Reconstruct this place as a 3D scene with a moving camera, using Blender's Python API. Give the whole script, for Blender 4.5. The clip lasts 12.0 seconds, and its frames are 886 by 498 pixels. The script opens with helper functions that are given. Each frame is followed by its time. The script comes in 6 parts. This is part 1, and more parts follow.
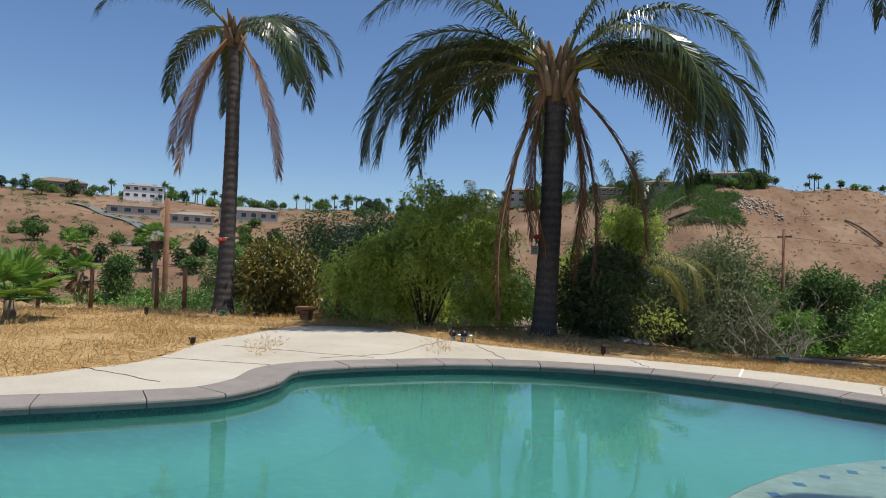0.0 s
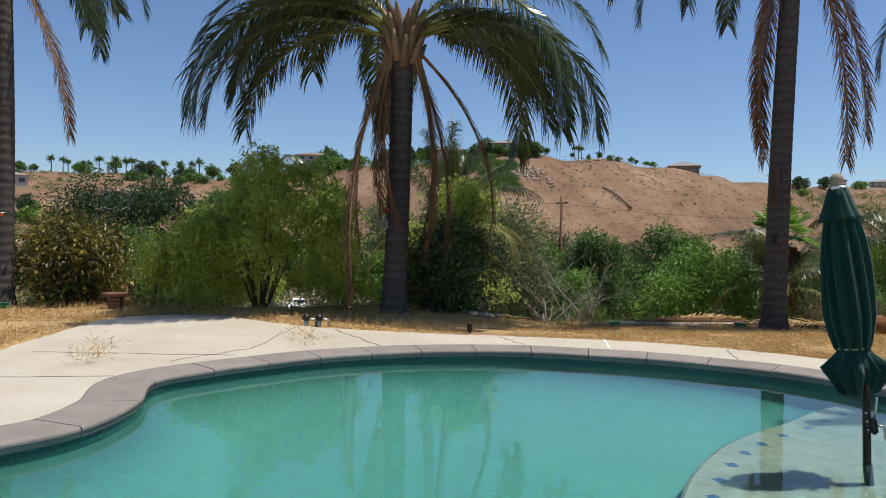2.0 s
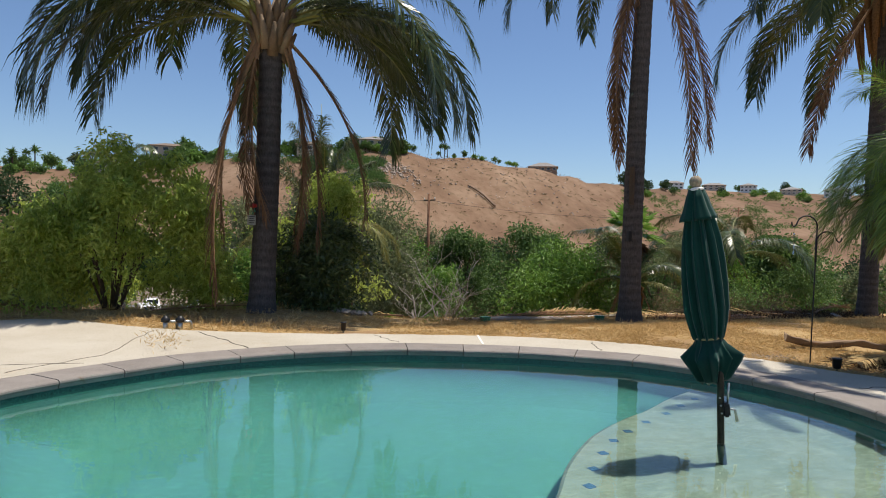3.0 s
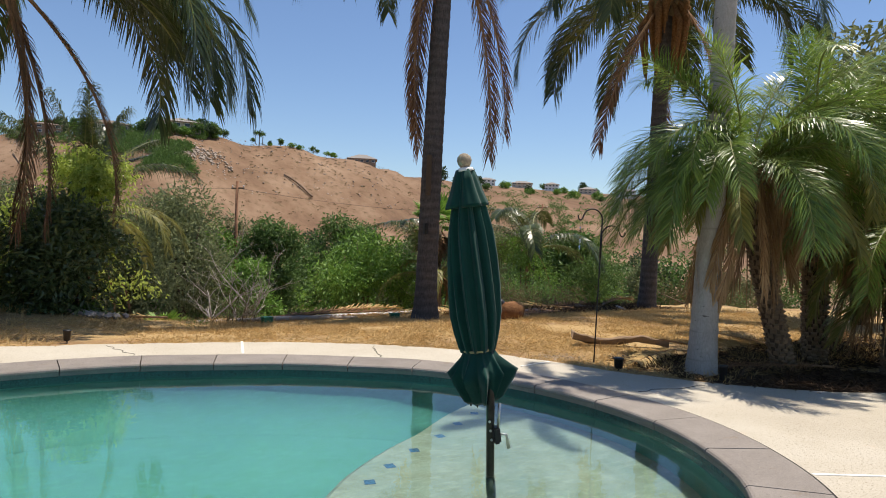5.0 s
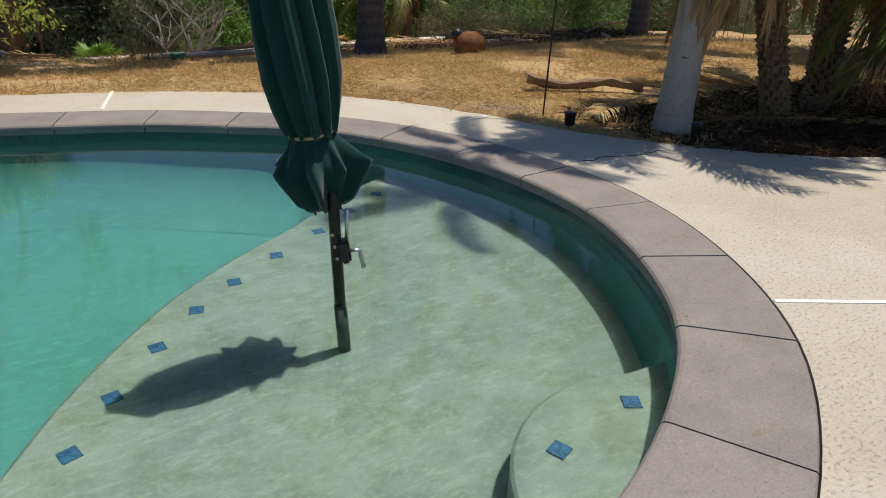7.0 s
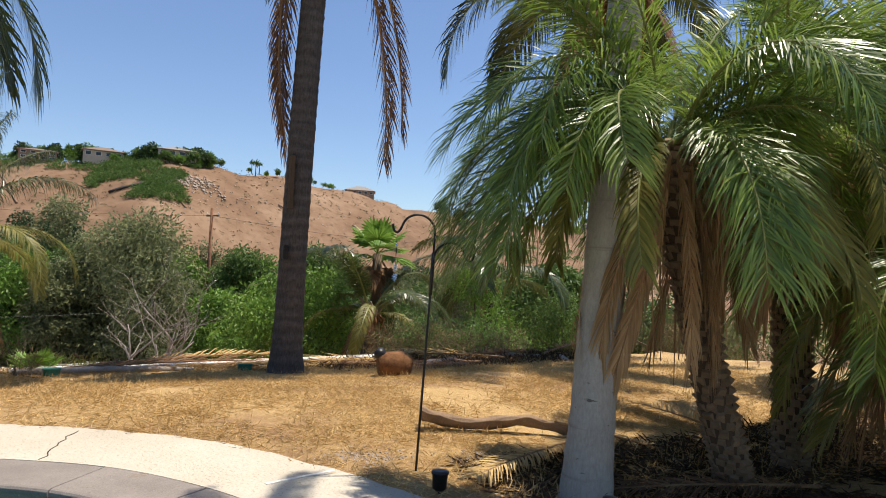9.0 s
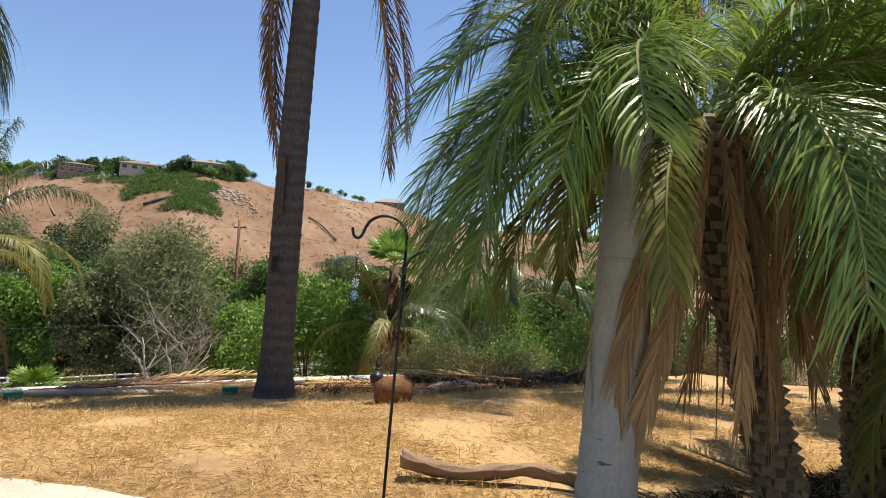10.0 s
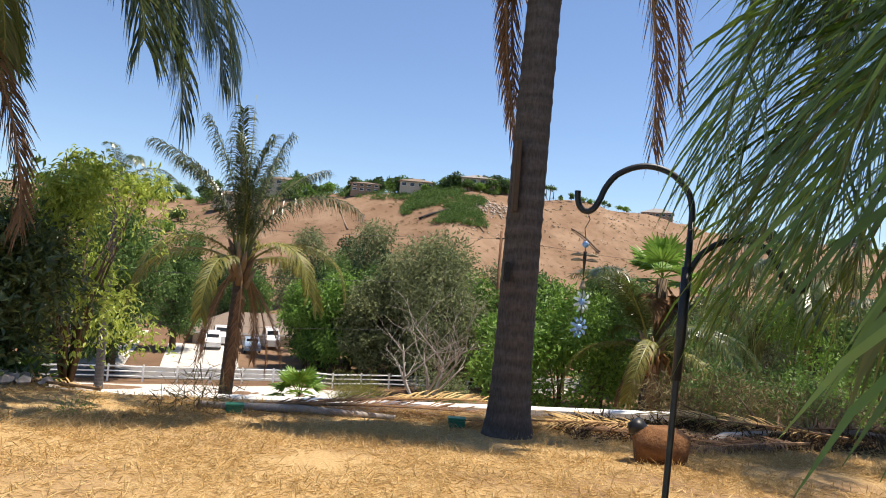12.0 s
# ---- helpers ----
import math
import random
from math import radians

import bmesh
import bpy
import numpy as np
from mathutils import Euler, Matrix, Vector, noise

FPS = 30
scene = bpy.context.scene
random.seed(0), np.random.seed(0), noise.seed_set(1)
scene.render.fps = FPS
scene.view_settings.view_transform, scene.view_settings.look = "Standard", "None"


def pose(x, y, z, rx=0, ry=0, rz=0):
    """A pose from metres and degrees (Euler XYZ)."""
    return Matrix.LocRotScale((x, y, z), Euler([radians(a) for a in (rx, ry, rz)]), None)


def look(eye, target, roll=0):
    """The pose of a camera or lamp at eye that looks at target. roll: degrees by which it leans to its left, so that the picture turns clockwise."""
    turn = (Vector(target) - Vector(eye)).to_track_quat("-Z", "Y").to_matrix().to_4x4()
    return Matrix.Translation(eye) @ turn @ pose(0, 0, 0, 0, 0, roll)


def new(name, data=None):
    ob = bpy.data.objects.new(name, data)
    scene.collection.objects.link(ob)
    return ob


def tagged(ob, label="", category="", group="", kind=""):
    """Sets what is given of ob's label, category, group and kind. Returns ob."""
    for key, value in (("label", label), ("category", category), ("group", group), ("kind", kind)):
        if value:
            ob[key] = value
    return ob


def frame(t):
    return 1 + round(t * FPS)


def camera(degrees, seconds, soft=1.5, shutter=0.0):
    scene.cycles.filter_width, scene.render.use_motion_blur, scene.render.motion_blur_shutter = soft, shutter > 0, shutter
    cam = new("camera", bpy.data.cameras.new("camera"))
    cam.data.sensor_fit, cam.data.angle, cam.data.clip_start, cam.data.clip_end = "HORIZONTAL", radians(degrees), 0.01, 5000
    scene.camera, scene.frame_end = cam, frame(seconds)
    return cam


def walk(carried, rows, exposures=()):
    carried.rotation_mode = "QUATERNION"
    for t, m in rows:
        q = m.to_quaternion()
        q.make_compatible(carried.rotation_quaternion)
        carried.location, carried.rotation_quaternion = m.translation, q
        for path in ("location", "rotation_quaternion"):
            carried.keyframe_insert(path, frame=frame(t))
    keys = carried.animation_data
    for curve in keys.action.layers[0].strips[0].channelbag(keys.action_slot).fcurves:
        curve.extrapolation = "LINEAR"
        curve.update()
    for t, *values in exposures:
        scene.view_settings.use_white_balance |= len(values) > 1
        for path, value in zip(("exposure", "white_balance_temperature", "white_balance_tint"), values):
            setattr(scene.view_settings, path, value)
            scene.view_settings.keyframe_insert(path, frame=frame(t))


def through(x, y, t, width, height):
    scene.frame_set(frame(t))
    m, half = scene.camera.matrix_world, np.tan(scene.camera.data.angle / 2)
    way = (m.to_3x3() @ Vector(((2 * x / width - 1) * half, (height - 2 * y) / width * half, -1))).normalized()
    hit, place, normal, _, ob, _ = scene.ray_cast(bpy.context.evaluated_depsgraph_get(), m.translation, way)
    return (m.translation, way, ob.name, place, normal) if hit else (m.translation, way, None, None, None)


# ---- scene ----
cam = camera(67.1, 12.0, soft=1.0)
PATH = [
    (0, (1.189, -0.31, 1.253), (0.749, 1.64, 1.302), 2.2),
    (0.5, (0.844, -0.202, 1.259), (0.583, 1.78, 1.242), 1.5),
    (1, (0.531, -0.016, 1.249), (0.37, 1.977, 1.227), 1.5),
    (1.5, (0.174, 0.166, 1.289), (0.124, 2.165, 1.26), 1.8),
    (2, (0.036, 0.322, 1.405), (0.223, 2.313, 1.369), 1.2),
    (2.5, (-0.036, 0.396, 1.415), (0.322, 2.364, 1.384), 1.4),
    (3, (-0.047, 0.464, 1.405), (0.529, 2.379, 1.368), 1.4),
    (3.5, (0.164, 0.643, 1.404), (0.96, 2.477, 1.36), 0.9),
    (5.5, (1.222, 1.551, 1.404), (2.328, 3.215, 1.32), 1.9),
    (6, (1.574, 1.777, 1.384), (2.621, 3.38, 0.804), 2.0),
    (6.5, (1.99, 1.959, 1.411), (2.99, 3.504, 0.628), 2.0),
    (7, (2.381, 2.139, 1.428), (3.377, 3.662, 0.599), 2.0),
    (7.5, (2.84, 2.208, 1.432), (3.823, 3.748, 0.618), 2.1),
    (7.7, (3.036, 2.264, 1.463), (4.043, 3.854, 0.789), 2.0),
    (9.3, (4.483, 3.106, 1.39), (5.53, 4.809, 1.479), 3.4),
    (9.5, (4.657, 3.267, 1.422), (5.702, 4.97, 1.514), 3.5),
    (10, (5.029, 3.585, 1.434), (5.997, 5.333, 1.523), 3.3),
    (10.5, (5.365, 3.993, 1.43), (6.145, 5.833, 1.509), 3.3),
    (11, (5.548, 4.305, 1.417), (6.19, 6.197, 1.498), 3.8),
    (11.5, (5.731, 4.824, 1.43), (6.113, 6.786, 1.506), 4.0),
    (12, (5.805, 5.269, 1.433), (6.036, 7.254, 1.505), 4.5),
]
walk(cam, [(t, look(eye, target, roll)) for t, eye, target, roll in PATH],
     exposures=[(0, 0.35, 6500, 10), (2.5, 0.42, 6750, 11), (5.5, 0.62, 7050, 12), (6.2, 0.38, 6900, 12), (7.7, 0.22, 7000, 12), (9.5, 0.95, 7200, 13), (12, 1.0, 7200, 13)])

# ---- world, sun ----
SUN_DIR = Vector((0.75, 0.04, 2.4)).normalized()
world = bpy.data.worlds.new("sky")
scene.world = world
world.use_nodes = True
wn = world.node_tree.nodes
sky = wn.new("ShaderNodeTexSky")
sky.sky_type = "NISHITA"
sky.sun_disc = False
sky.sun_elevation = math.asin(SUN_DIR.z)
sky.sun_rotation = math.atan2(SUN_DIR.x, SUN_DIR.y)
sky.air_density, sky.dust_density, sky.ozone_density = 1.0, 0.25, 3.0
wn["Background"].inputs["Strength"].default_value = 0.08
tint = wn.new("ShaderNodeMix")
tint.data_type, tint.blend_type = "RGBA", "MULTIPLY"
tint.inputs[0].default_value = 1.0
tint.inputs[7].default_value = (0.84, 0.95, 1.10, 1)
world.node_tree.links.new(sky.outputs[0], tint.inputs[6])
world.node_tree.links.new(tint.outputs[2], wn["Background"].inputs["Color"])
sun = new("sun", bpy.data.lights.new("sun", "SUN"))
sun.data.energy, sun.data.angle, sun.data.color = 3.9, radians(0.53), (1.0, 0.96, 0.89)
sun.matrix_basis = look(SUN_DIR * 50, (0, 0, 0))
scene.view_settings.exposure = 0.0


# ---- materials ----
class Nodes:
    """A small helper that wires one principled material."""

    def __init__(self, name, rough=0.8, spec=0.3):
        self.mat = bpy.data.materials.new(name)
        self.mat.use_nodes = True
        self.t = self.mat.node_tree
        self.b = self.t.nodes["Principled BSDF"]
        self.b.inputs["Roughness"].default_value = rough
        self.b.inputs["Specular IOR Level"].default_value = spec
        self.co = self.t.nodes.new("ShaderNodeTexCoord").outputs["Object"]

    def n(self, kind, **kw):
        node = self.t.nodes.new(kind)
        for k, v in kw.items():
            node.inputs[k].default_value = v
        return node

    def link(self, a, b):
        self.t.links.new(a, b)

    def noise(self, scale, detail=4.0, rough=0.6, stretch=None, world_space=False):
        tex = self.n("ShaderNodeTexNoise", Scale=scale, Detail=detail, Roughness=rough)
        src = self.co
        if world_space:
            src = self.t.nodes.new("ShaderNodeNewGeometry").outputs["Position"]
        if stretch:
            mp = self.n("ShaderNodeMapping", Scale=stretch)
            self.link(src, mp.inputs["Vector"])
            src = mp.outputs[0]
        self.link(src, tex.inputs["Vector"])
        return tex.outputs["Fac"]

    def ramp(self, fac, stops):
        r = self.t.nodes.new("ShaderNodeValToRGB")
        els = r.color_ramp.elements
        while len(els) < len(stops):
            els.new(0.5)
        for e, (p, c) in zip(els, stops):
            e.position, e.color = p, (*c, 1)
        self.link(fac, r.inputs[0])
        return r.outputs[0]

    def mix(self, fac, a, b, mode="MIX"):
        m = self.t.nodes.new("ShaderNodeMix")
        m.data_type, m.blend_type = "RGBA", mode
        for sock, v in ((m.inputs[0], fac), (m.inputs[6], a), (m.inputs[7], b)):
            if isinstance(v, (int, float)):
                sock.default_value = v
            elif isinstance(v, tuple):
                sock.default_value = (*v, 1)
            else:
                self.link(v, sock)
        return m.outputs[2]

    def color(self, c):
        if isinstance(c, tuple):
            self.b.inputs["Base Color"].default_value = (*c, 1)
        else:
            self.link(c, self.b.inputs["Base Color"])
        return self

    def bump(self, fac, strength=0.4, dist=0.01):
        bp = self.n("ShaderNodeBump", Strength=strength, Distance=dist)
        self.link(fac, bp.inputs["Height"])
        self.link(bp.outputs[0], self.b.inputs["Normal"])
        return self

    def rnd(self):
        return self.t.nodes.new("ShaderNodeObjectInfo").outputs["Random"]

    def island(self):
        return self.t.nodes.new("ShaderNodeNewGeometry").outputs["Random Per Island"]


def speckled(name, dark, light, big=1.2, fine=60.0, rough=0.85, bump=0.3, dist=0.004, piece=False, spec=0.3):
    m = Nodes(name, rough, spec)
    a = m.ramp(m.noise(big, 5, 0.65, world_space=True), [(0.35, dark), (0.65, light)])
    f = m.noise(fine, 4, 0.7)
    c = m.mix(0.35, a, m.ramp(f, [(0.3, tuple(v * 0.55 for v in dark)), (0.7, tuple(min(1, v * 1.2) for v in light))]))
    if piece:
        c = m.mix(0.5, c, m.mix(m.rnd(), tuple(v * 0.7 for v in dark), tuple(min(1, v * 1.15) for v in light)))
    return m.color(c).bump(f, bump, dist).mat


def foliage(name, dark, mid, light, rough=0.55, spec=0.35, through=0.25):
    m = Nodes(name, rough, spec)
    c = m.ramp(m.island(), [(0.0, dark), (0.55, mid), (1.0, light)])
    c = m.mix(0.4, c, m.ramp(m.noise(0.8, 3, world_space=True), [(0.35, dark), (0.7, light)]))
    m.color(c)
    tr = m.n("ShaderNodeBsdfTranslucent")
    m.link(c, tr.inputs["Color"])
    ms = m.n("ShaderNodeMixShader", Fac=through)
    m.link(m.b.outputs[0], ms.inputs[1])
    m.link(tr.outputs[0], ms.inputs[2])
    m.link(ms.outputs[0], m.t.nodes["Material Output"].inputs["Surface"])
    return m.mat


def plain(name, c, rough=0.6, spec=0.4, metal=0.0, var=0.25, scale=18.0, bump=0.1):
    m = Nodes(name, rough, spec)
    m.b.inputs["Metallic"].default_value = metal
    f = m.noise(scale, 5, 0.65)
    m.color(m.ramp(f, [(0.25, tuple(v * (1 - var) for v in c)), (0.75, tuple(min(1, v * (1 + var)) for v in c))]))
    return m.bump(f, bump, 0.004).mat


def ground_material():
    """Straw-covered yard that turns to bare dry hillside with distance and height."""
    m = Nodes("dry_ground", 0.95, 0.1)
    straw = m.ramp(m.noise(26, 6, 0.75, (1, 1.4, 1), True), [(0.25, (0.17, 0.10, 0.045)), (0.5, (0.40, 0.26, 0.11)), (0.75, (0.60, 0.44, 0.22))])
    fibre = m.noise(120, 4, 0.75, (0.45, 1.8, 1), True)
    straw = m.mix(0.5, straw, m.ramp(fibre, [(0.36, (0.13, 0.08, 0.037)), (0.52, (0.44, 0.30, 0.14)), (0.66, (0.76, 0.60, 0.36))]))
    soil = m.ramp(m.noise(9, 5, 0.7, None, True), [(0.3, (0.16, 0.095, 0.05)), (0.7, (0.36, 0.23, 0.12))])
    near = m.mix(m.ramp(m.noise(0.55, 4, 0.6, None, True), [(0.5, (0, 0, 0)), (0.66, (1, 1, 1))]), straw, soil)
    hill_f = m.noise(0.045, 8, 0.72, (1, 0.45, 1.6), True)
    hill = m.ramp(hill_f, [(0.3, (0.11, 0.066, 0.042)), (0.5, (0.195, 0.12, 0.074)), (0.72, (0.30, 0.205, 0.135))])
    spots = m.ramp(m.noise(0.5, 6, 0.75, None, True), [(0.54, (0, 0, 0)), (0.64, (1, 1, 1))])
    hill = m.mix(m.mix(0.5, (0, 0, 0), spots), hill, (0.10, 0.075, 0.04))
    pos = m.t.nodes.new("ShaderNodeNewGeometry").outputs["Position"]
    sep = m.n("ShaderNodeSeparateXYZ")
    m.link(pos, sep.inputs[0])
    rng = m.n("ShaderNodeMapRange", **{"From Min": 13.5, "From Max": 30.0})
    m.link(sep.outputs["Y"], rng.inputs["Value"])
    c = m.mix(rng.outputs[0], near, hill)
    m.color(c)
    return m.bump(m.noise(40, 5, 0.75, None, True), 0.5, 0.02).mat


def water_material():
    m = Nodes("pool_water", 0.015, 0.5)
    m.b.inputs["Transmission Weight"].default_value = 1.0
    m.b.inputs["IOR"].default_value = 1.33
    m.color((0.80, 0.97, 0.95))
    m.bump(m.noise(2.2, 3, 0.55, (1, 1.3, 1), True), 0.10, 0.02)
    return m.mat


def plaster_material(name, a, b, stain_caustic, scale=1.4):
    """Pool plaster with algae stains and pale worn streaks; the mottling also imitates caustic light."""
    m = Nodes(name, 0.9, 0.2)
    c = m.ramp(m.noise(scale, 5, 0.65, None, True), [(0.35, a), (0.65, b)])
    c = m.mix(m.ramp(m.noise(6, 5, 0.7, None, True), [(0.42, (0, 0, 0)), (0.68, (0.7, 0.7, 0.7))]), c, stain_caustic)
    c = m.mix(m.ramp(m.noise(9, 5, 0.7, (1, 2.5, 1), True), [(0.50, (0, 0, 0)), (0.68, (0.6, 0.6, 0.6))]), c, tuple(min(1, v * 1.28) for v in b))
    c = m.mix(m.ramp(m.noise(45, 4, 0.7, None, True), [(0.5, (0, 0, 0)), (0.7, (0.4, 0.4, 0.4))]), c, tuple(min(1, v * 1.3) for v in b))
    return m.color(c).mat


def bark_rings(name, dark, light, period):
    """Ringed palm trunk: leaf scars run round it."""
    m = Nodes(name, 0.9, 0.15)
    w = m.t.nodes.new("ShaderNodeTexWave")
    w.bands_direction = "Z"
    w.inputs["Scale"].default_value = 0.32 / period
    w.inputs["Distortion"].default_value = 2.5
    w.inputs["Detail"].default_value = 3
    w.inputs["Detail Scale"].default_value = 2.0
    m.link(m.co, w.inputs["Vector"])
    drift = m.n("ShaderNodeMath")
    drift.operation = "MULTIPLY"
    drift.inputs[1].default_value = 14.0
    m.link(m.noise(0.9, 3, 0.6, (0.25, 0.25, 1)), drift.inputs[0])
    m.link(drift.outputs[0], w.inputs["Phase Offset"])
    f = m.noise(5, 6, 0.7, (1, 1, 3))
    c = m.mix(m.ramp(f, [(0.3, (0.45, 0.45, 0.45)), (0.62, (1, 1, 1))]), m.ramp(w.outputs["Fac"], [(0.0, tuple(v * 0.5 for v in dark)), (0.18, dark), (0.8, light)]), dark)
    c = m.mix(0.35, c, m.ramp(m.noise(40, 4, 0.7, (1, 1, 0.3)), [(0.35, tuple(v * 0.6 for v in dark)), (0.7, light)]))
    return m.color(c).bump(w.outputs["Fac"], 0.45, 0.012).mat


M_GROUND = ground_material()
M_WATER = water_material()
def deck_material():
    """Salt-finished concrete: pale, stained, with small dark pits."""
    m = Nodes("deck_concrete", 0.92, 0.15)
    c = m.ramp(m.noise(0.6, 6, 0.7, None, True), [(0.3, (0.37, 0.32, 0.245)), (0.5, (0.47, 0.42, 0.335)), (0.7, (0.54, 0.50, 0.42))])
    c = m.mix(0.3, c, m.ramp(m.noise(70, 4, 0.7, None, True), [(0.3, (0.29, 0.25, 0.19)), (0.7, (0.62, 0.58, 0.49))]))
    pits = m.noise(46, 4, 0.6, (1, 1.5, 1), True)
    c = m.mix(m.ramp(pits, [(0.58, (0, 0, 0)), (0.68, (0.65, 0.65, 0.65))]), c, (0.24, 0.195, 0.14))
    rust = m.ramp(m.noise(1.7, 5, 0.7, None, True), [(0.62, (0, 0, 0)), (0.8, (0.5, 0.5, 0.5))])
    return m.color(m.mix(rust, c, (0.50, 0.36, 0.24))).bump(m.ramp(pits, [(0.55, (1, 1, 1)), (0.66, (0, 0, 0))]), 0.6, 0.004).mat


M_DECK = deck_material()
def coping_material():
    """Worn precast blocks, each of its own tone, with dirt and ochre water stains."""
    m = Nodes("coping_concrete", 0.8, 0.25)
    c = m.mix(m.rnd(), (0.185, 0.16, 0.14), (0.275, 0.24, 0.21))
    c = m.mix(0.55, c, m.ramp(m.noise(3, 6, 0.7, None, True), [(0.3, (0.15, 0.13, 0.115)), (0.7, (0.31, 0.275, 0.245))]))
    fine = m.noise(110, 4, 0.7, None, True)
    c = m.mix(0.25, c, m.ramp(fine, [(0.3, (0.10, 0.085, 0.075)), (0.7, (0.40, 0.36, 0.32))]))
    st = m.noise(2.3, 5, 0.75, (1, 2.2, 1), True)
    c = m.mix(m.ramp(st, [(0.62, (0, 0, 0)), (0.70, (0.7, 0.7, 0.7))]), c, (0.19, 0.125, 0.06))
    spot = m.noise(17, 3, 0.6, None, True)
    c = m.mix(m.ramp(spot, [(0.68, (0, 0, 0)), (0.73, (0.6, 0.6, 0.6))]), c, (0.36, 0.33, 0.28))
    c = m.mix(m.ramp(m.noise(38, 4, 0.7, None, True), [(0.62, (0, 0, 0)), (0.70, (0.6, 0.6, 0.6))]), c, (0.085, 0.07, 0.058))
    return m.color(c).bump(fine, 0.6, 0.004).mat


M_COPING = coping_material()
M_JOINT = plain("joint_filler", (0.72, 0.70, 0.64), 0.8, 0.2, 0, 0.2, 30)
M_GAP = plain("dark_joint", (0.03, 0.028, 0.025), 0.95, 0.1)
M_LEDGE = plaster_material("ledge_plaster", (0.105, 0.155, 0.135), (0.16, 0.20, 0.165), (0.09, 0.115, 0.07))
M_BASIN = plaster_material("basin_plaster", (0.032, 0.14, 0.134), (0.045, 0.17, 0.148), (0.036, 0.15, 0.105), 0.5)
M_TILE = plain("waterline_tile", (0.012, 0.075, 0.068), 0.25, 0.5, 0, 0.95, 55)
M_BLUE_TILE = plain("blue_step_tile", (0.02, 0.07, 0.13), 0.2, 0.5, 0, 0.8, 60)


def fabric():
    m = Nodes("green_canvas", 0.85, 0.15)
    f = m.noise(220, 2, 0.5)
    c = m.mix(0.3, m.ramp(m.noise(4, 4, 0.6), [(0.3, (0.002, 0.032, 0.025)), (0.7, (0.005, 0.052, 0.040))]), m.ramp(f, [(0.3, (0.002, 0.022, 0.018)), (0.7, (0.006, 0.065, 0.05))]))
    m.b.inputs["Sheen Weight"].default_value = 0.15
    return m.color(c).bump(f, 0.15, 0.002).mat


M_FABRIC = fabric()
M_BLACK = plain("black_metal", (0.015, 0.015, 0.016), 0.45, 0.5, 0.2, 0.4)
M_BRONZE = plain("bronze_pole", (0.035, 0.032, 0.028), 0.35, 0.5, 0.6, 0.4)
M_SLEEVE = plain("green_stained_sleeve", (0.05, 0.075, 0.06), 0.6, 0.3)
M_BALL = plain("weathered_finial", (0.30, 0.25, 0.18), 0.8, 0.2, 0, 0.5, 60, 0.4)
M_CORD = plain("tan_cord", (0.45, 0.36, 0.17), 0.9)
M_CARD = plain("grey_card", (0.26, 0.26, 0.23), 0.8, 0.2)
M_CHROME = plain("worn_steel", (0.5, 0.5, 0.48), 0.35, 0.5, 1.0)
M_RED = plain("red_plastic", (0.55, 0.02, 0.02), 0.4)
M_ORANGE = plain("orange_plastic", (0.65, 0.16, 0.02), 0.4)
M_YELLOW = plain("yellow_plastic", (0.6, 0.45, 0.05), 0.4)
M_GREEN_BOX = plain("green_plastic", (0.02, 0.16, 0.09), 0.5)
M_WHITE = plain("white_paint", (0.78, 0.78, 0.75), 0.6, 0.3, 0, 0.08)
M_TRUNK_QUEEN = bark_rings("queen_palm_bark", (0.066, 0.057, 0.053), (0.185, 0.162, 0.148), 0.17)
def smooth_bark():
    """Smooth grey trunk with weathered patches, short dark cracks and faint ring scars."""
    m = Nodes("grey_palm_bark", 0.85, 0.2)
    c = m.ramp(m.noise(2.2, 6, 0.7, (1, 1, 0.6)), [(0.3, (0.25, 0.235, 0.21)), (0.55, (0.36, 0.345, 0.315)), (0.75, (0.45, 0.43, 0.39))])
    c = m.mix(0.3, c, m.ramp(m.noise(60, 4, 0.7, (1, 1, 0.4)), [(0.3, (0.18, 0.165, 0.145)), (0.7, (0.50, 0.48, 0.44))]))
    crack = m.noise(7, 5, 0.6, (1, 1, 3.2))
    c = m.mix(m.ramp(crack, [(0.66, (0, 0, 0)), (0.69, (0.85, 0.85, 0.85))]), c, (0.075, 0.065, 0.055))
    rings = m.noise(1.0, 3, 0.5, (0.6, 0.6, 16))
    c = m.mix(m.ramp(rings, [(0.60, (0, 0, 0)), (0.66, (0.4, 0.4, 0.4))]), c, (0.16, 0.145, 0.125))
    return m.color(c).bump(crack, 0.3, 0.006).mat


M_TRUNK_KING = smooth_bark()
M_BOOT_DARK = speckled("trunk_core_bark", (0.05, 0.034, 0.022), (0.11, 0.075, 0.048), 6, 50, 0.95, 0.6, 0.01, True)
M_BOOT = speckled("leaf_boot_bark", (0.115, 0.078, 0.048), (0.29, 0.21, 0.135), 6, 50, 0.95, 0.6, 0.01, True)
M_FIBRE = plain("brown_fibre", (0.21, 0.115, 0.055), 0.95, 0.1, 0, 0.5, 20, 0.5)
M_WOOD = speckled("weathered_wood", (0.16, 0.105, 0.065), (0.30, 0.21, 0.14), 3, 60, 0.95)
M_POST = speckled("rusty_post", (0.16, 0.075, 0.04), (0.27, 0.14, 0.08), 3, 60, 0.95)
M_GREYWOOD = speckled("dead_branch_wood", (0.26, 0.22, 0.185), (0.46, 0.41, 0.36), 2, 40, 0.95)
M_STUMP = speckled("stump_wood", (0.12, 0.05, 0.02), (0.27, 0.13, 0.055), 9, 40, 0.95, 0.8, 0.02)
M_ROCK = speckled("pale_rock", (0.22, 0.18, 0.14), (0.40, 0.34, 0.29), 3, 20, 0.95, 0.5, 0.02)
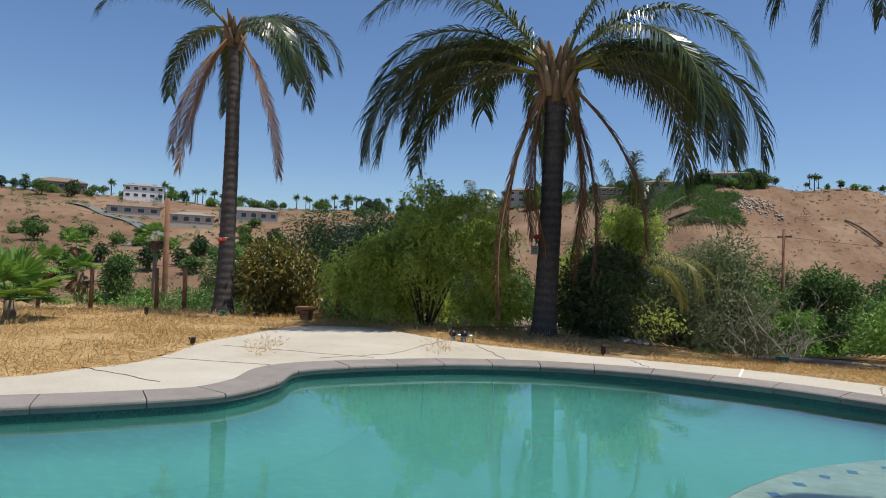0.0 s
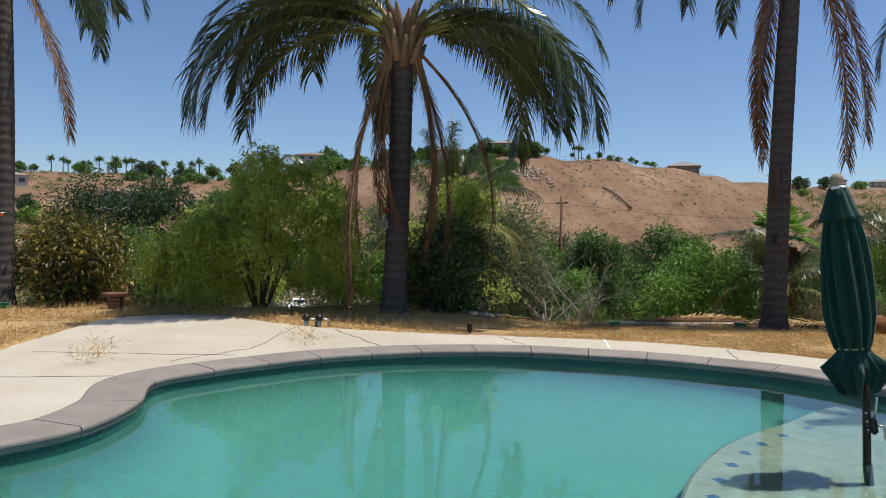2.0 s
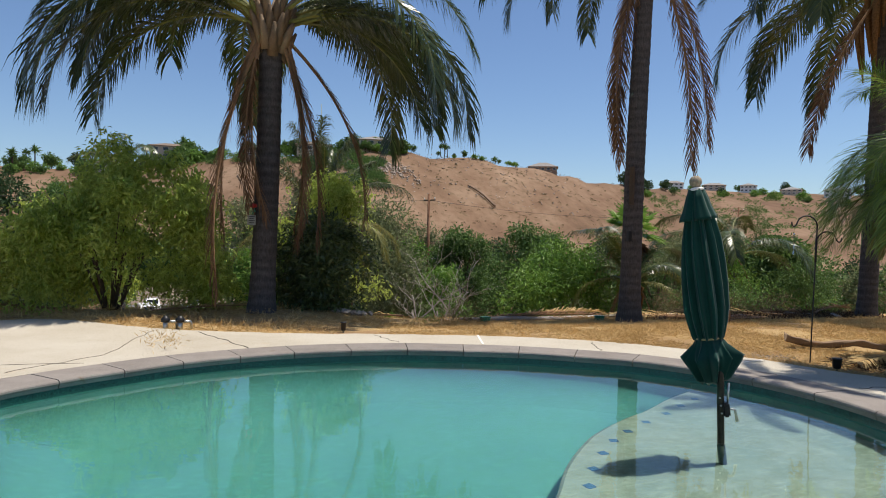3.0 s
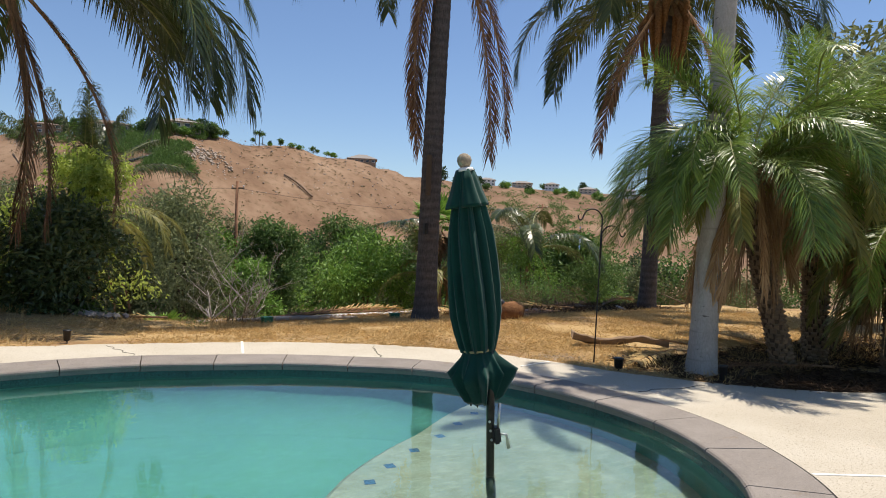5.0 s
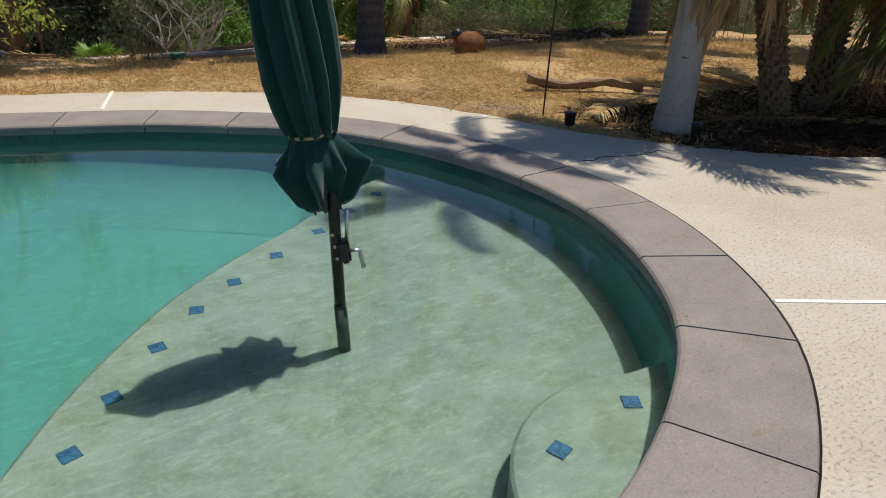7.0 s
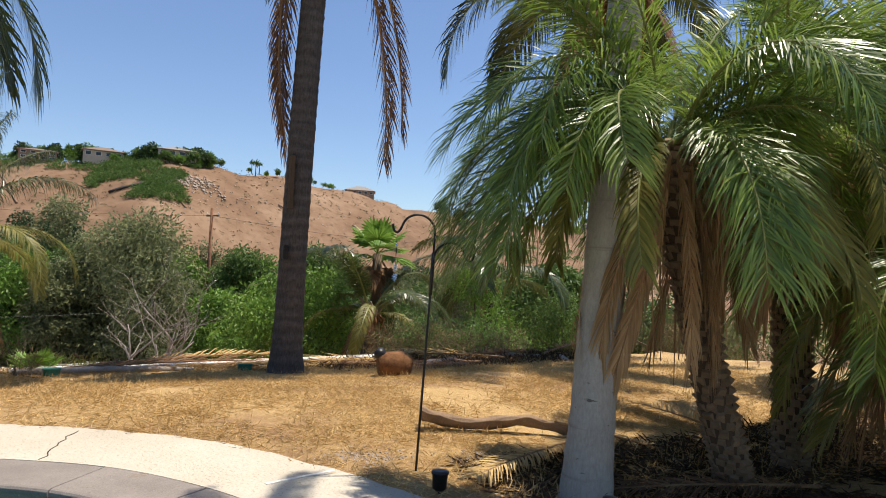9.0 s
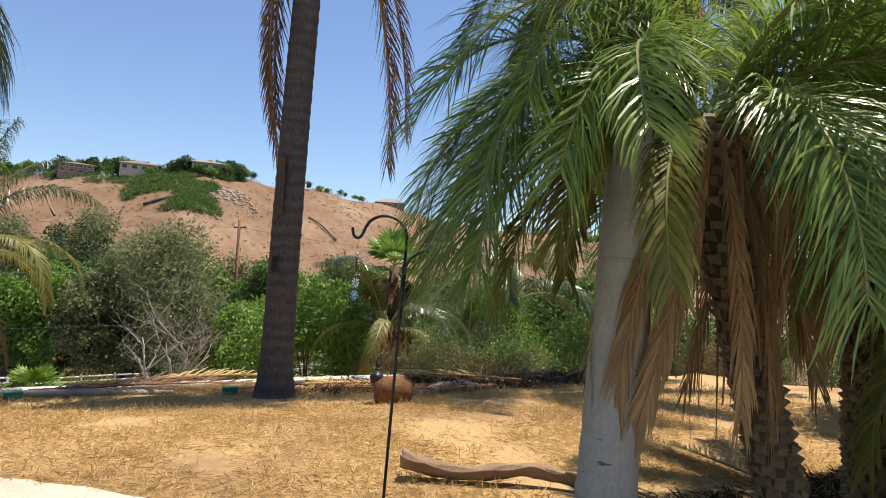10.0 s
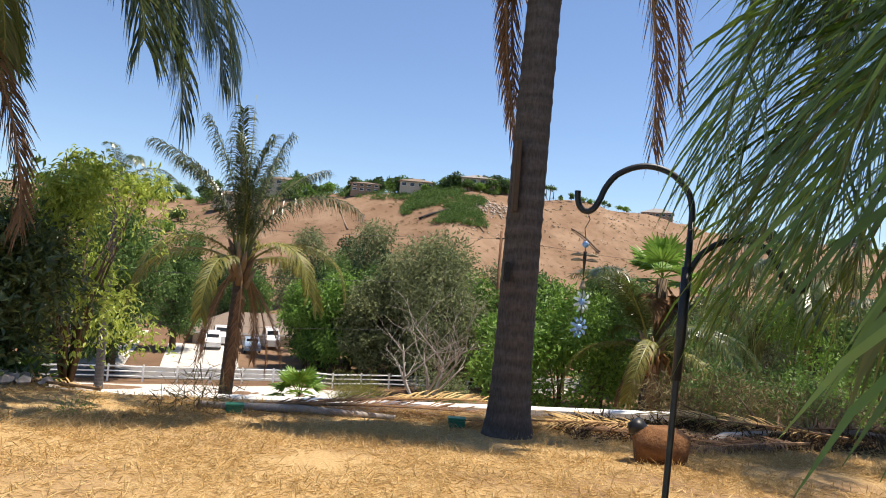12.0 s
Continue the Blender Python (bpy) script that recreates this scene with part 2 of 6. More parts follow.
M_F_QUEEN = foliage("queen_palm_leaflet", (0.022, 0.04, 0.012), (0.046, 0.075, 0.02), (0.13, 0.16, 0.04), 0.30, 0.5, 0.22)
M_F_YELLOW = foliage("yellowing_leaflet", (0.10, 0.12, 0.028), (0.20, 0.20, 0.048), (0.33, 0.29, 0.075), 0.5, 0.4, 0.4)
M_F_DEAD = foliage("dead_leaflet", (0.12, 0.062, 0.036), (0.22, 0.122, 0.066), (0.36, 0.22, 0.125), 0.8, 0.15, 0.25)
M_F_PHOENIX = foliage("date_palm_leaflet", (0.055, 0.11, 0.018), (0.14, 0.25, 0.04), (0.34, 0.43, 0.09), 0.32, 0.55, 0.42)
# dead leaflets of the date palms, colour raised to look lit by the sun
M_F_DEAD_LIT = foliage("sunlit_dead_leaflet", (0.19, 0.105, 0.048), (0.35, 0.215, 0.105), (0.54, 0.38, 0.21), 0.8, 0.15, 0.35)
M_RACHIS = plain("leaf_rib", (0.17, 0.18, 0.05), 0.5)
M_RACHIS_DEAD = plain("dead_leaf_rib", (0.26, 0.15, 0.075), 0.85)
M_F_PEPPER = foliage("pepper_tree_leaf", (0.20, 0.28, 0.04), (0.38, 0.49, 0.08), (0.56, 0.63, 0.17), 0.5, 0.35, 0.48)
M_F_BRIGHT = foliage("bright_bush_leaf", (0.067, 0.149, 0.022), (0.149, 0.283, 0.045), (0.253, 0.416, 0.081), 0.5, 0.3, 0.3)
M_F_DARK = foliage("dark_shrub_leaf", (0.032, 0.058, 0.018), (0.075, 0.115, 0.035), (0.20, 0.24, 0.08), 0.33, 0.55, 0.3)
M_F_GOLD = foliage("golden_shrub_leaf", (0.032, 0.040, 0.012), (0.10, 0.10, 0.022), (0.44, 0.35, 0.06), 0.4, 0.45, 0.22)
M_F_OLIVE = foliage("eucalyptus_leaf", (0.095, 0.115, 0.05), (0.18, 0.21, 0.092), (0.30, 0.33, 0.155), 0.6, 0.25, 0.35)
M_F_TREE = foliage("broadleaf_leaf", (0.042, 0.092, 0.022), (0.092, 0.17, 0.042), (0.175, 0.28, 0.075), 0.55, 0.3, 0.35)
M_F_PINE = foliage("conifer_leaf", (0.025, 0.053, 0.02), (0.045, 0.087, 0.031), (0.077, 0.133, 0.049), 0.6, 0.25, 0.25)
M_F_STRAW = foliage("straw_blade", (0.38, 0.235, 0.085), (0.55, 0.37, 0.15), (0.74, 0.56, 0.29), 0.8, 0.15)
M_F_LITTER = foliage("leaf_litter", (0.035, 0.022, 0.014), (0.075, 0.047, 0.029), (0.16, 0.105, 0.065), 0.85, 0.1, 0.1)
M_F_DRY = foliage("dry_brush_leaf", (0.11, 0.09, 0.045), (0.17, 0.14, 0.07), (0.23, 0.19, 0.10), 0.8, 0.15)
M_TREE_BARK = plain("tree_bark", (0.12, 0.085, 0.06), 0.95, 0.1, 0, 0.4, 8, 0.5)
M_ASPHALT = plain("asphalt", (0.16, 0.155, 0.15), 0.9, 0.2, 0, 0.15, 2)
M_PALE_ROAD = plain("pale_concrete_road", (0.50, 0.47, 0.42), 0.9, 0.2, 0, 0.12, 2)
M_LAWN = plain("lawn", (0.07, 0.16, 0.03), 0.9, 0.1, 0, 0.4, 4)
M_STUCCO = plain("tan_stucco", (0.52, 0.45, 0.36), 0.9, 0.2, 0, 0.12, 3)
M_STUCCO_B = plain("brown_stucco", (0.30, 0.21, 0.15), 0.9, 0.2, 0, 0.15, 3)
M_ROOF = plain("brown_roof", (0.20, 0.155, 0.12), 0.9, 0.2, 0, 0.3, 6)
M_ROOF_G = plain("grey_roof", (0.26, 0.24, 0.22), 0.9, 0.2, 0, 0.3, 6)
M_GLASS = plain("dark_window_glass", (0.03, 0.04, 0.05), 0.08, 0.5, 0, 0.2)
M_CAR_W = plain("white_car_paint", (0.75, 0.75, 0.75), 0.25, 0.5, 0, 0.03)
M_CAR_S = plain("silver_car_paint", (0.30, 0.29, 0.27), 0.3, 0.5, 0.3, 0.05)
M_CAR_B = plain("blue_car_paint", (0.20, 0.27, 0.36), 0.3, 0.5, 0.2, 0.05)
M_TYRE = plain("black_rubber", (0.02, 0.02, 0.02), 0.8)
M_GLOSSBLUE = plain("blue_flower_metal", (0.25, 0.42, 0.75), 0.3, 0.5, 0.3, 0.4, 40)
M_WHITEBLUE = plain("pale_flower_metal", (0.62, 0.72, 0.82), 0.3, 0.5, 0.2, 0.3, 40)


# ---- building blocks ----
def mesh_from(name, verts, faces, mat, smooth=False):
    me = bpy.data.meshes.new(name)
    me.from_pydata([tuple(v) for v in verts] if not isinstance(verts, np.ndarray) else verts.tolist(), [], faces if not isinstance(faces, np.ndarray) else faces.tolist())
    me.materials.append(mat)
    if smooth:
        me.shade_smooth()
    me.update()
    return me


def part(name, data, mat=None, parent=None, label=""):
    """Link a bmesh or a mesh as one object under a thing."""
    if isinstance(data, bmesh.types.BMesh):
        me = bpy.data.meshes.new(name)
        data.to_mesh(me)
        data.free()
        me.materials.append(mat)
    else:
        me = data
    ob = new(name, me)
    if parent is not None:
        ob.parent = parent
    if label:
        ob["label"] = label
    return ob


def empty(name, m, label, category, group="", kind=""):
    ob = new(name)
    ob.empty_display_size = 0.2
    ob.matrix_basis = m
    return tagged(ob, label, category, group, kind)


def box(sx, sy, sz, at=(0, 0, 0), bevel=0.0, bm=None):
    own = bm is None
    bm = bm or bmesh.new()
    vs = bmesh.ops.create_cube(bm, size=1)["verts"]
    bmesh.ops.scale(bm, vec=(sx, sy, sz), verts=vs)
    bmesh.ops.translate(bm, vec=at, verts=vs)
    if bevel:
        es = list({e for v in vs for e in v.link_edges})
        bmesh.ops.bevel(bm, geom=es, offset=bevel, segments=2, affect="EDGES")
    return bm


def tube(points, radii, sides=10, bm=None, cap=True, jitter=0.0):
    """A tapered tube along points."""
    bm = bm or bmesh.new()
    rings = []
    pts = [Vector(p) for p in points]
    side = None
    for i, p in enumerate(pts):
        d = (pts[min(i + 1, len(pts) - 1)] - pts[max(i - 1, 0)]).normalized()
        if side is None:
            side = d.orthogonal().normalized()
        else:
            side = (side - d * side.dot(d)).normalized()
        up = d.cross(side)
        r = radii[i] if hasattr(radii, "__len__") else radii
        ring = []
        for k in range(sides):
            a = 2 * math.pi * k / sides
            rr = r * (1 + jitter * random.uniform(-1, 1))
            ring.append(bm.verts.new(p + side * (math.cos(a) * rr) + up * (math.sin(a) * rr)))
        rings.append(ring)
    for a, b in zip(rings, rings[1:]):
        for k in range(sides):
            f = bm.faces.new((a[k], a[(k + 1) % sides], b[(k + 1) % sides], b[k]))
            f.smooth = True
    if cap:
        bm.faces.new(rings[0][::-1])
        bm.faces.new(rings[-1])
    return bm


def lathe(profile, sides=24, bm=None, wave=None):
    """Turn (radius, z) pairs round z; wave(angle, z, r) may fold the radius."""
    bm = bm or bmesh.new()
    rings = []
    for r, z in profile:
        ring = []
        for k in range(sides):
            a = 2 * math.pi * k / sides
            rr = wave(a, z, r) if wave else r
            ring.append(bm.verts.new((rr * math.cos(a), rr * math.sin(a), z)))
        rings.append(ring)
    for a, b in zip(rings, rings[1:]):
        for k in range(sides):
            f = bm.faces.new((a[k], a[(k + 1) % sides], b[(k + 1) % sides], b[k]))
            f.smooth = True
    bm.faces.new(rings[0][::-1])
    bm.faces.new(rings[-1])
    return bm


def spline(points, per=8, closed=False):
    """Catmull-Rom through points."""
    p = [Vector(q) for q in points]
    n = len(p)
    out = []
    last = n if closed else n - 1
    for i in range(last):
        a, b, c, d = (p[(i - 1) % n] if closed or i else p[0], p[i], p[(i + 1) % n], p[(i + 2) % n] if closed or i + 2 < n else p[-1])
        for k in range(per):
            t = k / per
            out.append(0.5 * (2 * b + (c - a) * t + (2 * a - 5 * b + 4 * c - d) * t * t + (3 * b - a - 3 * c + d) * t ** 3))
    if not closed:
        out.append(p[-1])
    return out


def leaves(centres, length, width, rng, droop=0.3, along=None, spread=1.0):
    """Bent diamond leaves as arrays of verts and faces, two triangles each side of the midrib."""
    n = len(centres)
    if along is None:
        d = rng.normal(size=(n, 3))
    else:
        d = along + rng.normal(size=(n, 3)) * spread
    d[:, 2] -= droop
    d /= np.linalg.norm(d, axis=1, keepdims=True) + 1e-9
    face = rng.normal(size=(n, 3)) * 0.6 + (0 if along is None else along * 0.35)
    face[:, 2] += 0.8
    s = np.cross(d, face)
    s /= np.linalg.norm(s, axis=1, keepdims=True) + 1e-9
    u = np.cross(s, d)
    ln = (length * rng.uniform(0.6, 1.3, n))[:, None]
    wd = (width * rng.uniform(0.7, 1.2, n))[:, None]
    a = centres
    b = centres + d * ln * 0.5 + s * wd * 0.5 + u * wd * 0.18
    c = centres + d * ln + u * wd * -0.3
    e = centres + d * ln * 0.5 - s * wd * 0.5 + u * wd * 0.18
    v = np.stack([a, b, c, e], 1).reshape(-1, 3)
    i = np.arange(n)[:, None] * 4
    return v, (i + np.array([[0, 1, 2, 3]]))


def crown_points(rng, n, blobs, hollow=0.55):
    """Points in a set of ellipsoid clumps (x, y, z, rx, ry, rz), denser towards the skin."""
    b = np.array(blobs, float)
    wgt = (b[:, 3] * b[:, 4] * b[:, 5]) ** 0.7
    pick = rng.choice(len(b), n, p=wgt / wgt.sum())
    d = rng.normal(size=(n, 3))
    d /= np.linalg.norm(d, axis=1, keepdims=True)
    r = hollow + (1.08 - hollow) * rng.uniform(0, 1, n) ** 0.6
    return b[pick, :3] + d * b[pick, 3:] * r[:, None], d


# ---- terrain ----
CENTRE = Vector((1.0, 5.0))
RIDGE = [  # azimuth, elevation seen from the yard, distance, start of the rise
    (-180, 2.0, 420, 120), (-75, 3.4, 400, 120), (-55, 4.2, 360, 110), (-43, 4.6, 330, 105), (-30, 4.3, 330, 105), (-13, 4.5, 300, 105), (-5, 5.7, 235, 100),
    (2, 6.7, 200, 98), (10, 7.6, 186, 98), (18, 6.9, 205, 118), (25, 5.95, 228, 135), (30, 4.9, 262, 140), (36, 4.4, 400, 150),
    (48, 3.9, 450, 150), (62, 3.5, 450, 150), (90, 3.0, 450, 150), (180, 2.0, 420, 120)]


def smooth(t):
    t = max(0.0, min(1.0, t))
    return t * t * (3 - 2 * t)


def ridge_at(az):
    for a, b in zip(RIDGE, RIDGE[1:]):
        if a[0] <= az <= b[0]:
            t = smooth((az - a[0]) / (b[0] - a[0])) * 0.5 + 0.5 * (az - a[0]) / (b[0] - a[0])
            return [p + (q - p) * t for p, q in zip(a[1:], b[1:])]
    return RIDGE[0][1:]


def ground_z(x, y):
    """Height of the land: a level yard, a bank down to the street, and the hills beyond it."""
    out = max(y - 13.3, (x - 17.0) * 0.8, -(x + 30) * 0.5)
    slope = -0.24 * smooth((y - 9.2) / 4.0) * smooth((x - 0.5) / 3.0)
    if out > 0:
        z = slope - 0.5 * smooth(out / 0.9) - 2.4 * smooth(out / 13.0) * 1.0 - 6.2 * smooth((out - 8) / 38.0)
        z += 0.25 * noise.noise((x * 0.15, y * 0.15, 0)) * smooth(out / 6)
    else:
        z = slope + 0.025 * noise.noise((x * 0.5, y * 0.5, 3.0)) - 0.02
    dx, dy = x - 1.0, y
    r, az = math.hypot(dx, dy), math.degrees(math.atan2(dx, dy))
    el, rr, r0 = ridge_at(az)
    if r > r0 and y > -40:
        top = 1.4 + rr * math.tan(radians(el))
        k = min(1.0, (r - r0) / (rr - r0))
        k = 0.75 * k + 0.25 * smooth(k)
        z += (top + 8.9) * k
        z += (2.2 * noise.noise((x * 0.02, y * 0.02, 1)) + 0.9 * noise.noise((x * 0.07, y * 0.07, 5))) * smooth((r - r0) / 40) * (1 - 0.75 * smooth((k - 0.7) / 0.3))
        if r > rr:
            z -= (r - rr) * 0.045
            z = max(z, -20)
    return z


# pool edge (inner line of the coping), its joints in order
POOL = [(-2.52, 4.78), (-2.06, 5.27), (-1.93, 6.02), (-2.05, 6.80), (-1.635, 7.32), (-1.144, 7.706), (-0.625, 8.058), (-0.042, 8.306), (0.566, 8.472),
        (1.246, 8.533), (1.94, 8.489), (2.606, 8.299), (3.253, 8.072), (3.84, 7.73), (4.396, 7.343), (4.808, 6.799), (5.075, 6.176), (5.202, 5.507),
        (5.172, 4.834), (4.943, 4.194), (4.555, 3.635), (4.003, 3.238), (3.368, 2.985), (2.66, 2.84), (1.95, 2.78), (1.25, 2.72), (0.55, 2.64), (-0.15, 2.54),
        (-0.85, 2.40), (-1.55, 2.16), (-2.2, 1.82), (-2.9, 1.35), (-3.7, 0.75), (-4.6, 0.45), (-5.4, 0.7), (-5.9, 1.5), (-5.75, 2.4), (-5.1, 3.05), (-4.3, 3.5), (-3.2, 4.25)]
COPE = 0.47
WATER_Z = -0.122
PER = 6
edge = [Vector((p.x, p.y)) for p in spline([(x, y, 0) for x, y in POOL], PER, True)]


def offset(poly, dist):
    out = []
    n = len(poly)
    for i, p in enumerate(poly):
        d = (poly[(i + 1) % n] - poly[i - 1]).normalized()
        out.append(p + Vector((-d.y, d.x)) * dist)
    return out


# the walk round the list is clockwise, so the left normal points away from the water
back = offset(edge, COPE)
DECK = [(4.44, 8.93), (5.5, 8.06), (6.05, 7.12), (6.43, 6.22), (6.78, 5.72), (7.3, 5.12), (8.3, 4.46), (10.5, 3.5), (11.5, 0), (9.5, -4.5), (1, -5.5), (-6, -5),
        (-9.5, -1), (-8.6, 2.6), (-6.4, 4.2), (-4.9, 4.75), (-4.34, 5.1), (-4.15, 5.75), (-3.92, 6.4), (-4.02, 7.3), (-4.26, 8.2), (-4.3, 9.2), (-4.3, 10.6), (-4.2, 11.4), (-3.4, 11.9),
        (-2.6, 11.85), (-1.54, 10.96), (-1.0, 10.62), (0.0, 10.2), (0.85, 9.97), (1.9, 9.78), (3.2, 9.45)]


def ray_radius(poly, a):
    """Distance from CENTRE to the outline in the direction a."""
    d = Vector((math.sin(a), math.cos(a)))
    best = 0
    for p, q in zip(poly, poly[1:] + poly[:1]):
        e, w = q - p, p - CENTRE
        den = d.x * e.y - d.y * e.x
        if abs(den) < 1e-9:
            continue
        t = (w.x * e.y - w.y * e.x) / den
        u = (w.x * d.y - w.y * d.x) / den
        if t > 0 and -1e-6 <= u <= 1 + 1e-6:
            best = max(best, t)
    return best


deck_curve = [Vector((p.x, p.y)) for p in spline([(x, y, 0) for x, y in DECK], 6, True)]
AZ = [radians(a) for a in np.concatenate([np.arange(-180, -70, 3.0), np.arange(-70, 80, 0.75), np.arange(80, 180, 3.0)])]
rim = [CENTRE + Vector((math.sin(a), math.cos(a))) * ray_radius(deck_curve, a) for a in AZ]
rim_n = [r + Vector((0.03 * noise.noise((r.x * 5, r.y * 5, 0)), 0.05 * noise.noise((r.x * 5, r.y * 5, 9)))) for r in rim]

radii_far = list(np.geomspace(0.5, 3200, 105))
gv, gf = [], []
for i, a in enumerate(AZ):
    r0 = (rim_n[i] - CENTRE).length
    for j, dr in enumerate([-0.12, 0.0] + radii_far):
        p = CENTRE + Vector((math.sin(a), math.cos(a))) * (r0 + dr)
        z = ground_z(p.x, p.y)
        if j == 0:
            z = -0.06
        elif j == 1:
            z = -0.012
        gv.append((p.x, p.y, z))
rows_n = len(radii_far) + 2
for i in range(len(AZ)):
    k = (i + 1) % len(AZ)
    for j in range(rows_n - 1):
        gf.append((i * rows_n + j, i * rows_n + j + 1, k * rows_n + j + 1, k * rows_n + j))
ground = new("ground", mesh_from("ground", gv, gf, M_GROUND, True))
tagged(ground, "straw-covered yard falling to a valley and dry brown hills", "ground", kind="structure")


def ring_fill(name, outer, inner, z, thick, mat):
    """A slab between two closed outlines."""
    bm = bmesh.new()
    loops = []
    for poly in (outer, inner):
        vs = [bm.verts.new((p.x, p.y, z)) for p in poly]
        loops.append([bm.edges.new((vs[i], vs[(i + 1) % len(vs)])) for i in range(len(vs))])
    bmesh.ops.triangle_fill(bm, edges=loops[0] + loops[1], use_beauty=True)
    bmesh.ops.recalc_face_normals(bm, faces=bm.faces)
    if bm.faces[0].normal.z < 0:
        bmesh.ops.reverse_faces(bm, faces=bm.faces)
    ext = bmesh.ops.extrude_edge_only(bm, edges=[e for e in bm.edges if e.is_boundary])
    bmesh.ops.translate(bm, vec=(0, 0, -thick), verts=[v for v in ext["geom"] if isinstance(v, bmesh.types.BMVert)])
    return part(name, bm, mat)


deck = ring_fill("pool_deck", rim_n, offset(edge, COPE + 0.007), 0.0, 0.12, M_DECK)
tagged(deck, "pale textured concrete pool deck with cracks and joints", "pavement", kind="structure")


def strip(points, width, z, mat, name, parent, height=0.006):
    """A narrow raised or dark line lying along points."""
    bm = bmesh.new()
    ps = [Vector(p) for p in points]
    vs = []
    for i, p in enumerate(ps):
        d = (ps[min(i + 1, len(ps) - 1)] - ps[max(i - 1, 0)]).normalized()
        nrm = Vector((-d.y, d.x)) * width / 2
        vs.append([bm.verts.new((*(p + nrm), z)), bm.verts.new((*(p - nrm), z)), bm.verts.new((*(p - nrm), z - height)), bm.verts.new((*(p + nrm), z - height))])
    for a, b in zip(vs, vs[1:]):
        for k in range(4):
            bm.faces.new((a[k], b[k], b[(k + 1) % 4], a[(k + 1) % 4]))
    bm.faces.new(vs[0])
    bm.faces.new(vs[-1][::-1])
    bmesh.ops.recalc_face_normals(bm, faces=bm.faces)
    return part(name, bm, mat, parent)


def wander(a, b, n, amp):
    a, b = Vector(a), Vector(b)
    d = (b - a).normalized()
    side = Vector((-d.y, d.x))
    return [a.lerp(b, i / n) + side * (random.uniform(-amp, amp) if 0 < i < n else 0) for i in range(n + 1)]


for a, b in (((3.02, 8.72), (3.22, 9.50)), ((5.12, 3.56), (7.2, 2.35)), ((5.55, 6.98), (6.05, 7.08))):
    strip([a, b], 0.028, 0.004, M_JOINT, "expansion_joint", deck)
for a, b, w in (((-2.95, 5.55), (-4.2, 5.95), 0.014), ((-1.6, 8.15), (-3.9, 8.3), 0.006), ((-2.2, 7.75), (-1.5, 8.6), 0.006), ((-1.5, 8.6), (-1.2, 10.5), 0.006),
                ((0.05, 8.85), (-0.6, 10.3), 0.012), ((1.95, 9.0), (1.75, 9.7), 0.007), ((5.85, 5.6), (6.7, 5.5), 0.008), ((4.35, 8.0), (4.62, 8.7), 0.007),
                ((-2.5, 7.0), (-3.9, 6.9), 0.008)):
    strip(wander(a, b, 9, 0.035), w, 0.003, M_GAP, "crack", deck)

# coping, block by block
coping = empty("pool_coping", pose(0, 0, 0), "worn grey-brown precast coping blocks round the pool", "coping", kind="structure")


def coping_block(i):
    """One block between two joints: a bullnosed slab with a slight overhang."""
    idx = [(i * PER + k) % len(edge) for k in range(PER + 1)]
    prof = [(COPE, -0.078), (COPE, -0.006), (COPE - 0.008, 0.002), (0.02, 0.003), (0.004, -0.002), (-0.006, -0.014), (-0.008, -0.03), (0.0, -0.045), (0.004, -0.076), (0.02, -0.078)]
    bm = bmesh.new()
    rings = []
    lift = random.uniform(-0.002, 0.002)
    for c, k in enumerate(idx):
        p = edge[k]
        nrm = (back[k] - edge[k]).normalized()
        d = (edge[(k + 1) % len(edge)] - edge[k - 1]).normalized()
        gap = 0.005 if c == 0 else (-0.005 if c == PER else 0)
        rings.append([bm.verts.new((p.x + nrm.x * o + d.x * gap, p.y + nrm.y * o + d.y * gap, z + lift)) for o, z in prof])
    m = len(prof)
    for a, b in zip(rings, rings[1:]):
        for k in range(m):
            bm.faces.new((a[k], b[k], b[(k + 1) % m], a[(k + 1) % m]))
    bm.faces.new(rings[0])
    bm.faces.new(rings[-1][::-1])
    bmesh.ops.recalc_face_normals(bm, faces=bm.faces)
    return part("coping_block", bm, M_COPING, coping)


for i in range(len(POOL)):
    coping_block(i)


# pool shell: mortar bed, waterline tile, walls, floor, shelf, step, bench
def wall_band(name, poly, z0, z1, mat, parent=None):
    v = [(p.x, p.y, z) for p in poly for z in (z0, z1)]
    n = len(poly)
    f = [(2 * i, 2 * ((i + 1) % n), 2 * ((i + 1) % n) + 1, 2 * i + 1) for i in range(n)]
    return part(name, mesh_from(name, v, f, mat, True), parent=parent)


def flat(name, poly, z, mat, parent=None):
    bm = bmesh.new()
    vs = [bm.verts.new((p.x, p.y, z)) for p in poly]
    es = [bm.edges.new((vs[i], vs[(i + 1) % len(vs)])) for i in range(len(vs))]
    bmesh.ops.triangle_fill(bm, edges=es, use_beauty=True)
    for f in bm.faces:
        if f.normal.z < 0:
            f.normal_flip()
    return part(name, bm, mat, parent)


pool = empty("swimming_pool", pose(0, 0, WATER_Z), "freeform plaster pool with a dark waterline tile band", "pool", kind="structure")
pool.matrix_basis = pose(0, 0, 0)
inner = offset(edge, 0.015)
wall_band("mortar_bed", offset(edge, 0.03), -0.10, -0.07, M_GAP, pool)
wall_band("waterline_tile", inner, -0.24, -0.078, M_TILE, pool)
rings_b = [(0.02, -0.23), (-0.01, -0.45), (-0.08, -0.68), (-0.22, -0.90), (-0.42, -1.07), (-0.68, -1.18), (-0.95, -1.23)]
bowl_v, bowl_f, nb = [], [], len(edge)
for o, zz in rings_b:
    bowl_v += [(p.x, p.y, zz) for p in offset(edge, o)]
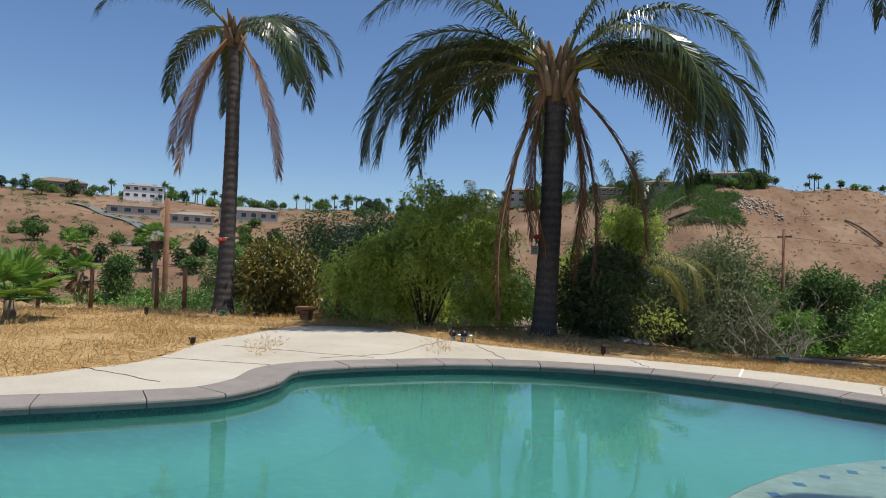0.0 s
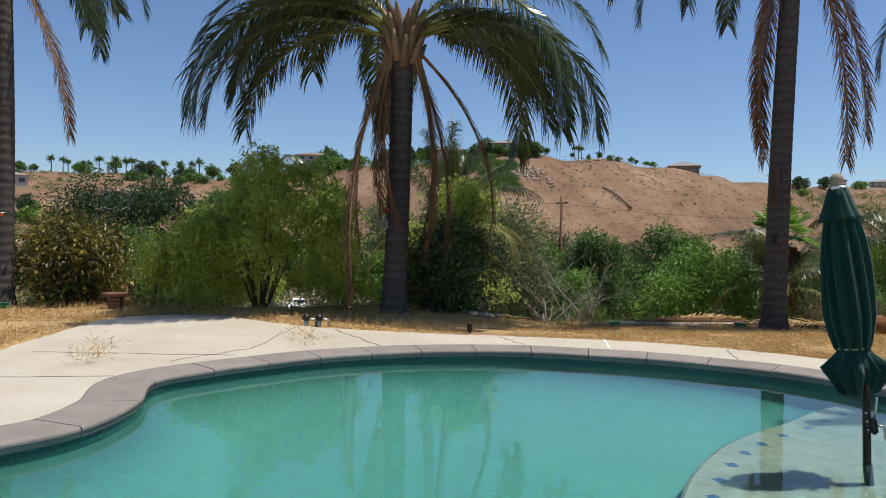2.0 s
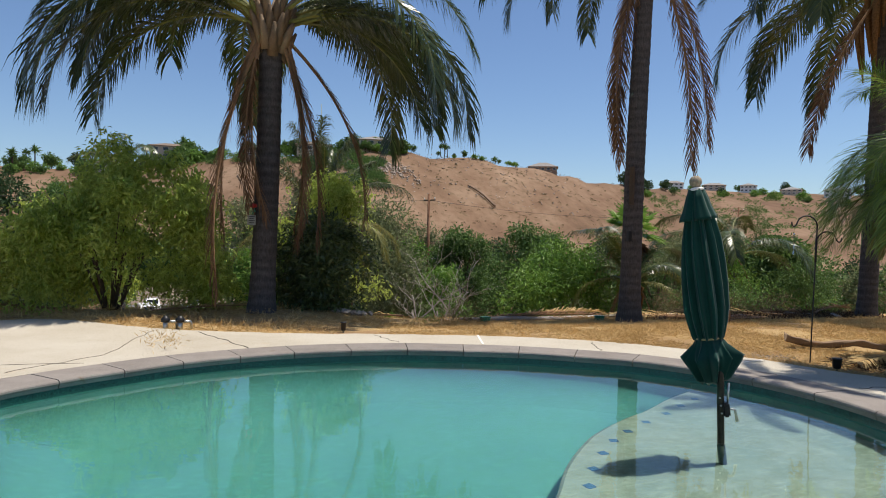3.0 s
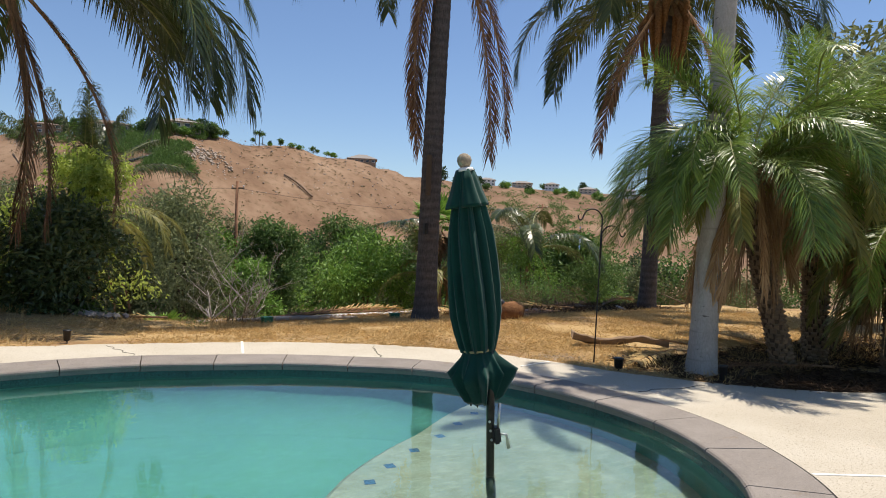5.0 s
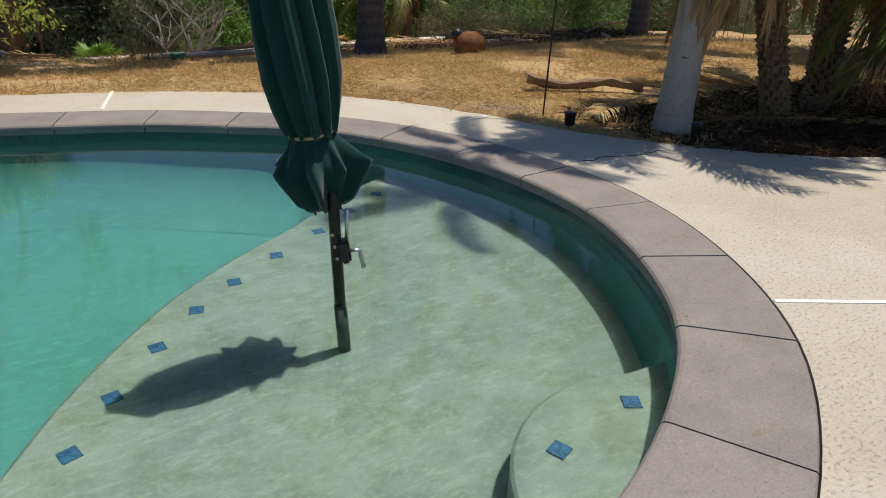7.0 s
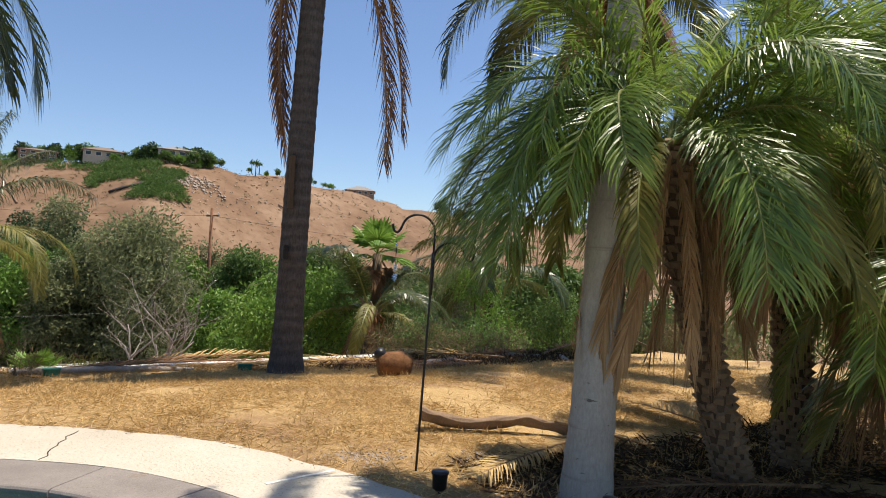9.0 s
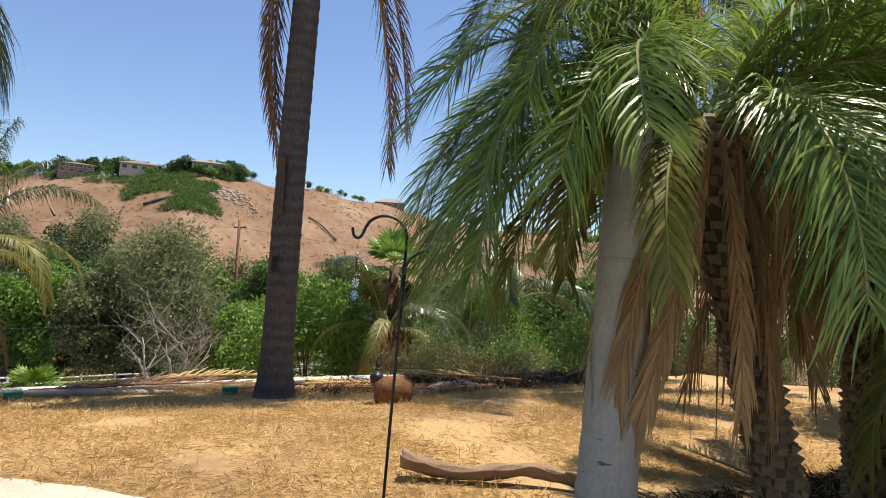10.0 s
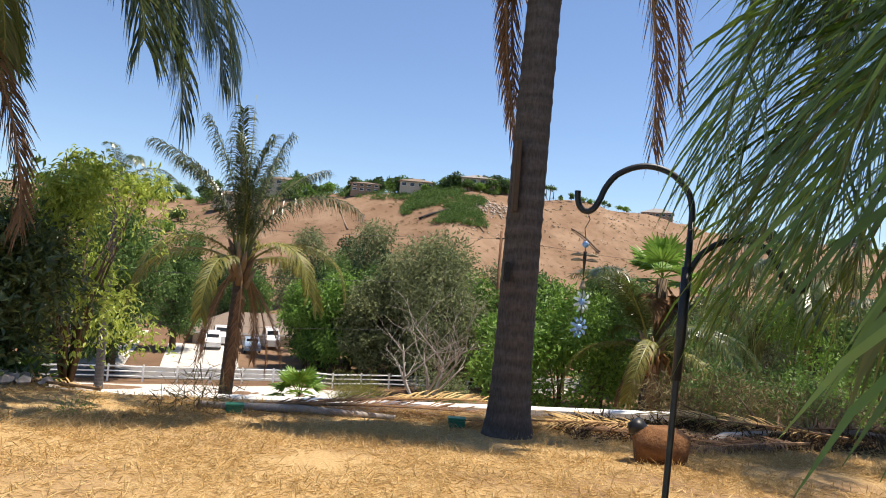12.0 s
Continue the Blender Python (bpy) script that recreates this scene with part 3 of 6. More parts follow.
for k in range(len(rings_b) - 1):
    bowl_f += [(k * nb + i, k * nb + (i + 1) % nb, (k + 1) * nb + (i + 1) % nb, (k + 1) * nb + i) for i in range(nb)]
part("basin_wall", mesh_from("basin_wall", bowl_v, bowl_f, M_BASIN, True), parent=pool)
flat("basin_floor", offset(edge, 0.02), -1.235, M_BASIN, pool)

SHELF = [(4.95, 6.7), (4.45, 6.42), (3.92, 6.03), (3.65, 5.86), (3.33, 5.64), (3.05, 5.42), (2.83, 5.20), (2.62, 4.97), (2.40, 4.70), (2.19, 4.40), (1.93, 4.05), (1.73, 3.62), (1.60, 3.15), (1.53, 2.65)]
SHELF_Z = -0.62
rim_line = spline([(x, y, 0) for x, y in SHELF], 5)
shelf_front = [Vector((p.x - 0.085, p.y + 0.085)) + Vector((-0.08, 0.08)) * math.sin(math.pi * k / (len(rim_line) - 1)) for k, p in enumerate(rim_line)]


def near_index(p):
    return min(range(len(edge)), key=lambda k: (edge[k] - p).length)


def solid(name, outline, z, depth, mat, parent, bevel=0.03):
    """A slab with a softened upper rim."""
    bm = bmesh.new()
    c = sum(outline, Vector((0, 0))) / len(outline)
    top = [bm.verts.new((*(p + (c - p).normalized() * bevel), z)) for p in outline]
    mid = [bm.verts.new((p.x, p.y, z - bevel)) for p in outline]
    low = [bm.verts.new((p.x, p.y, z - depth)) for p in outline]
    n = len(outline)
    for a, b in ((top, mid), (mid, low)):
        for i in range(n):
            bm.faces.new((a[i], a[(i + 1) % n], b[(i + 1) % n], b[i]))
    es = [bm.edges.get((top[i], top[(i + 1) % n])) for i in range(n)]
    bmesh.ops.triangle_fill(bm, edges=es, use_beauty=True)
    bmesh.ops.recalc_face_normals(bm, faces=bm.faces)
    return part(name, bm, mat, parent)


k0, k1 = near_index(shelf_front[0]), near_index(shelf_front[-1])
arc = [inner[k % len(inner)] for k in range(k0 + 1, k1)]
solid("sun_shelf", shelf_front[::-1] + arc, SHELF_Z, 0.65, M_LEDGE, pool)
step_c = Vector((4.12, 3.18))
step_pts = [step_c + Vector((math.cos(a) * 0.62, math.sin(a) * 0.62)) for a in np.linspace(radians(65), radians(212), 22)]
ks, ke = near_index(step_pts[0]), near_index(step_pts[-1])
solid("entry_step", step_pts[::-1] + [inner[k % len(inner)] for k in range(ks - 1, ke + 1)], -0.36, 0.3, M_LEDGE, pool, 0.014)

# blue trim tiles let into the rims of shelf and step
tile_me = mesh_from("trim_tile", [(-.037, -.037, 0), (.037, -.037, 0), (.037, .037, 0), (-.037, .037, 0), (-.037, -.037, .008), (.037, -.037, .008), (.037, .037, .008), (-.037, .037, .008)],
                    [(0, 3, 2, 1), (4, 5, 6, 7), (0, 1, 5, 4), (1, 2, 6, 5), (2, 3, 7, 6), (3, 0, 4, 7)], M_BLUE_TILE)
run = 0.0
for a, b in zip(shelf_front, shelf_front[1:]):
    run += (b - a).length
    if run > 0.33:
        run = 0.0
        d = (b - a).normalized()
        ob = part("trim_tile", tile_me, parent=pool)
        ob.matrix_basis = pose(b.x - d.y * 0.20, b.y + d.x * 0.20, SHELF_Z - 0.002, 0, 0, math.degrees(math.atan2(d.y, d.x)) + 45 + random.uniform(-14, 14))
for x, y in ((4.27, 3.58), (3.83, 3.52), (3.64, 3.2)):
    ob = part("trim_tile", tile_me, parent=pool)
    ob.matrix_basis = pose(x, y, -0.358, 0, 0, random.uniform(10, 60))

water = flat("pool_water", offset(edge, 0.016), WATER_Z, M_WATER)
water.visible_shadow = False
tagged(water, "still turquoise pool water, slightly clouded green", "water", kind="structure")


# ---- palms ----
def frond_mesh(name, mat, rib_mat, length, start, bend, n, leaflet, width, seed, hang=0.5, sweep=0.55, bare=0.16, twist=0.0, mess=0.0):
    """One feather leaf: a rib that rises at `start` degrees and bends over by `bend` degrees, with leaflets on both sides."""
    rng = np.random.default_rng(seed)
    steps = 18
    pts, dirs = [np.zeros(3)], []
    for i in range(steps):
        t = (i + 0.5) / steps
        e = radians(start - bend * t ** 1.25)
        w = radians(twist) * t
        d = np.array([math.cos(e) * math.cos(w), math.cos(e) * math.sin(w), math.sin(e)])
        dirs.append(d)
        pts.append(pts[-1] + d * length / steps)
    dirs.append(dirs[-1])
    bm = tube(pts, [0.028 * length / 3 * (1 - 0.9 * i / steps) + 0.002 for i in range(steps + 1)], 5)
    me = bpy.data.meshes.new(name)
    bm.to_mesh(me)
    bm.free()
    rv = [tuple(v.co) for v in me.vertices]
    rf = [tuple(p.vertices) for p in me.polygons]
    bpy.data.meshes.remove(me)
    verts, faces = list(rv), list(rf)
    nrib = len(rf)
    down = np.array([0, 0, -1.0])
    for i in range(n):
        t = bare + (1 - bare) * i / (n - 1)
        x = t * steps
        k = min(int(x), steps - 1)
        p = pts[k] + (pts[k + 1] - pts[k]) * (x - k)
        d = dirs[k]
        side = np.cross(d, [0, 0, 1.0])
        side /= np.linalg.norm(side) + 1e-9
        up = np.cross(side, d)
        prof = math.sin(math.pi * min(1, 0.16 + 0.84 * (1 - t))) ** 0.5 * (0.55 + 0.45 * min(1, t * 4)) if t > 0.02 else 0.3
        for sgn in (-1, 1):
            ln = leaflet * prof * rng.uniform(0.8, 1.12)
            out = side * sgn * rng.uniform(0.75, 1.0) + d * (sweep + 0.5 * t) + up * rng.uniform(-0.15 - mess, 0.5 + mess) + d * rng.uniform(-mess, mess)
            out /= np.linalg.norm(out)
            q = p.copy()
            b = len(verts)
            wv = np.cross(out, up * 0.8 + d * 0.3)
            wv /= np.linalg.norm(wv) + 1e-9
            dd = out
            for s, wd in ((0, 0.5), (1, 1.0), (2, 0.85), (3, 0.08)):
                verts.append(tuple(q + wv * width * wd * 0.5))
                verts.append(tuple(q - wv * width * wd * 0.5))
                dd = dd + down * hang * (0.18 + 0.32 * s) * rng.uniform(0.7, 1.2)
                dd = dd / np.linalg.norm(dd)
                q = q + dd * ln / 3
            for s in range(3):
                faces.append((b + 2 * s, b + 2 * s + 1, b + 2 * s + 3, b + 2 * s + 2))
    me = mesh_from(name, verts, faces, mat)
    me.materials.append(rib_mat)
    for i in range(nrib):
        me.polygons[i].material_index = 1
    return me


QUEEN = [frond_mesh("frond", M_F_QUEEN, M_RACHIS, 4.2, s, b, 150, 0.80, 0.029, 10 + i, 0.95, 0.5) for i, (s, b) in enumerate(((62, 112), (48, 120), (36, 124), (22, 112), (76, 94)))]
QUEEN_HANG = [frond_mesh("frond", M_F_DEAD, M_RACHIS_DEAD, 4.0, s, b, 120, 0.52, 0.021, 30 + i, 0.5, 0.95, 0.18) for i, (s, b) in enumerate(((-42, 52), (-52, 40), (-58, 31)))]
QUEEN_YEL = [frond_mesh("frond", M_F_YELLOW, M_RACHIS, 3.6, s, b, 110, 0.58, 0.028, 40 + i, 0.9, 0.6) for i, (s, b) in enumerate(((48, 138), (30, 122)))]
QUEEN_UP = [frond_mesh("frond", M_F_QUEEN, M_RACHIS, 3.9, s, b, 130, 0.62, 0.028, 45 + i, 1.7, 0.8, 0.22, 0.0, 0.2) for i, (s, b) in enumerate(((89, 30), (87, 44), (85, 70), (80, 120)))]
PHOENIX = [frond_mesh("frond", M_F_PHOENIX, M_RACHIS, 2.0, s, b, 130, 0.46, 0.012, 50 + i, 0.55, 0.75, 0.10, w, 0.35) for i, (s, b, w) in enumerate(((66, 100, 8), (48, 122, -10), (28, 112, 12), (6, 92, -6), (80, 58, 0)))]
PHOENIX_YEL = [frond_mesh("frond", M_F_YELLOW, M_RACHIS, 1.8, s, b, 90, 0.38, 0.017, 60 + i, 0.7, 0.8, 0.1) for i, (s, b) in enumerate(((5, 88), (-8, 75)))]
PHOENIX_DEAD = [frond_mesh("frond", M_F_DEAD_LIT, M_RACHIS_DEAD, 1.8, s, b, 64, 0.36, 0.012, 70 + i, 0.9, 2.0, 0.05) for i, (s, b) in enumerate(((-58, 36), (-72, 18), (-48, 48)))]


def trunk_bm(base, top, r0, r1, flare=1.5, steps=34, sides=18, sway=0.0, seed=0):
    """A palm trunk with a flared foot and slightly proud leaf scars."""
    rnd = random.Random(seed)
    base, top = Vector(base), Vector(top)
    pts, rad = [], []
    h = (top - base).length
    n = max(steps, int(h / 0.06))
    for i in range(n + 1):
        t = i / n
        p = base.lerp(top, t)
        p.x += sway * math.sin(t * math.pi)
        pts.append(p - base)
        r = r0 + (r1 - r0) * t
        r *= 1 + (flare - 1) * math.exp(-t * h / 0.28)
        r *= 1 + (0.022 if i % 3 == 0 else -0.008) + rnd.uniform(-0.008, 0.008)
        rad.append(r)
    return tube(pts, rad, sides, jitter=0.012)


def palm(name, base, top, r0, r1, spec, label, mat, sway=0.0, flare=1.4, scale=1.0, seed=1, boots=0, skirt=0, group="", spear=0.0, gap=None):
    """spec: rows of (mesh list, index, azimuth, tilt) for the fronds of the crown."""
    base, top = Vector(base), Vector(top)
    base.z = ground_z(base.x, base.y) - 0.05
    ob = empty(name, Matrix.Translation(base), label, "palm tree", group)
    part("trunk", trunk_bm(base, top, r0, r1, flare, sway=sway, seed=seed), mat, ob)
    rnd = random.Random(seed)
    head = top - base
    for meshes, i, az, tilt, *more in spec:
        if gap and gap[0] < az % 360 < gap[1] and meshes is QUEEN:
            continue
        f = part("frond", meshes[i % len(meshes)], parent=ob)
        sc = (more[0] if more else scale) * rnd.uniform(0.92, 1.08)
        off = Matrix.Rotation(radians(az), 4, "Z") @ Matrix.Translation((r1 * 0.7, 0, rnd.uniform(-0.12, 0.18) * scale)) @ Matrix.Rotation(radians(-tilt), 4, "Y") @ Matrix.Rotation(radians(rnd.uniform(-14, 14)), 4, "X")
        f.matrix_basis = Matrix.Translation(head) @ off @ Matrix.Scale(sc, 4)
    if boots:
        for k in range(boots):
            a = k * 2.4
            z = -0.55 * scale + 0.75 * scale * k / boots
            p0 = Vector((math.cos(a) * r1 * 0.9, math.sin(a) * r1 * 0.9, z))
            p1 = p0 + Vector((math.cos(a) * 0.12, math.sin(a) * 0.12, 0.28)) * scale
            p2 = p1 + Vector((math.cos(a) * 0.12, math.sin(a) * 0.12, 0.22)) * scale
            b = part("leaf_base", tube([p0, p1, p2], [0.10 * scale, 0.075 * scale, 0.025 * scale], 6, jitter=0.08), M_BOOT, ob)
            b.matrix_basis = Matrix.Translation(head)
    if skirt:
        bm = bmesh.new()
        for k in range(skirt):
            a = rnd.uniform(0, 6.28)
            r = r1 + rnd.uniform(0.02, 0.28) * scale
            z = rnd.uniform(-0.1, 0.2)
            ln = rnd.uniform(0.7, 2.2) * scale
            tube([(math.cos(a) * r1, math.sin(a) * r1, z), (math.cos(a) * r * 1.3, math.sin(a) * r * 1.3, z - ln * 0.35), (math.cos(a) * r, math.sin(a) * r, z - ln)],
                 [0.05 * scale, 0.07 * scale, 0.015], 5, bm)
        s = part("dead_skirt", bm, M_FIBRE, ob, "hanging skirt of dead brown leaves")
        s.matrix_basis = Matrix.Translation(head)
    if spear:
        s = part("spear_leaf", tube([(0, 0, 0), (0.02, 0, spear * 0.5), (0.0, 0, spear)], [0.035, 0.025, 0.006], 6), M_RACHIS, ob, "unopened upright spear leaf")
        s.matrix_basis = Matrix.Translation(head)
    return ob


def ring(meshes, n, tilt=0, start=0, idx=None, jit=12, seed=0):
    rnd = random.Random(seed)
    return [(meshes, idx if idx is not None else rnd.randrange(9), start + 360 * k / n + rnd.uniform(-jit, jit), tilt + rnd.uniform(-6, 6)) for k in range(n)]


# azimuth 0 points along +x, 90 along +y
palm("queen_palm", (-6.85, 13.2, 0), (-6.86, 13.2, 6.3), 0.19, 0.13,
     ring(QUEEN, 7, 0, 20, None, 14, 1) + ring(QUEEN, 4, -4, 50, 3, 20, 2) + [(QUEEN_HANG, 2, -12, -4, 0.85), (QUEEN_HANG, 2, 195, -2, 0.7), (QUEEN_HANG, 2, 178, -6, 0.8), (QUEEN_HANG, 1, 250, 0)],
     "tall slim queen palm with dark ringed trunk and drooping fronds", M_TRUNK_QUEEN, 0.05, 1.5, 0.72, 3, 16, group="palms along the yard edge", gap=(240, 300))
palm("queen_palm", (0.30, 12.68, 0), (0.38, 12.7, 5.0), 0.215, 0.20,
     ring(QUEEN, 9, 0, 5, None, 10, 5) + ring(QUEEN, 5, -4, 25, 1, 18, 6) + [(QUEEN, 2, 182, -4, 1.08), (QUEEN, 2, 2, -4, 1.08), (QUEEN, 1, -24, -4, 1.05), (QUEEN, 2, 24, -4, 1.05), (QUEEN, 3, 186, 4, 1.05), (QUEEN, 3, -8, 4, 1.05), (QUEEN, 2, 168, 0, 1.05), (QUEEN, 2, 14, 0, 1.05), (QUEEN, 3, 158, 0, 1.0), (QUEEN, 3, 22, 0, 1.0), (QUEEN, 1, 142, 0, 1.0), (QUEEN, 1, 40, 0, 1.0), (QUEEN, 1, 192, 2, 1.05), (QUEEN_HANG, 0, -8, 0, 0.9), (QUEEN, 3, 200, 0), (QUEEN, 3, -18, 0)] + [(QUEEN_HANG, 2, 186, -9, 1.05), (QUEEN_HANG, 2, 194, -7, 1.1), (QUEEN_HANG, 2, 215, -12, 0.85), (QUEEN_HANG, 2, 200, -16, 0.8), (QUEEN_HANG, 2, -28, -10, 0.95), (QUEEN_HANG, 2, 4, -9, 1.0), (QUEEN_HANG, 2, -12, -12, 0.9)],
     "stout queen palm with dark ringed trunk, green and dead fronds", M_TRUNK_QUEEN, 0.02, 1.32, 1.02, 5, 34, group="palms along the yard edge", gap=(228, 312))
palm("queen_palm", (7.45, 12.25, 0), (7.6, 12.2, 7.5), 0.205, 0.165,
     [(QUEEN, k, az, 0) for k, az in enumerate((14, 62, 112, 150, 338))] + [(QUEEN, 2, 178, -4), (QUEEN, 2, 0, -4), (QUEEN, 3, 90, 0)] + [(QUEEN_HANG, 2, 180, -17, 1.18), (QUEEN_HANG, 2, 2, -3, 1.1), (QUEEN_HANG, 2, -14, -1, 1.05), (QUEEN_HANG, 2, 205, -20, 1.1), (QUEEN, 2, 186, -6, 1.05)],
     "tall queen palm with grey ringed trunk and hanging dead fronds", M_TRUNK_QUEEN, -0.04, 1.45, 0.86, 7, 14, group="palms along the yard edge")
palm("queen_palm", (13.8, 12.4, 0), (13.9, 12.3, 7.3), 0.2, 0.17,
     ring(QUEEN, 10, 0, 0, None, 12, 11) + ring(QUEEN, 6, -6, 30, 2, 15, 12) + [(QUEEN_HANG, 1, 190, 0), (QUEEN_HANG, 2, 60, 0), (QUEEN_HANG, 1, 280, 0)],
     "queen palm with a thick skirt of dead brown fronds", M_TRUNK_QUEEN, 0, 1.3, 1.05, 9, 16, 46)
palm("grey_trunk_palm", (7.30, 6.0, 0), (7.95, 6.3, 8.3), 0.145, 0.09, ring(QUEEN, 8, 0, 15, None, 12, 13), "leaning palm with a smooth pale grey trunk", M_TRUNK_KING, 0.02, 1.3, 0.3, 11, 8)
palm("young_queen_palm", (2.35, 24.0, 0), (2.5, 24.0, 1.2), 0.19, 0.15,
     [(QUEEN_UP, k, az, 0, 1.0) for k, az in ((0, 10), (0, 190), (1, 80), (1, 250), (1, 320), (2, 150), (2, 30), (0, 290), (3, -12), (2, 205))]
     + [(QUEEN_YEL, k, az, 0, 1.0) for k, az in enumerate((0, 48, 100, 172, 215, 262, 318))]
     + [(QUEEN_HANG, 2, az, t, 0.72) for az, t in ((186, 8), (205, -2), (350, 6), (8, -4), (300, 0), (60, 0), (230, 10))],
     "young queen palm with green plume, yellowing fronds and spear leaf", M_TRUNK_QUEEN, 0, 1.2, 1.08, 13, 18, spear=4.7)
palm("young_queen_palm", (17.6, 21.5, 0), (17.7, 21.5, 1.0), 0.17, 0.14, ring(QUEEN, 9, 4, 0, None, 12, 17) + [(QUEEN_HANG, 1, 200, 0, 0.55), (QUEEN_HANG, 2, 320, 0, 0.55)],
     "small queen palm with drooping green fronds on the slope", M_TRUNK_QUEEN, 0, 1.2, 0.85, 15, 8)
palm("young_queen_palm", (12.7, 20.6, 0), (12.8, 20.6, 0.0), 0.2, 0.18, ring(QUEEN, 8, 6, 10, None, 12, 19) + ring(QUEEN_YEL, 6, -4, 0, None, 12, 20) + [(QUEEN_HANG, 1, 190, 0, 0.55), (QUEEN_HANG, 2, 260, 0, 0.55), (QUEEN_HANG, 2, 330, 0, 0.55)],
     "bushy queen palm with yellow and dead lower fronds", M_TRUNK_QUEEN, 0, 1.2, 0.7, 17, 10, 10)


def date_palm(base, top, r, seed, scale=1.0, dead=9, bare=None, extra=()):
    """A small feather palm with a trunk of stubby leaf bases."""
    base, top = Vector(base), Vector(top)
    base.z = ground_z(base.x, base.y) - 0.04
    ob = empty("pygmy_date_palm", Matrix.Translation(base), "pygmy date palm, knobbly brown trunk, arching fronds over dead ones", "palm tree", "date palms beside the deck")
    d = top - base
    mid = d * 0.5 + Vector((d.y, -d.x, 0)) * 0.08
    pts = [p for p in spline([(0, 0, 0), mid, d], 10)]
    n = len(pts)
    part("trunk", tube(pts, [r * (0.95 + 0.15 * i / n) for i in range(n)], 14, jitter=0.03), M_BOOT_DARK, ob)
    bm = bmesh.new()
    rows = int(d.length / 0.052)
    rnd = random.Random(seed)
    for i in range(rows):
        t = i / rows
        q = t * (n - 1)
        p = pts[int(q)].lerp(pts[min(n - 1, int(q) + 1)], q - int(q))
        rr = r * (0.95 + 0.15 * t)
        for k in range(8):
            a = 2 * math.pi * (k + 0.5 * (i % 2)) / 8 + rnd.uniform(-0.13, 0.13)
            o, s = Vector((math.cos(a), math.sin(a), 0)), Vector((-math.sin(a), math.cos(a), 0))
            w, out, up = 0.036 * rnd.uniform(0.8, 1.15), rr + rnd.uniform(0.022, 0.045), rnd.uniform(0.038, 0.06)
            lo = [bm.verts.new(p + o * rr * 0.94 + s * w * x + Vector((0, 0, -0.012))) for x in (-1, 1)]
            hi = [bm.verts.new(p + o * out + s * w * x + Vector((0, 0, up * 0.75))) for x in (-0.75, 0.75)]
            back = [bm.verts.new(p + o * (rr * 0.92) + s * w * x + Vector((0, 0, up * 1.25))) for x in (-0.8, 0.8)]
            for f in ((lo[0], lo[1], hi[1], hi[0]), (hi[0], hi[1], back[1], back[0]), (lo[0], hi[0], back[0]), (lo[1], back[1], hi[1])):
                bm.faces.new(f)
    tagged(part("leaf_base_husk", bm, M_BOOT, ob, "rows of stubby cut leaf bases"), kind="stuff")
    rng = np.random.default_rng(seed + 40)
    v, f = [], []
    for k in range(105):
        a, ln = rng.uniform(0, 6.28), rng.uniform(0.5, 1.0) * min(1.75, d.length * 0.86)
        if bare and abs(a - radians(226)) < 0.75:
            continue
        r0, r1 = r * 0.9, r + rng.uniform(0.03, 0.34)
        tw, wd = rng.uniform(-0.5, 0.5), rng.uniform(0.006, 0.02)
        for i in range(7):
            t = i / 6
            rr = r0 + (r1 - r0) * math.sin(min(1.0, t * 1.6) * 1.57) + 0.04 * math.sin(5 * t + k)
            aa = a + tw * t
            p = d + Vector((math.cos(aa) * rr, math.sin(aa) * rr, 0.12 * math.sin(t * 3) - ln * t * t ** 0.25))
            sd = Vector((math.cos(k * 1.7 + 3 * t), math.sin(k * 1.7 + 3 * t), 0)) * wd * (1.1 - t * 0.8)
            v += [tuple(p + sd), tuple(p - sd)]
            if i:
                b = len(v) - 4
                f.append((b, b + 1, b + 3, b + 2))
    part("dead_curtain", mesh_from("dead_curtain", v, f, M_F_DEAD_LIT), parent=ob, label="hanging curtain of dead brown leaflets")
    a, b = (6, 5) if bare else (4, 3)
    spec = ring(PHOENIX, 3, 6, seed * 17, 0, 12, seed) + ring(PHOENIX, a, 0, seed * 29, 1, 12, seed + 1) + ring(PHOENIX, b, 0, seed * 41, 2, 12, seed + 2) + ring(PHOENIX, 3, 0, seed * 7, 3, 14, seed + 3)
    spec += ring(PHOENIX_YEL, 6, 0, seed * 13, None, 15, seed + 4) + ring(PHOENIX_DEAD, dead, 0, seed * 19, None, 15, seed + 5) + ring(PHOENIX, 2, 0, seed * 3, 4, 20, seed + 6)
    spec += list(extra)
    for meshes, i, az, tilt in spec:
        if bare and bare[0] < az % 360 < bare[1]:
            continue
        f = part("frond", meshes[i % len(meshes)], parent=ob)
        f.matrix_basis = Matrix.Translation(d) @ Matrix.Rotation(radians(az), 4, "Z") @ Matrix.Translation((r * 0.8, 0, 0)) @ Matrix.Rotation(radians(-tilt), 4, "Y") @ Matrix.Rotation(radians(rnd.uniform(-18, 18)), 4, "X") @ Matrix.Scale(scale * rnd.uniform(0.88, 1.1), 4)
    return ob


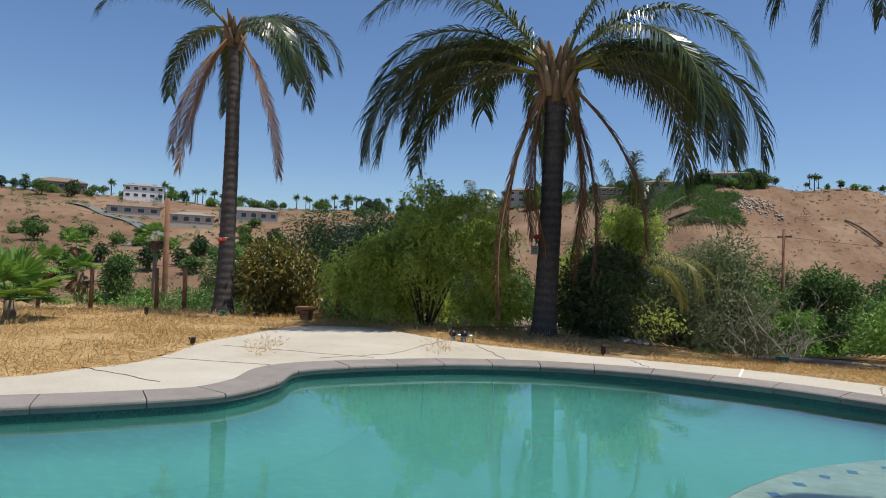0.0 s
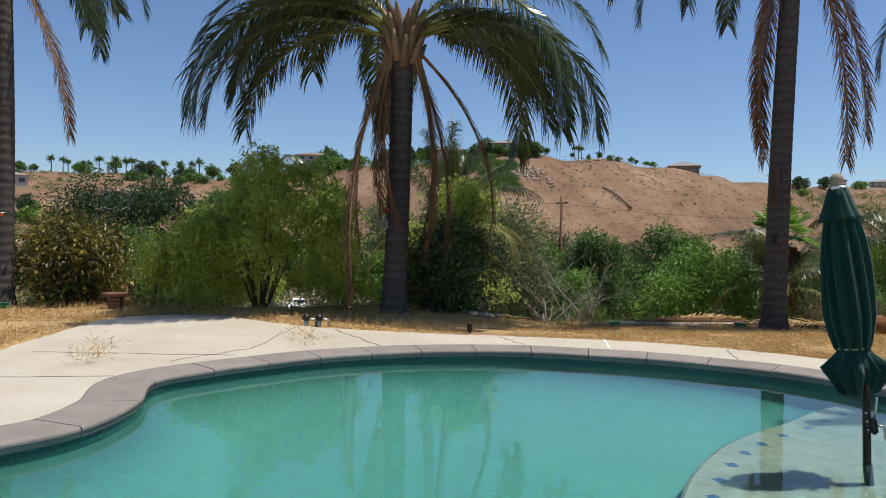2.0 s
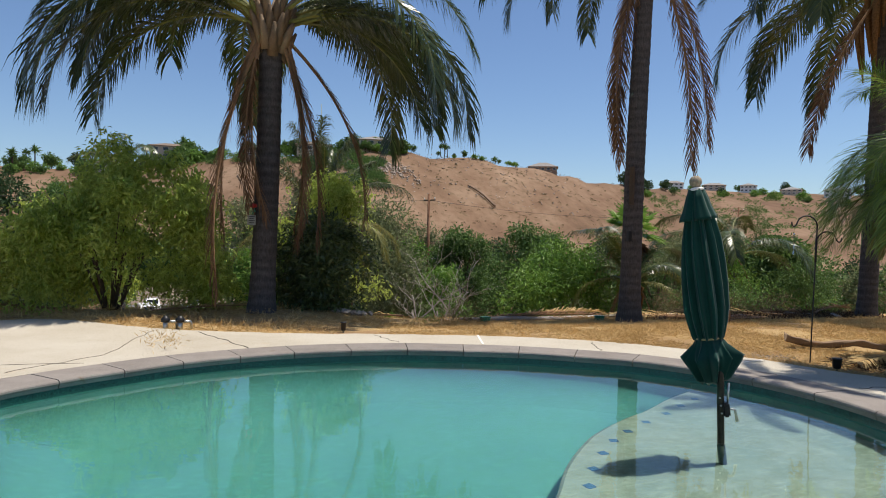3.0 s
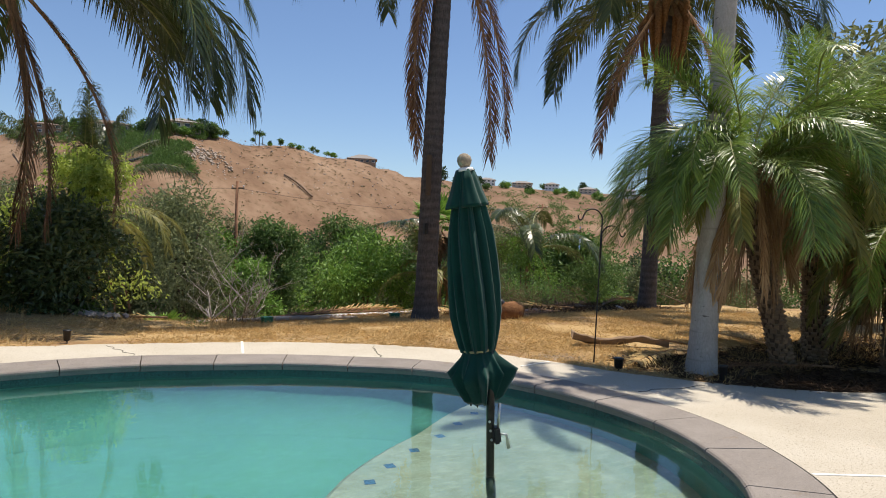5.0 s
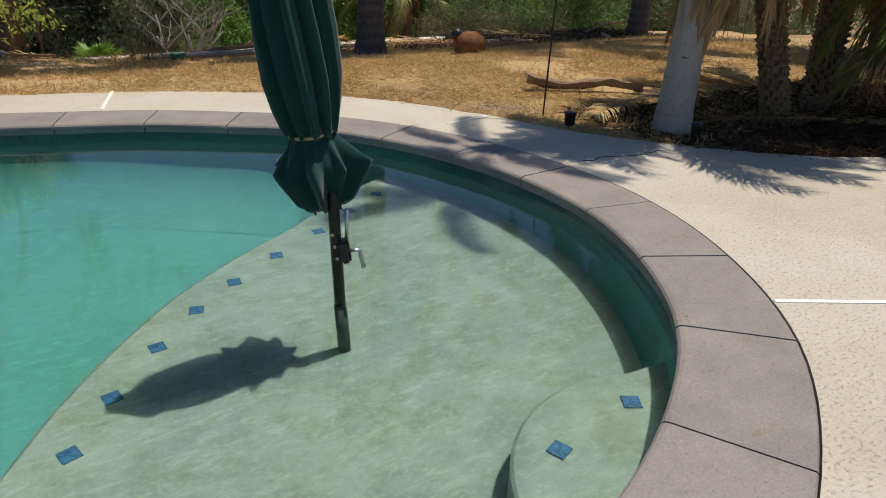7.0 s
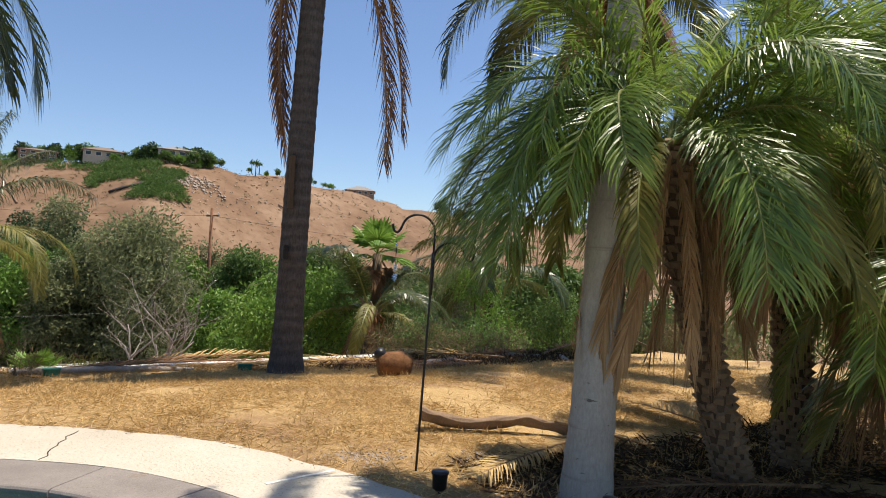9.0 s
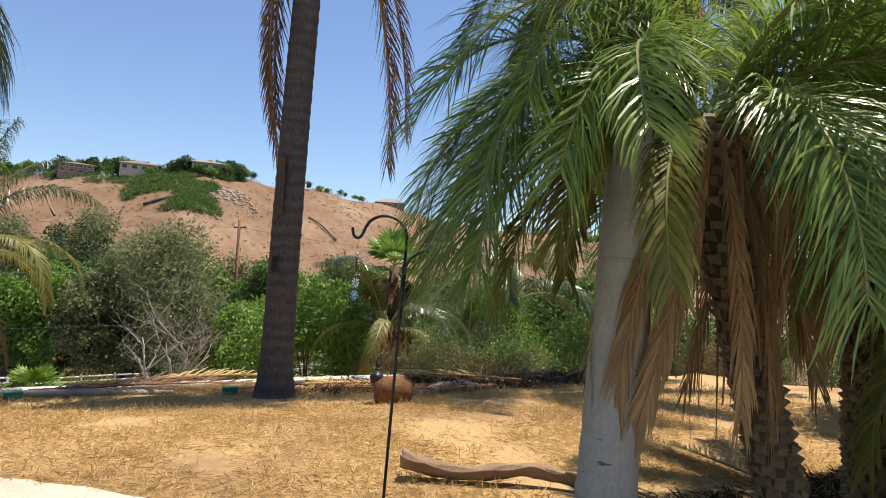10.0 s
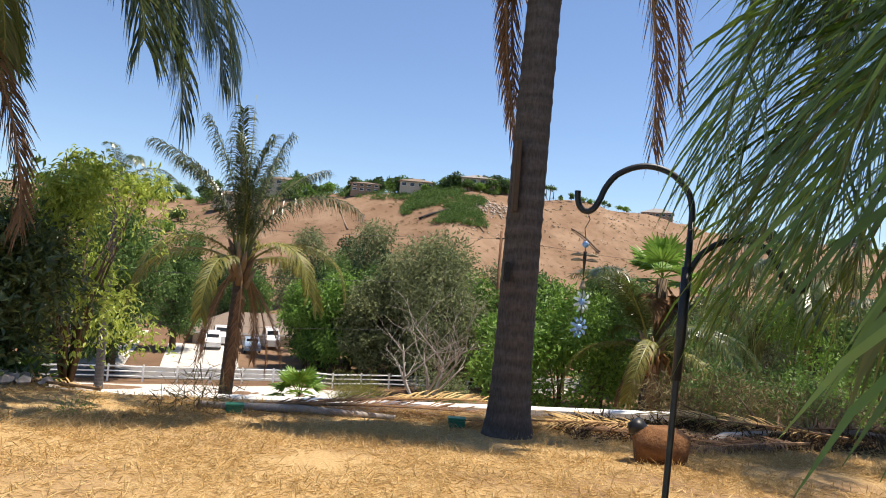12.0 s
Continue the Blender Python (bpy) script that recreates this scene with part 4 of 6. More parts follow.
date_palm((8.45, 5.72, 0), (7.84, 5.93, 2.30), 0.115, 3, 0.84, 16, (210, 238),
          [(PHOENIX, 1, 165, 0), (PHOENIX, 2, 150, 0), (PHOENIX, 2, 176, 6), (PHOENIX, 1, 186, 2), (PHOENIX, 3, 160, 2), (PHOENIX, 3, 188, 4), (PHOENIX, 2, 196, 2), (PHOENIX_YEL, 0, 192, 0), (PHOENIX_YEL, 1, 172, 0), (PHOENIX, 3, 172, 6), (PHOENIX, 2, 182, 0),
           (PHOENIX, 3, 140, 4), (PHOENIX, 2, 134, 0), (PHOENIX, 3, 152, 0), (PHOENIX, 1, 144, 0),
           (PHOENIX, 3, 240, 2), (PHOENIX, 1, 258, 4), (PHOENIX, 2, 275, 4), (PHOENIX, 0, 290, 0), (PHOENIX_YEL, 0, 255, 0), (PHOENIX_YEL, 1, 270, 0), (PHOENIX, 4, 180, -10), (PHOENIX, 4, 300, -12)])
date_palm((9.4, 5.9, 0), (9.3, 5.9, 2.6), 0.13, 5, 0.9, 14)
date_palm((9.4, 5.0, 0), (9.3, 4.9, 1.7), 0.12, 8, 0.8, 14)
date_palm((10.6, 5.4, 0), (10.7, 5.3, 2.9), 0.14, 11, 1.0, 14)
date_palm((10.6, 6.6, 0), (10.7, 6.8, 2.7), 0.13, 14, 0.95, 12)
date_palm((9.9, 4.55, 0), (9.75, 4.5, 1.25), 0.12, 17, 0.85, 16)


# ---- trees and shrubs ----
def shrub(name, x, y, blobs, n, leaf, wid, mat, label, seed, stems=5, category="shrub", droop=0.3, z=None, trunk_mat=None, stem_r=0.03, hollow=0.55, group=""):
    """A bush or tree: stems from the ground into clumps of single leaves."""
    rng = np.random.default_rng(seed)
    base = Vector((x, y, ground_z(x, y) if z is None else z))
    ob = empty(name, Matrix.Translation(base), label, category, group)
    for i in range(stems):
        b = blobs[i % len(blobs)]
        a = rng.uniform(0, 6.28)
        foot = Vector((math.cos(a) * stem_r * 2, math.sin(a) * stem_r * 2, -0.08))
        tip = Vector((b[0], b[1], b[2] + b[5] * 0.3))
        m1 = foot.lerp(tip, 0.4) + Vector((rng.normal() * 0.1, rng.normal() * 0.1, 0.1)) * b[5]
        part("stem", tube([foot, m1, tip], [stem_r * 1.4, stem_r, stem_r * 0.25], 7, jitter=0.08), trunk_mat or M_TREE_BARK, ob)
    p, d = crown_points(rng, n, blobs, hollow)
    p += rng.normal(size=p.shape) * leaf * 0.8
    keep = p[:, 2] > 0.02
    p, d = p[keep], d[keep]
    v, f = leaves(p, leaf, wid, rng, droop, d * 0.9, 0.8)
    part("crown", mesh_from("crown", v, f, mat), parent=ob)
    return ob


def clumps(rng, n, w, h, z0, size, dome=0.5, depth=1.0):
    """Clump ellipsoids that fill a rounded crown of that width and height above z0."""
    out = []
    for _ in range(n):
        a, r = rng.uniform(0, 6.28), math.sqrt(rng.uniform(0, 1))
        t = rng.uniform(0, 1)
        k = math.sqrt(max(0.05, 1 - (2 * t - 1) ** 2 * (1 - dome * 0.3)))
        s = size * rng.uniform(0.7, 1.3)
        out.append((math.cos(a) * r * k * (w / 2 - s * 0.5), math.sin(a) * r * k * (w / 2 - s * 0.5) * depth, z0 + s * 0.5 + t * (h - s), s, s, s * 0.8))
    return out


rg = np.random.default_rng(77)
shrub("golden_shrub", -6.1, 14.0, clumps(rg, 26, 2.5, 1.95, 0.1, 0.42), 11000, 0.13, 0.05, M_F_GOLD, "rounded shrub with glossy yellow-green leaves under a palm", 2, 6)
shrub("mock_orange_shrub", 1.40, 13.9, clumps(rg, 24, 2.1, 2.05, 0.1, 0.40), 10000, 0.13, 0.055, M_F_DARK, "dense dark shrub with glossy pointed leaves", 3, 6)
rg2 = np.random.default_rng(5)


def weeping(name, x, y, w, h, n_strands, per, mat, label, seed, leaf=0.07, zc=0.35):
    """A pepper tree: limbs that carry hanging strands of fine leaves."""
    rng = np.random.default_rng(seed)
    base = Vector((x, y, ground_z(x, y)))
    ob = empty(name, Matrix.Translation(base), label, "tree")
    tips = []
    for i in range(13):
        a = 6.28 * i / 13 + rng.uniform(-0.3, 0.3)
        r = w / 2 * rng.uniform(0.35, 0.85)
        tip = Vector((math.cos(a) * r, math.sin(a) * r, h * rng.uniform(0.6, 0.95)))
        mid = Vector((math.cos(a) * r * 0.35, math.sin(a) * r * 0.35, h * rng.uniform(0.3, 0.5)))
        part("limb", tube([(0, 0, -0.1), mid, tip], [0.032, 0.02, 0.006], 6, jitter=0.08), M_TREE_BARK, ob)
        tips.append(tip)
    cs, al = [], []
    knots = []
    for _ in range(max(14, int(n_strands / 42))):
        a, r = rng.uniform(0, 6.28), math.sqrt(rng.uniform(0, 1))
        knots.append((a, r * 0.95, h * (1 - 0.38 * r ** 3) * (rng.uniform(0.18, 1.05) if r > 0.3 else rng.uniform(0.35, 1.08))))
    for i in range(n_strands):
        a, r, top = knots[i % len(knots)]
        px, py = math.cos(a) * r * w / 2 + rng.normal() * 0.16, math.sin(a) * r * w / 2 + rng.normal() * 0.16
        out = rng.uniform(0, 6.28)
        ln = rng.uniform(0.25, 0.95) * h * 0.36
        reach = rng.uniform(0.1, 0.4)
        k = np.linspace(0, 1, per)
        pts = np.stack([px + math.cos(out) * reach * np.sin(k * 1.5), py + math.sin(out) * reach * np.sin(k * 1.5), top + rng.normal() * 0.12 + 0.22 * np.sin(k * 2.6) - ln * k * k], 1)
        pts += rng.normal(size=pts.shape) * 0.03
        cs.append(pts)
        al.append(np.tile([math.cos(out) * 0.5, math.sin(out) * 0.5, -0.35], (per, 1)))
    c, a2 = np.concatenate(cs), np.concatenate(al)
    ok = c[:, 2] > zc * rng.uniform(0.2, 1.0, len(c))
    v, f = leaves(c[ok], leaf, leaf * 0.36, rng, 0.25, a2[ok], 0.6)
    part("crown", mesh_from("crown", v, f, mat), parent=ob)
    return ob


weeping("pepper_tree", -2.3, 13.75, 4.0, 2.9, 2100, 20, M_F_PEPPER, "light green weeping pepper tree at the deck's end", 4, 0.11, 0.15)
weeping("pepper_tree", 1.75, 15.4, 2.4, 3.7, 900, 20, M_F_PEPPER, "light green pepper tree behind a dark shrub", 6, 0.11, 3.0)


def tree(name, x, y, ztop, w, mat, label, seed, n=2600, leaf=0.34, bare=0.22, cl=18, size=0.22, droop=0.3, thick=None):
    """A broad tree: a forked trunk and a crown of leaf clumps."""
    rng = np.random.default_rng(seed)
    g = ground_z(x, y)
    h = ztop - g
    th = thick or h * 0.022
    blobs = clumps(rng, cl, w, h * (1 - bare), h * bare, size * max(w, h * 0.5), 0.5)
    ob = empty(name, pose(x, y, g), label, "tree")
    bm = tube([(0, 0, -0.3), (rng.normal() * 0.1, rng.normal() * 0.1, h * 0.3), (rng.normal() * 0.3, rng.normal() * 0.3, h * 0.62)], [th * 1.3, th, th * 0.4], 8, jitter=0.06)
    part("trunk", bm, M_TREE_BARK, ob)
    for b in blobs[:5]:
        part("limb", tube([(0, 0, h * 0.25), (b[0] * 0.4, b[1] * 0.4, h * 0.25 + (b[2] - h * 0.25) * 0.6), (b[0], b[1], b[2])], [th * 0.6, th * 0.4, th * 0.12], 6), M_TREE_BARK, ob)
    p, d = crown_points(rng, n, blobs, 0.45)
    p += rng.normal(size=p.shape) * leaf * 0.6
    p[:, 2] = np.maximum(p[:, 2], 0.1)
    v, f = leaves(p, leaf, leaf * 0.42, rng, droop, d * 0.8, 0.8)
    part("crown", mesh_from("crown", v, f, mat), parent=ob)
    return ob


TREES = [  # x, y, top, width, material, label, leaves
    (-14.3, 63.9, 4.4, 8.5, M_F_TREE, "broad green tree beyond the street", 4200),
    (0.1, 80, 5.4, 6.5, M_F_OLIVE, "grey-green eucalyptus behind the houses", 3000),
    (7.0, 80.2, 6.5, 7.0, M_F_OLIVE, "tall eucalyptus behind the houses", 3400),
    (3.4, 71, 1.0, 6.0, M_F_BRIGHT, "bright green tree by the street", 2800),
    (2.2, 73.0, -1.6, 6.0, M_F_TREE, "dark green tree in a front garden", 3000),
    (12.6, 61.5, 4.4, 9.0, M_F_OLIVE, "olive-brown eucalyptus beside the utility pole", 5200),
    (6.7, 69.0, 0.1, 5.0, M_F_OLIVE, "pale grey-green tree by the street", 2600),
    (21.8, 66, 2.2, 6.5, M_F_TREE, "rounded dark green tree in the valley", 3400),
    (27.5, 63, 2.8, 6.0, M_F_TREE, "dense dark round tree in the valley", 3400),
    (33, 70, 2.0, 7.0, M_F_TREE, "green tree in the valley", 3000),
    (-9.1, 99, -0.4, 6.0, M_F_TREE, "green tree behind the garage", 2200),
    (-22, 69.5, 6.4, 9.5, M_F_PINE, "tall dark conifer by the street", 4600),
    (-28.1, 68.7, 6.8, 11.0, M_F_PINE, "broad dark pine across the valley", 5600),
    (-20.5, 58.0, 1.6, 6.5, M_F_TREE, "green street tree shading a parked car", 3200),
    (-37, 66, 2.0, 7.0, M_F_TREE, "green tree on the far side of the valley", 2600),
    (-48.5, 62.2, 0.8, 4.0, M_F_TREE, "clipped round green tree", 2000),
    (17.5, 58.5, -1.5, 5.0, M_F_BRIGHT, "light green weeping tree below the pole", 3000),
    (15.5, 75, 2.5, 7.0, M_F_OLIVE, "tall grey-green tree near the pole", 3000),
    (40, 58, 2.2, 8.0, M_F_TREE, "green tree in the valley", 3000),
    (25.5, 35.8, 2.4, 4.0, M_F_OLIVE, "slender olive-green tree on the slope", 2600),
    (31, 34, 2.0, 5.0, M_F_TREE, "green tree on the slope", 2600),
    (48, 50, 1.0, 9.0, M_F_TREE, "green tree in the valley", 2600),
    (101, 127, 11.5, 9.0, M_F_TREE, "tall tree on the far hillside", 1600),
    (110, 124, 10.5, 7.0, M_F_TREE, "tall tree on the far hillside", 1400),
    (11.0, 74, 2.6, 6.5, M_F_TREE, "green tree near the cypresses", 2800),
    (19.5, 73, 2.4, 7.0, M_F_OLIVE, "grey-green tree in the valley", 2800),
    (0.8, 73, -0.4, 5.0, M_F_BRIGHT, "bright green garden tree beside a garage", 2600),
    (3.4, 77, 2.2, 6.0, M_F_TREE, "green tree behind the street", 2800),
    (6.3, 73, 2.0, 5.5, M_F_TREE, "green tree behind the street", 2800),
    (9.4, 70, 3.0, 6.0, M_F_OLIVE, "olive-green eucalyptus behind the street", 3000),
    (14.2, 77, 4.0, 7.0, M_F_TREE, "tall green tree behind the street", 3000),
    (17.0, 69, 1.6, 6.0, M_F_BRIGHT, "light green tree behind the street", 2800),
    (-16.5, 70, 4.4, 7.5, M_F_OLIVE, "grey-green eucalyptus by the driveway", 3200),
    (-13.8, 80, 4.2, 6.0, M_F_TREE, "tall green tree beside the driveway", 2800),
    (14.6, 7.9, 5.4, 2.4, M_F_OLIVE, "wispy olive tree behind the date palms", 2200),
]
for i, (x, y, zt, w, mat, label, n) in enumerate(TREES):
    near = math.hypot(x, y) < 45
    tree("conifer" if mat is M_F_PINE else "broadleaf_tree", x, y, zt, w, mat, label, 200 + i, int(n * 2.2), 0.42 if not near else 0.2, 0.12, 26 if w > 5 else 16, 0.2)


def cypress(x, y, ztop, seed):
    rng = np.random.default_rng(seed)
    g = ground_z(x, y)
    h = ztop - g
    ob = empty("cypress", pose(x, y, g), "slim dark columnar cypress", "tree", "cypresses in the valley")
    part("trunk", tube([(0, 0, -0.2), (0, 0, h * 0.6)], [0.15, 0.05], 6), M_TREE_BARK, ob)
    t = rng.uniform(0.03, 1, 900)
    a = rng.uniform(0, 6.28, 900)
    r = 0.55 * np.sin(np.pi * np.minimum(1, 0.15 + 0.85 * (1 - t))) ** 0.7
    p = np.stack([np.cos(a) * r, np.sin(a) * r, t * h], 1)
    v, f = leaves(p, 0.34, 0.14, rng, -0.8, None)
    part("crown", mesh_from("crown", v, f, M_F_PINE), parent=ob)


for i, (x, y, z) in enumerate(((5.2, 75.2, 3.6), (8.0, 75.2, 3.5), (1.5, 74, 2.0))):
    cypress(x, y, z, 400 + i)

# slope planting
rg = np.random.default_rng(91)
shrub("bright_bush", 11.3, 22.8, clumps(rg, 26, 4.4, 4.0, 0.1, 0.7), 9000, 0.17, 0.075, M_F_BRIGHT, "bright green leafy bush on the bank", 21, 6)
shrub("bright_bush", 16.6, 20.6, clumps(rg, 18, 3.0, 3.4, 0.1, 0.6), 5000, 0.13, 0.05, M_F_BRIGHT, "feathery light green bush on the bank", 22, 5)
shrub("green_bush", 19.5, 19.5, clumps(rg, 16, 3.4, 2.6, 0.1, 0.6), 4200, 0.14, 0.06, M_F_TREE, "green bush on the bank", 23, 5)
shrub("green_bush", 13.6, 17.0, clumps(rg, 14, 3.2, 1.3, 0.05, 0.45), 4200, 0.10, 0.05, M_F_TREE, "low green hedge on the bank", 24, 5)
shrub("green_bush", -17.0, 23.5, clumps(rg, 22, 8.0, 2.2, 0.05, 0.8), 6500, 0.16, 0.07, M_F_BRIGHT, "wide low green bush on the bank", 25, 5)
shrub("green_bush", -11.5, 19.5, clumps(rg, 16, 5.0, 1.6, 0.05, 0.6), 4500, 0.15, 0.06, M_F_TREE, "green bush on the bank", 26, 5)
shrub("yellow_brush", 6.0, 29.2, clumps(rg, 12, 2.6, 1.3, 0.02, 0.35), 3000, 0.22, 0.02, M_F_YELLOW, "yellow-green brush on the bank", 28, 3, droop=-0.8)
shrub("grey_brush", 9.0, 30.5, clumps(rg, 14, 2.6, 2.6, 0.1, 0.45), 2600, 0.12, 0.03, M_F_OLIVE, "thin grey-green brush beside a dead tree", 29, 5)
shrub("dry_brush", 12.5, 15.2, clumps(rg, 16, 4.5, 0.9, 0.0, 0.35), 4200, 0.18, 0.02, M_F_DRY, "tangled dry brown brush along the yard edge", 30, 4)
shrub("dry_brush", 19.5, 14.5, clumps(rg, 16, 4.5, 1.3, 0.0, 0.4), 4200, 0.18, 0.02, M_F_DRY, "tangled dry brown brush along the yard edge", 31, 4)
shrub("green_bush", 20.5, 11.0, clumps(rg, 18, 4.0, 3.0, 0.05, 0.6), 5000, 0.13, 0.05, M_F_TREE, "green bush behind the date palms", 32, 5)
shrub("green_bush", -26.0, 34.0, clumps(rg, 16, 6.0, 3.0, 0.05, 0.9), 4000, 0.22, 0.09, M_F_TREE, "green bush in the valley", 33, 5)
shrub("green_bush", 24.0, 27.0, clumps(rg, 18, 6.0, 3.2, 0.05, 0.9), 5000, 0.18, 0.07, M_F_BRIGHT, "green bush in the valley", 34, 5)


def fan_palm(x, y, ztop, w, seed, trunk_h=None, label="small fan palm with stiff green leaves", trunk_r=0.1, dead=0):
    """A palm whose leaves are pleated half-discs on stalks."""
    rnd = random.Random(seed)
    g = ground_z(x, y)
    th = (ztop - g) * 0.45 if trunk_h is None else trunk_h
    ob = empty("fan_palm", pose(x, y, g), label, "palm tree")
    part("trunk", tube([(0, 0, -0.1), (0.02, 0, th * 0.5), (0, 0, th)], [trunk_r * 1.3, trunk_r, trunk_r * 0.9], 10, jitter=0.06), M_BOOT, ob)
    size = w * 0.33
    for k in range(16 + dead):
        az = k * 2.4
        el = radians(rnd.uniform(-25, 78) if k < 16 else rnd.uniform(-80, -45))
        d = Vector((math.cos(az) * math.cos(el), math.sin(az) * math.cos(el), math.sin(el)))
        side = Vector((-math.sin(az), math.cos(az), 0))
        hub = d * w * 0.28
        bm = bmesh.new()
        tube([(0, 0, 0), hub], [0.014, 0.009], 5, bm)
        n = 18
        for i in range(n):
            a = radians(-100 + 200 * i / (n - 1))
            t = d * math.cos(a) + side * math.sin(a) - Vector((0, 0, 0.15 * rnd.random()))
            e = hub + t * size * (0.75 + 0.25 * math.cos(a)) * rnd.uniform(0.9, 1.05)
            wv = t.cross(d.cross(side)).normalized() * size * 0.075
            m = hub.lerp(e, 0.6)
            q = [bm.verts.new(v) for v in (hub, m + wv, e - Vector((0, 0, 0.08 * size)), m - wv)]
            bm.faces.new(q)
        lf = part("leaf", bm, M_F_BRIGHT if k < 16 else M_F_DEAD, ob)
        lf.matrix_basis = pose(0, 0, th)
    return ob


fan_palm(4.5, 22.2, -0.96, 1.5, 501)
fan_palm(-8.9, 9.6, 1.2, 1.9, 502, 0.35, "squat fan palm with yellowing leaves at the yard edge")
fan_palm(13.4, 21.6, 1.5, 2.2, 503, 4.2, "fan palm with dead leaves round its trunk", 0.16, 14)
fan_palm(-71.5, 82.2, 6.1, 3.6, 504, 11.0, "tall fan palm in the valley", 0.25, 8)
fan_palm(-54.6, 76.5, 7.0, 3.6, 505, 13.0, "tall fan palm in the valley", 0.25, 8)
fan_palm(-29.6, 32.4, 1.1, 2.4, 506, 4.6, "fan palm on the slope", 0.2, 10)
fan_palm(-28.2, 33.4, 0.9, 2.4, 507, 4.4, "fan palm on the slope", 0.2, 10)
fan_palm(1.8, 13.9, 0.5, 0.9, 508, 0.12, "tiny fan palm seedling at the yard edge", 0.05)
palm("young_queen_palm", (-5.9, 38, 0), (-5.9, 38, 4.2), 0.2, 0.15, ring(QUEEN, 8, 6, 0, None, 12, 41), "queen palm crown above the pepper tree", M_TRUNK_QUEEN, 0, 1.1, 0.75, 19, 6)


def dead_tree(x, y, h, w, seed):
    """A leafless forked tree of pale branches."""
    rnd = random.Random(seed)
    g = ground_z(x, y)
    ob = empty("dead_tree", pose(x, y, g), "leafless dead tree with pale grey branches", "tree")

    def grow(p, d, ln, r, depth):
        q = [Vector(p)]
        dd = Vector(d)
        for _ in range(4):
            dd = (dd + Vector((rnd.uniform(-1, 1), rnd.uniform(-1, 1), rnd.uniform(-0.5, 0.7))) * 0.22).normalized()
            q.append(q[-1] + dd * ln / 4)
        part("trunk" if depth == 0 else "branch", tube(q, [r, r * 0.85, r * 0.7, r * 0.55, r * 0.35], 6 if depth < 2 else 4, jitter=0.06), M_GREYWOOD, ob)
        if depth < 4:
            for _ in range(3 if depth < 3 else 2):
                k = rnd.choice((2, 3, 4))
                nd = (dd + Vector((rnd.uniform(-1, 1) * 1.25, rnd.uniform(-1, 1), rnd.uniform(-0.35, 0.8)))).normalized()
                grow(q[k], nd, ln * rnd.uniform(0.55, 0.8), r * 0.5, depth + 1)

    for a in (-0.6, 0.1, 0.7):
        grow((0, 0, -0.1), Vector((a, rnd.uniform(-0.3, 0.3), 0.9)).normalized(), h * 0.45, 0.085, 0)
    return ob


dead_tree(8.3, 29.5, 5.0, 6.0, 17)

# ---- street, fence, houses and cars of the valley ----
ALONG = Vector((36.2, 8.2)).normalized()
ACROSS = Vector((-ALONG.y, ALONG.x))
F0 = Vector((-18.5, 59.8))


def street(s, o):
    p = F0 + ALONG * s + ACROSS * o
    return p


def draped(name, s0, s1, o0, o1, lift, mat, label, cat, ns=40, no=6, fn=street):
    v, f = [], []
    for i in range(ns + 1):
        for j in range(no + 1):
            p = fn(s0 + (s1 - s0) * i / ns, o0 + (o1 - o0) * j / no)
            v.append((p.x, p.y, ground_z(p.x, p.y) + lift))
    for i in range(ns):
        for j in range(no):
            a = i * (no + 1) + j
            f.append((a, a + no + 1, a + no + 2, a + 1))
    ob = new(name, mesh_from(name, v, f, mat, True))
    return tagged(ob, label, cat, kind="structure")


draped("road", -60, 70, 1.2, 8.0, 0.05, M_ASPHALT, "grey asphalt street behind a white fence", "road")
draped("pavement", -14, 26, -36, -1.2, 0.04, M_PALE_ROAD, "pale concrete pad and path below the yard", "pavement", 30, 24)
draped("driveway", 1.5, 5.5, 8.0, 36, 0.06, M_PALE_ROAD, "pale concrete driveway", "driveway", 6, 12)
draped("driveway", 8.5, 15.5, 8.0, 24, 0.06, M_PALE_ROAD, "pale concrete driveway before a garage", "driveway", 6, 8)
draped("lawn", -22, 1.2, 8.2, 14, 0.07, M_LAWN, "watered green front lawn", "lawn", 12, 4)
draped("driveway", 42, 47, -2, 26, 0.06, M_PALE_ROAD, "pale concrete driveway beyond the street", "driveway", 6, 8)


def rail_fence(start, step, count, tilt=0):
    fence = empty("rail_fence", pose(0, 0, 0), "white three-rail horse fence along the street", "fence")
    post = box(0.14, 0.14, 1.45, (0, 0, 0.62), 0.01)
    me = bpy.data.meshes.new("post")
    post.to_mesh(me)
    post.free()
    me.materials.append(M_WHITE)
    for i in range(count):
        p = F0 + ALONG * (start + i * step)
        q = F0 + ALONG * (start + (i + 1) * step)
        zp, zq = ground_z(p.x, p.y), ground_z(q.x, q.y)
        ob = part("post", me, parent=fence)
        ob.matrix_basis = pose(p.x, p.y, zp, 0, 0, math.degrees(math.atan2(ALONG.y, ALONG.x)))
        if i < count - 1:
            for hgt in (0.42, 0.80, 1.18):
                part("rail", tube([(p.x, p.y, zp + hgt), (q.x, q.y, zq + hgt)], 0.075, 4), M_WHITE, fence)


rail_fence(-28, 2.55, 31)


def gable(bm, w, d, h, z, over=0.4):
    """A hipped roof over a w by d plan."""
    a, b, r = w / 2 + over, d / 2 + over, max(0.2, w / 2 - d / 2)
    vs = [bm.verts.new(v) for v in ((-a, -b, z), (a, -b, z), (a, b, z), (-a, b, z), (-r, 0, z + h), (r, 0, z + h))]
    for f in ((0, 1, 5, 4), (1, 2, 5), (2, 3, 4, 5), (3, 0, 4), (3, 2, 1, 0)):
        bm.faces.new([vs[i] for i in f])
    return bm


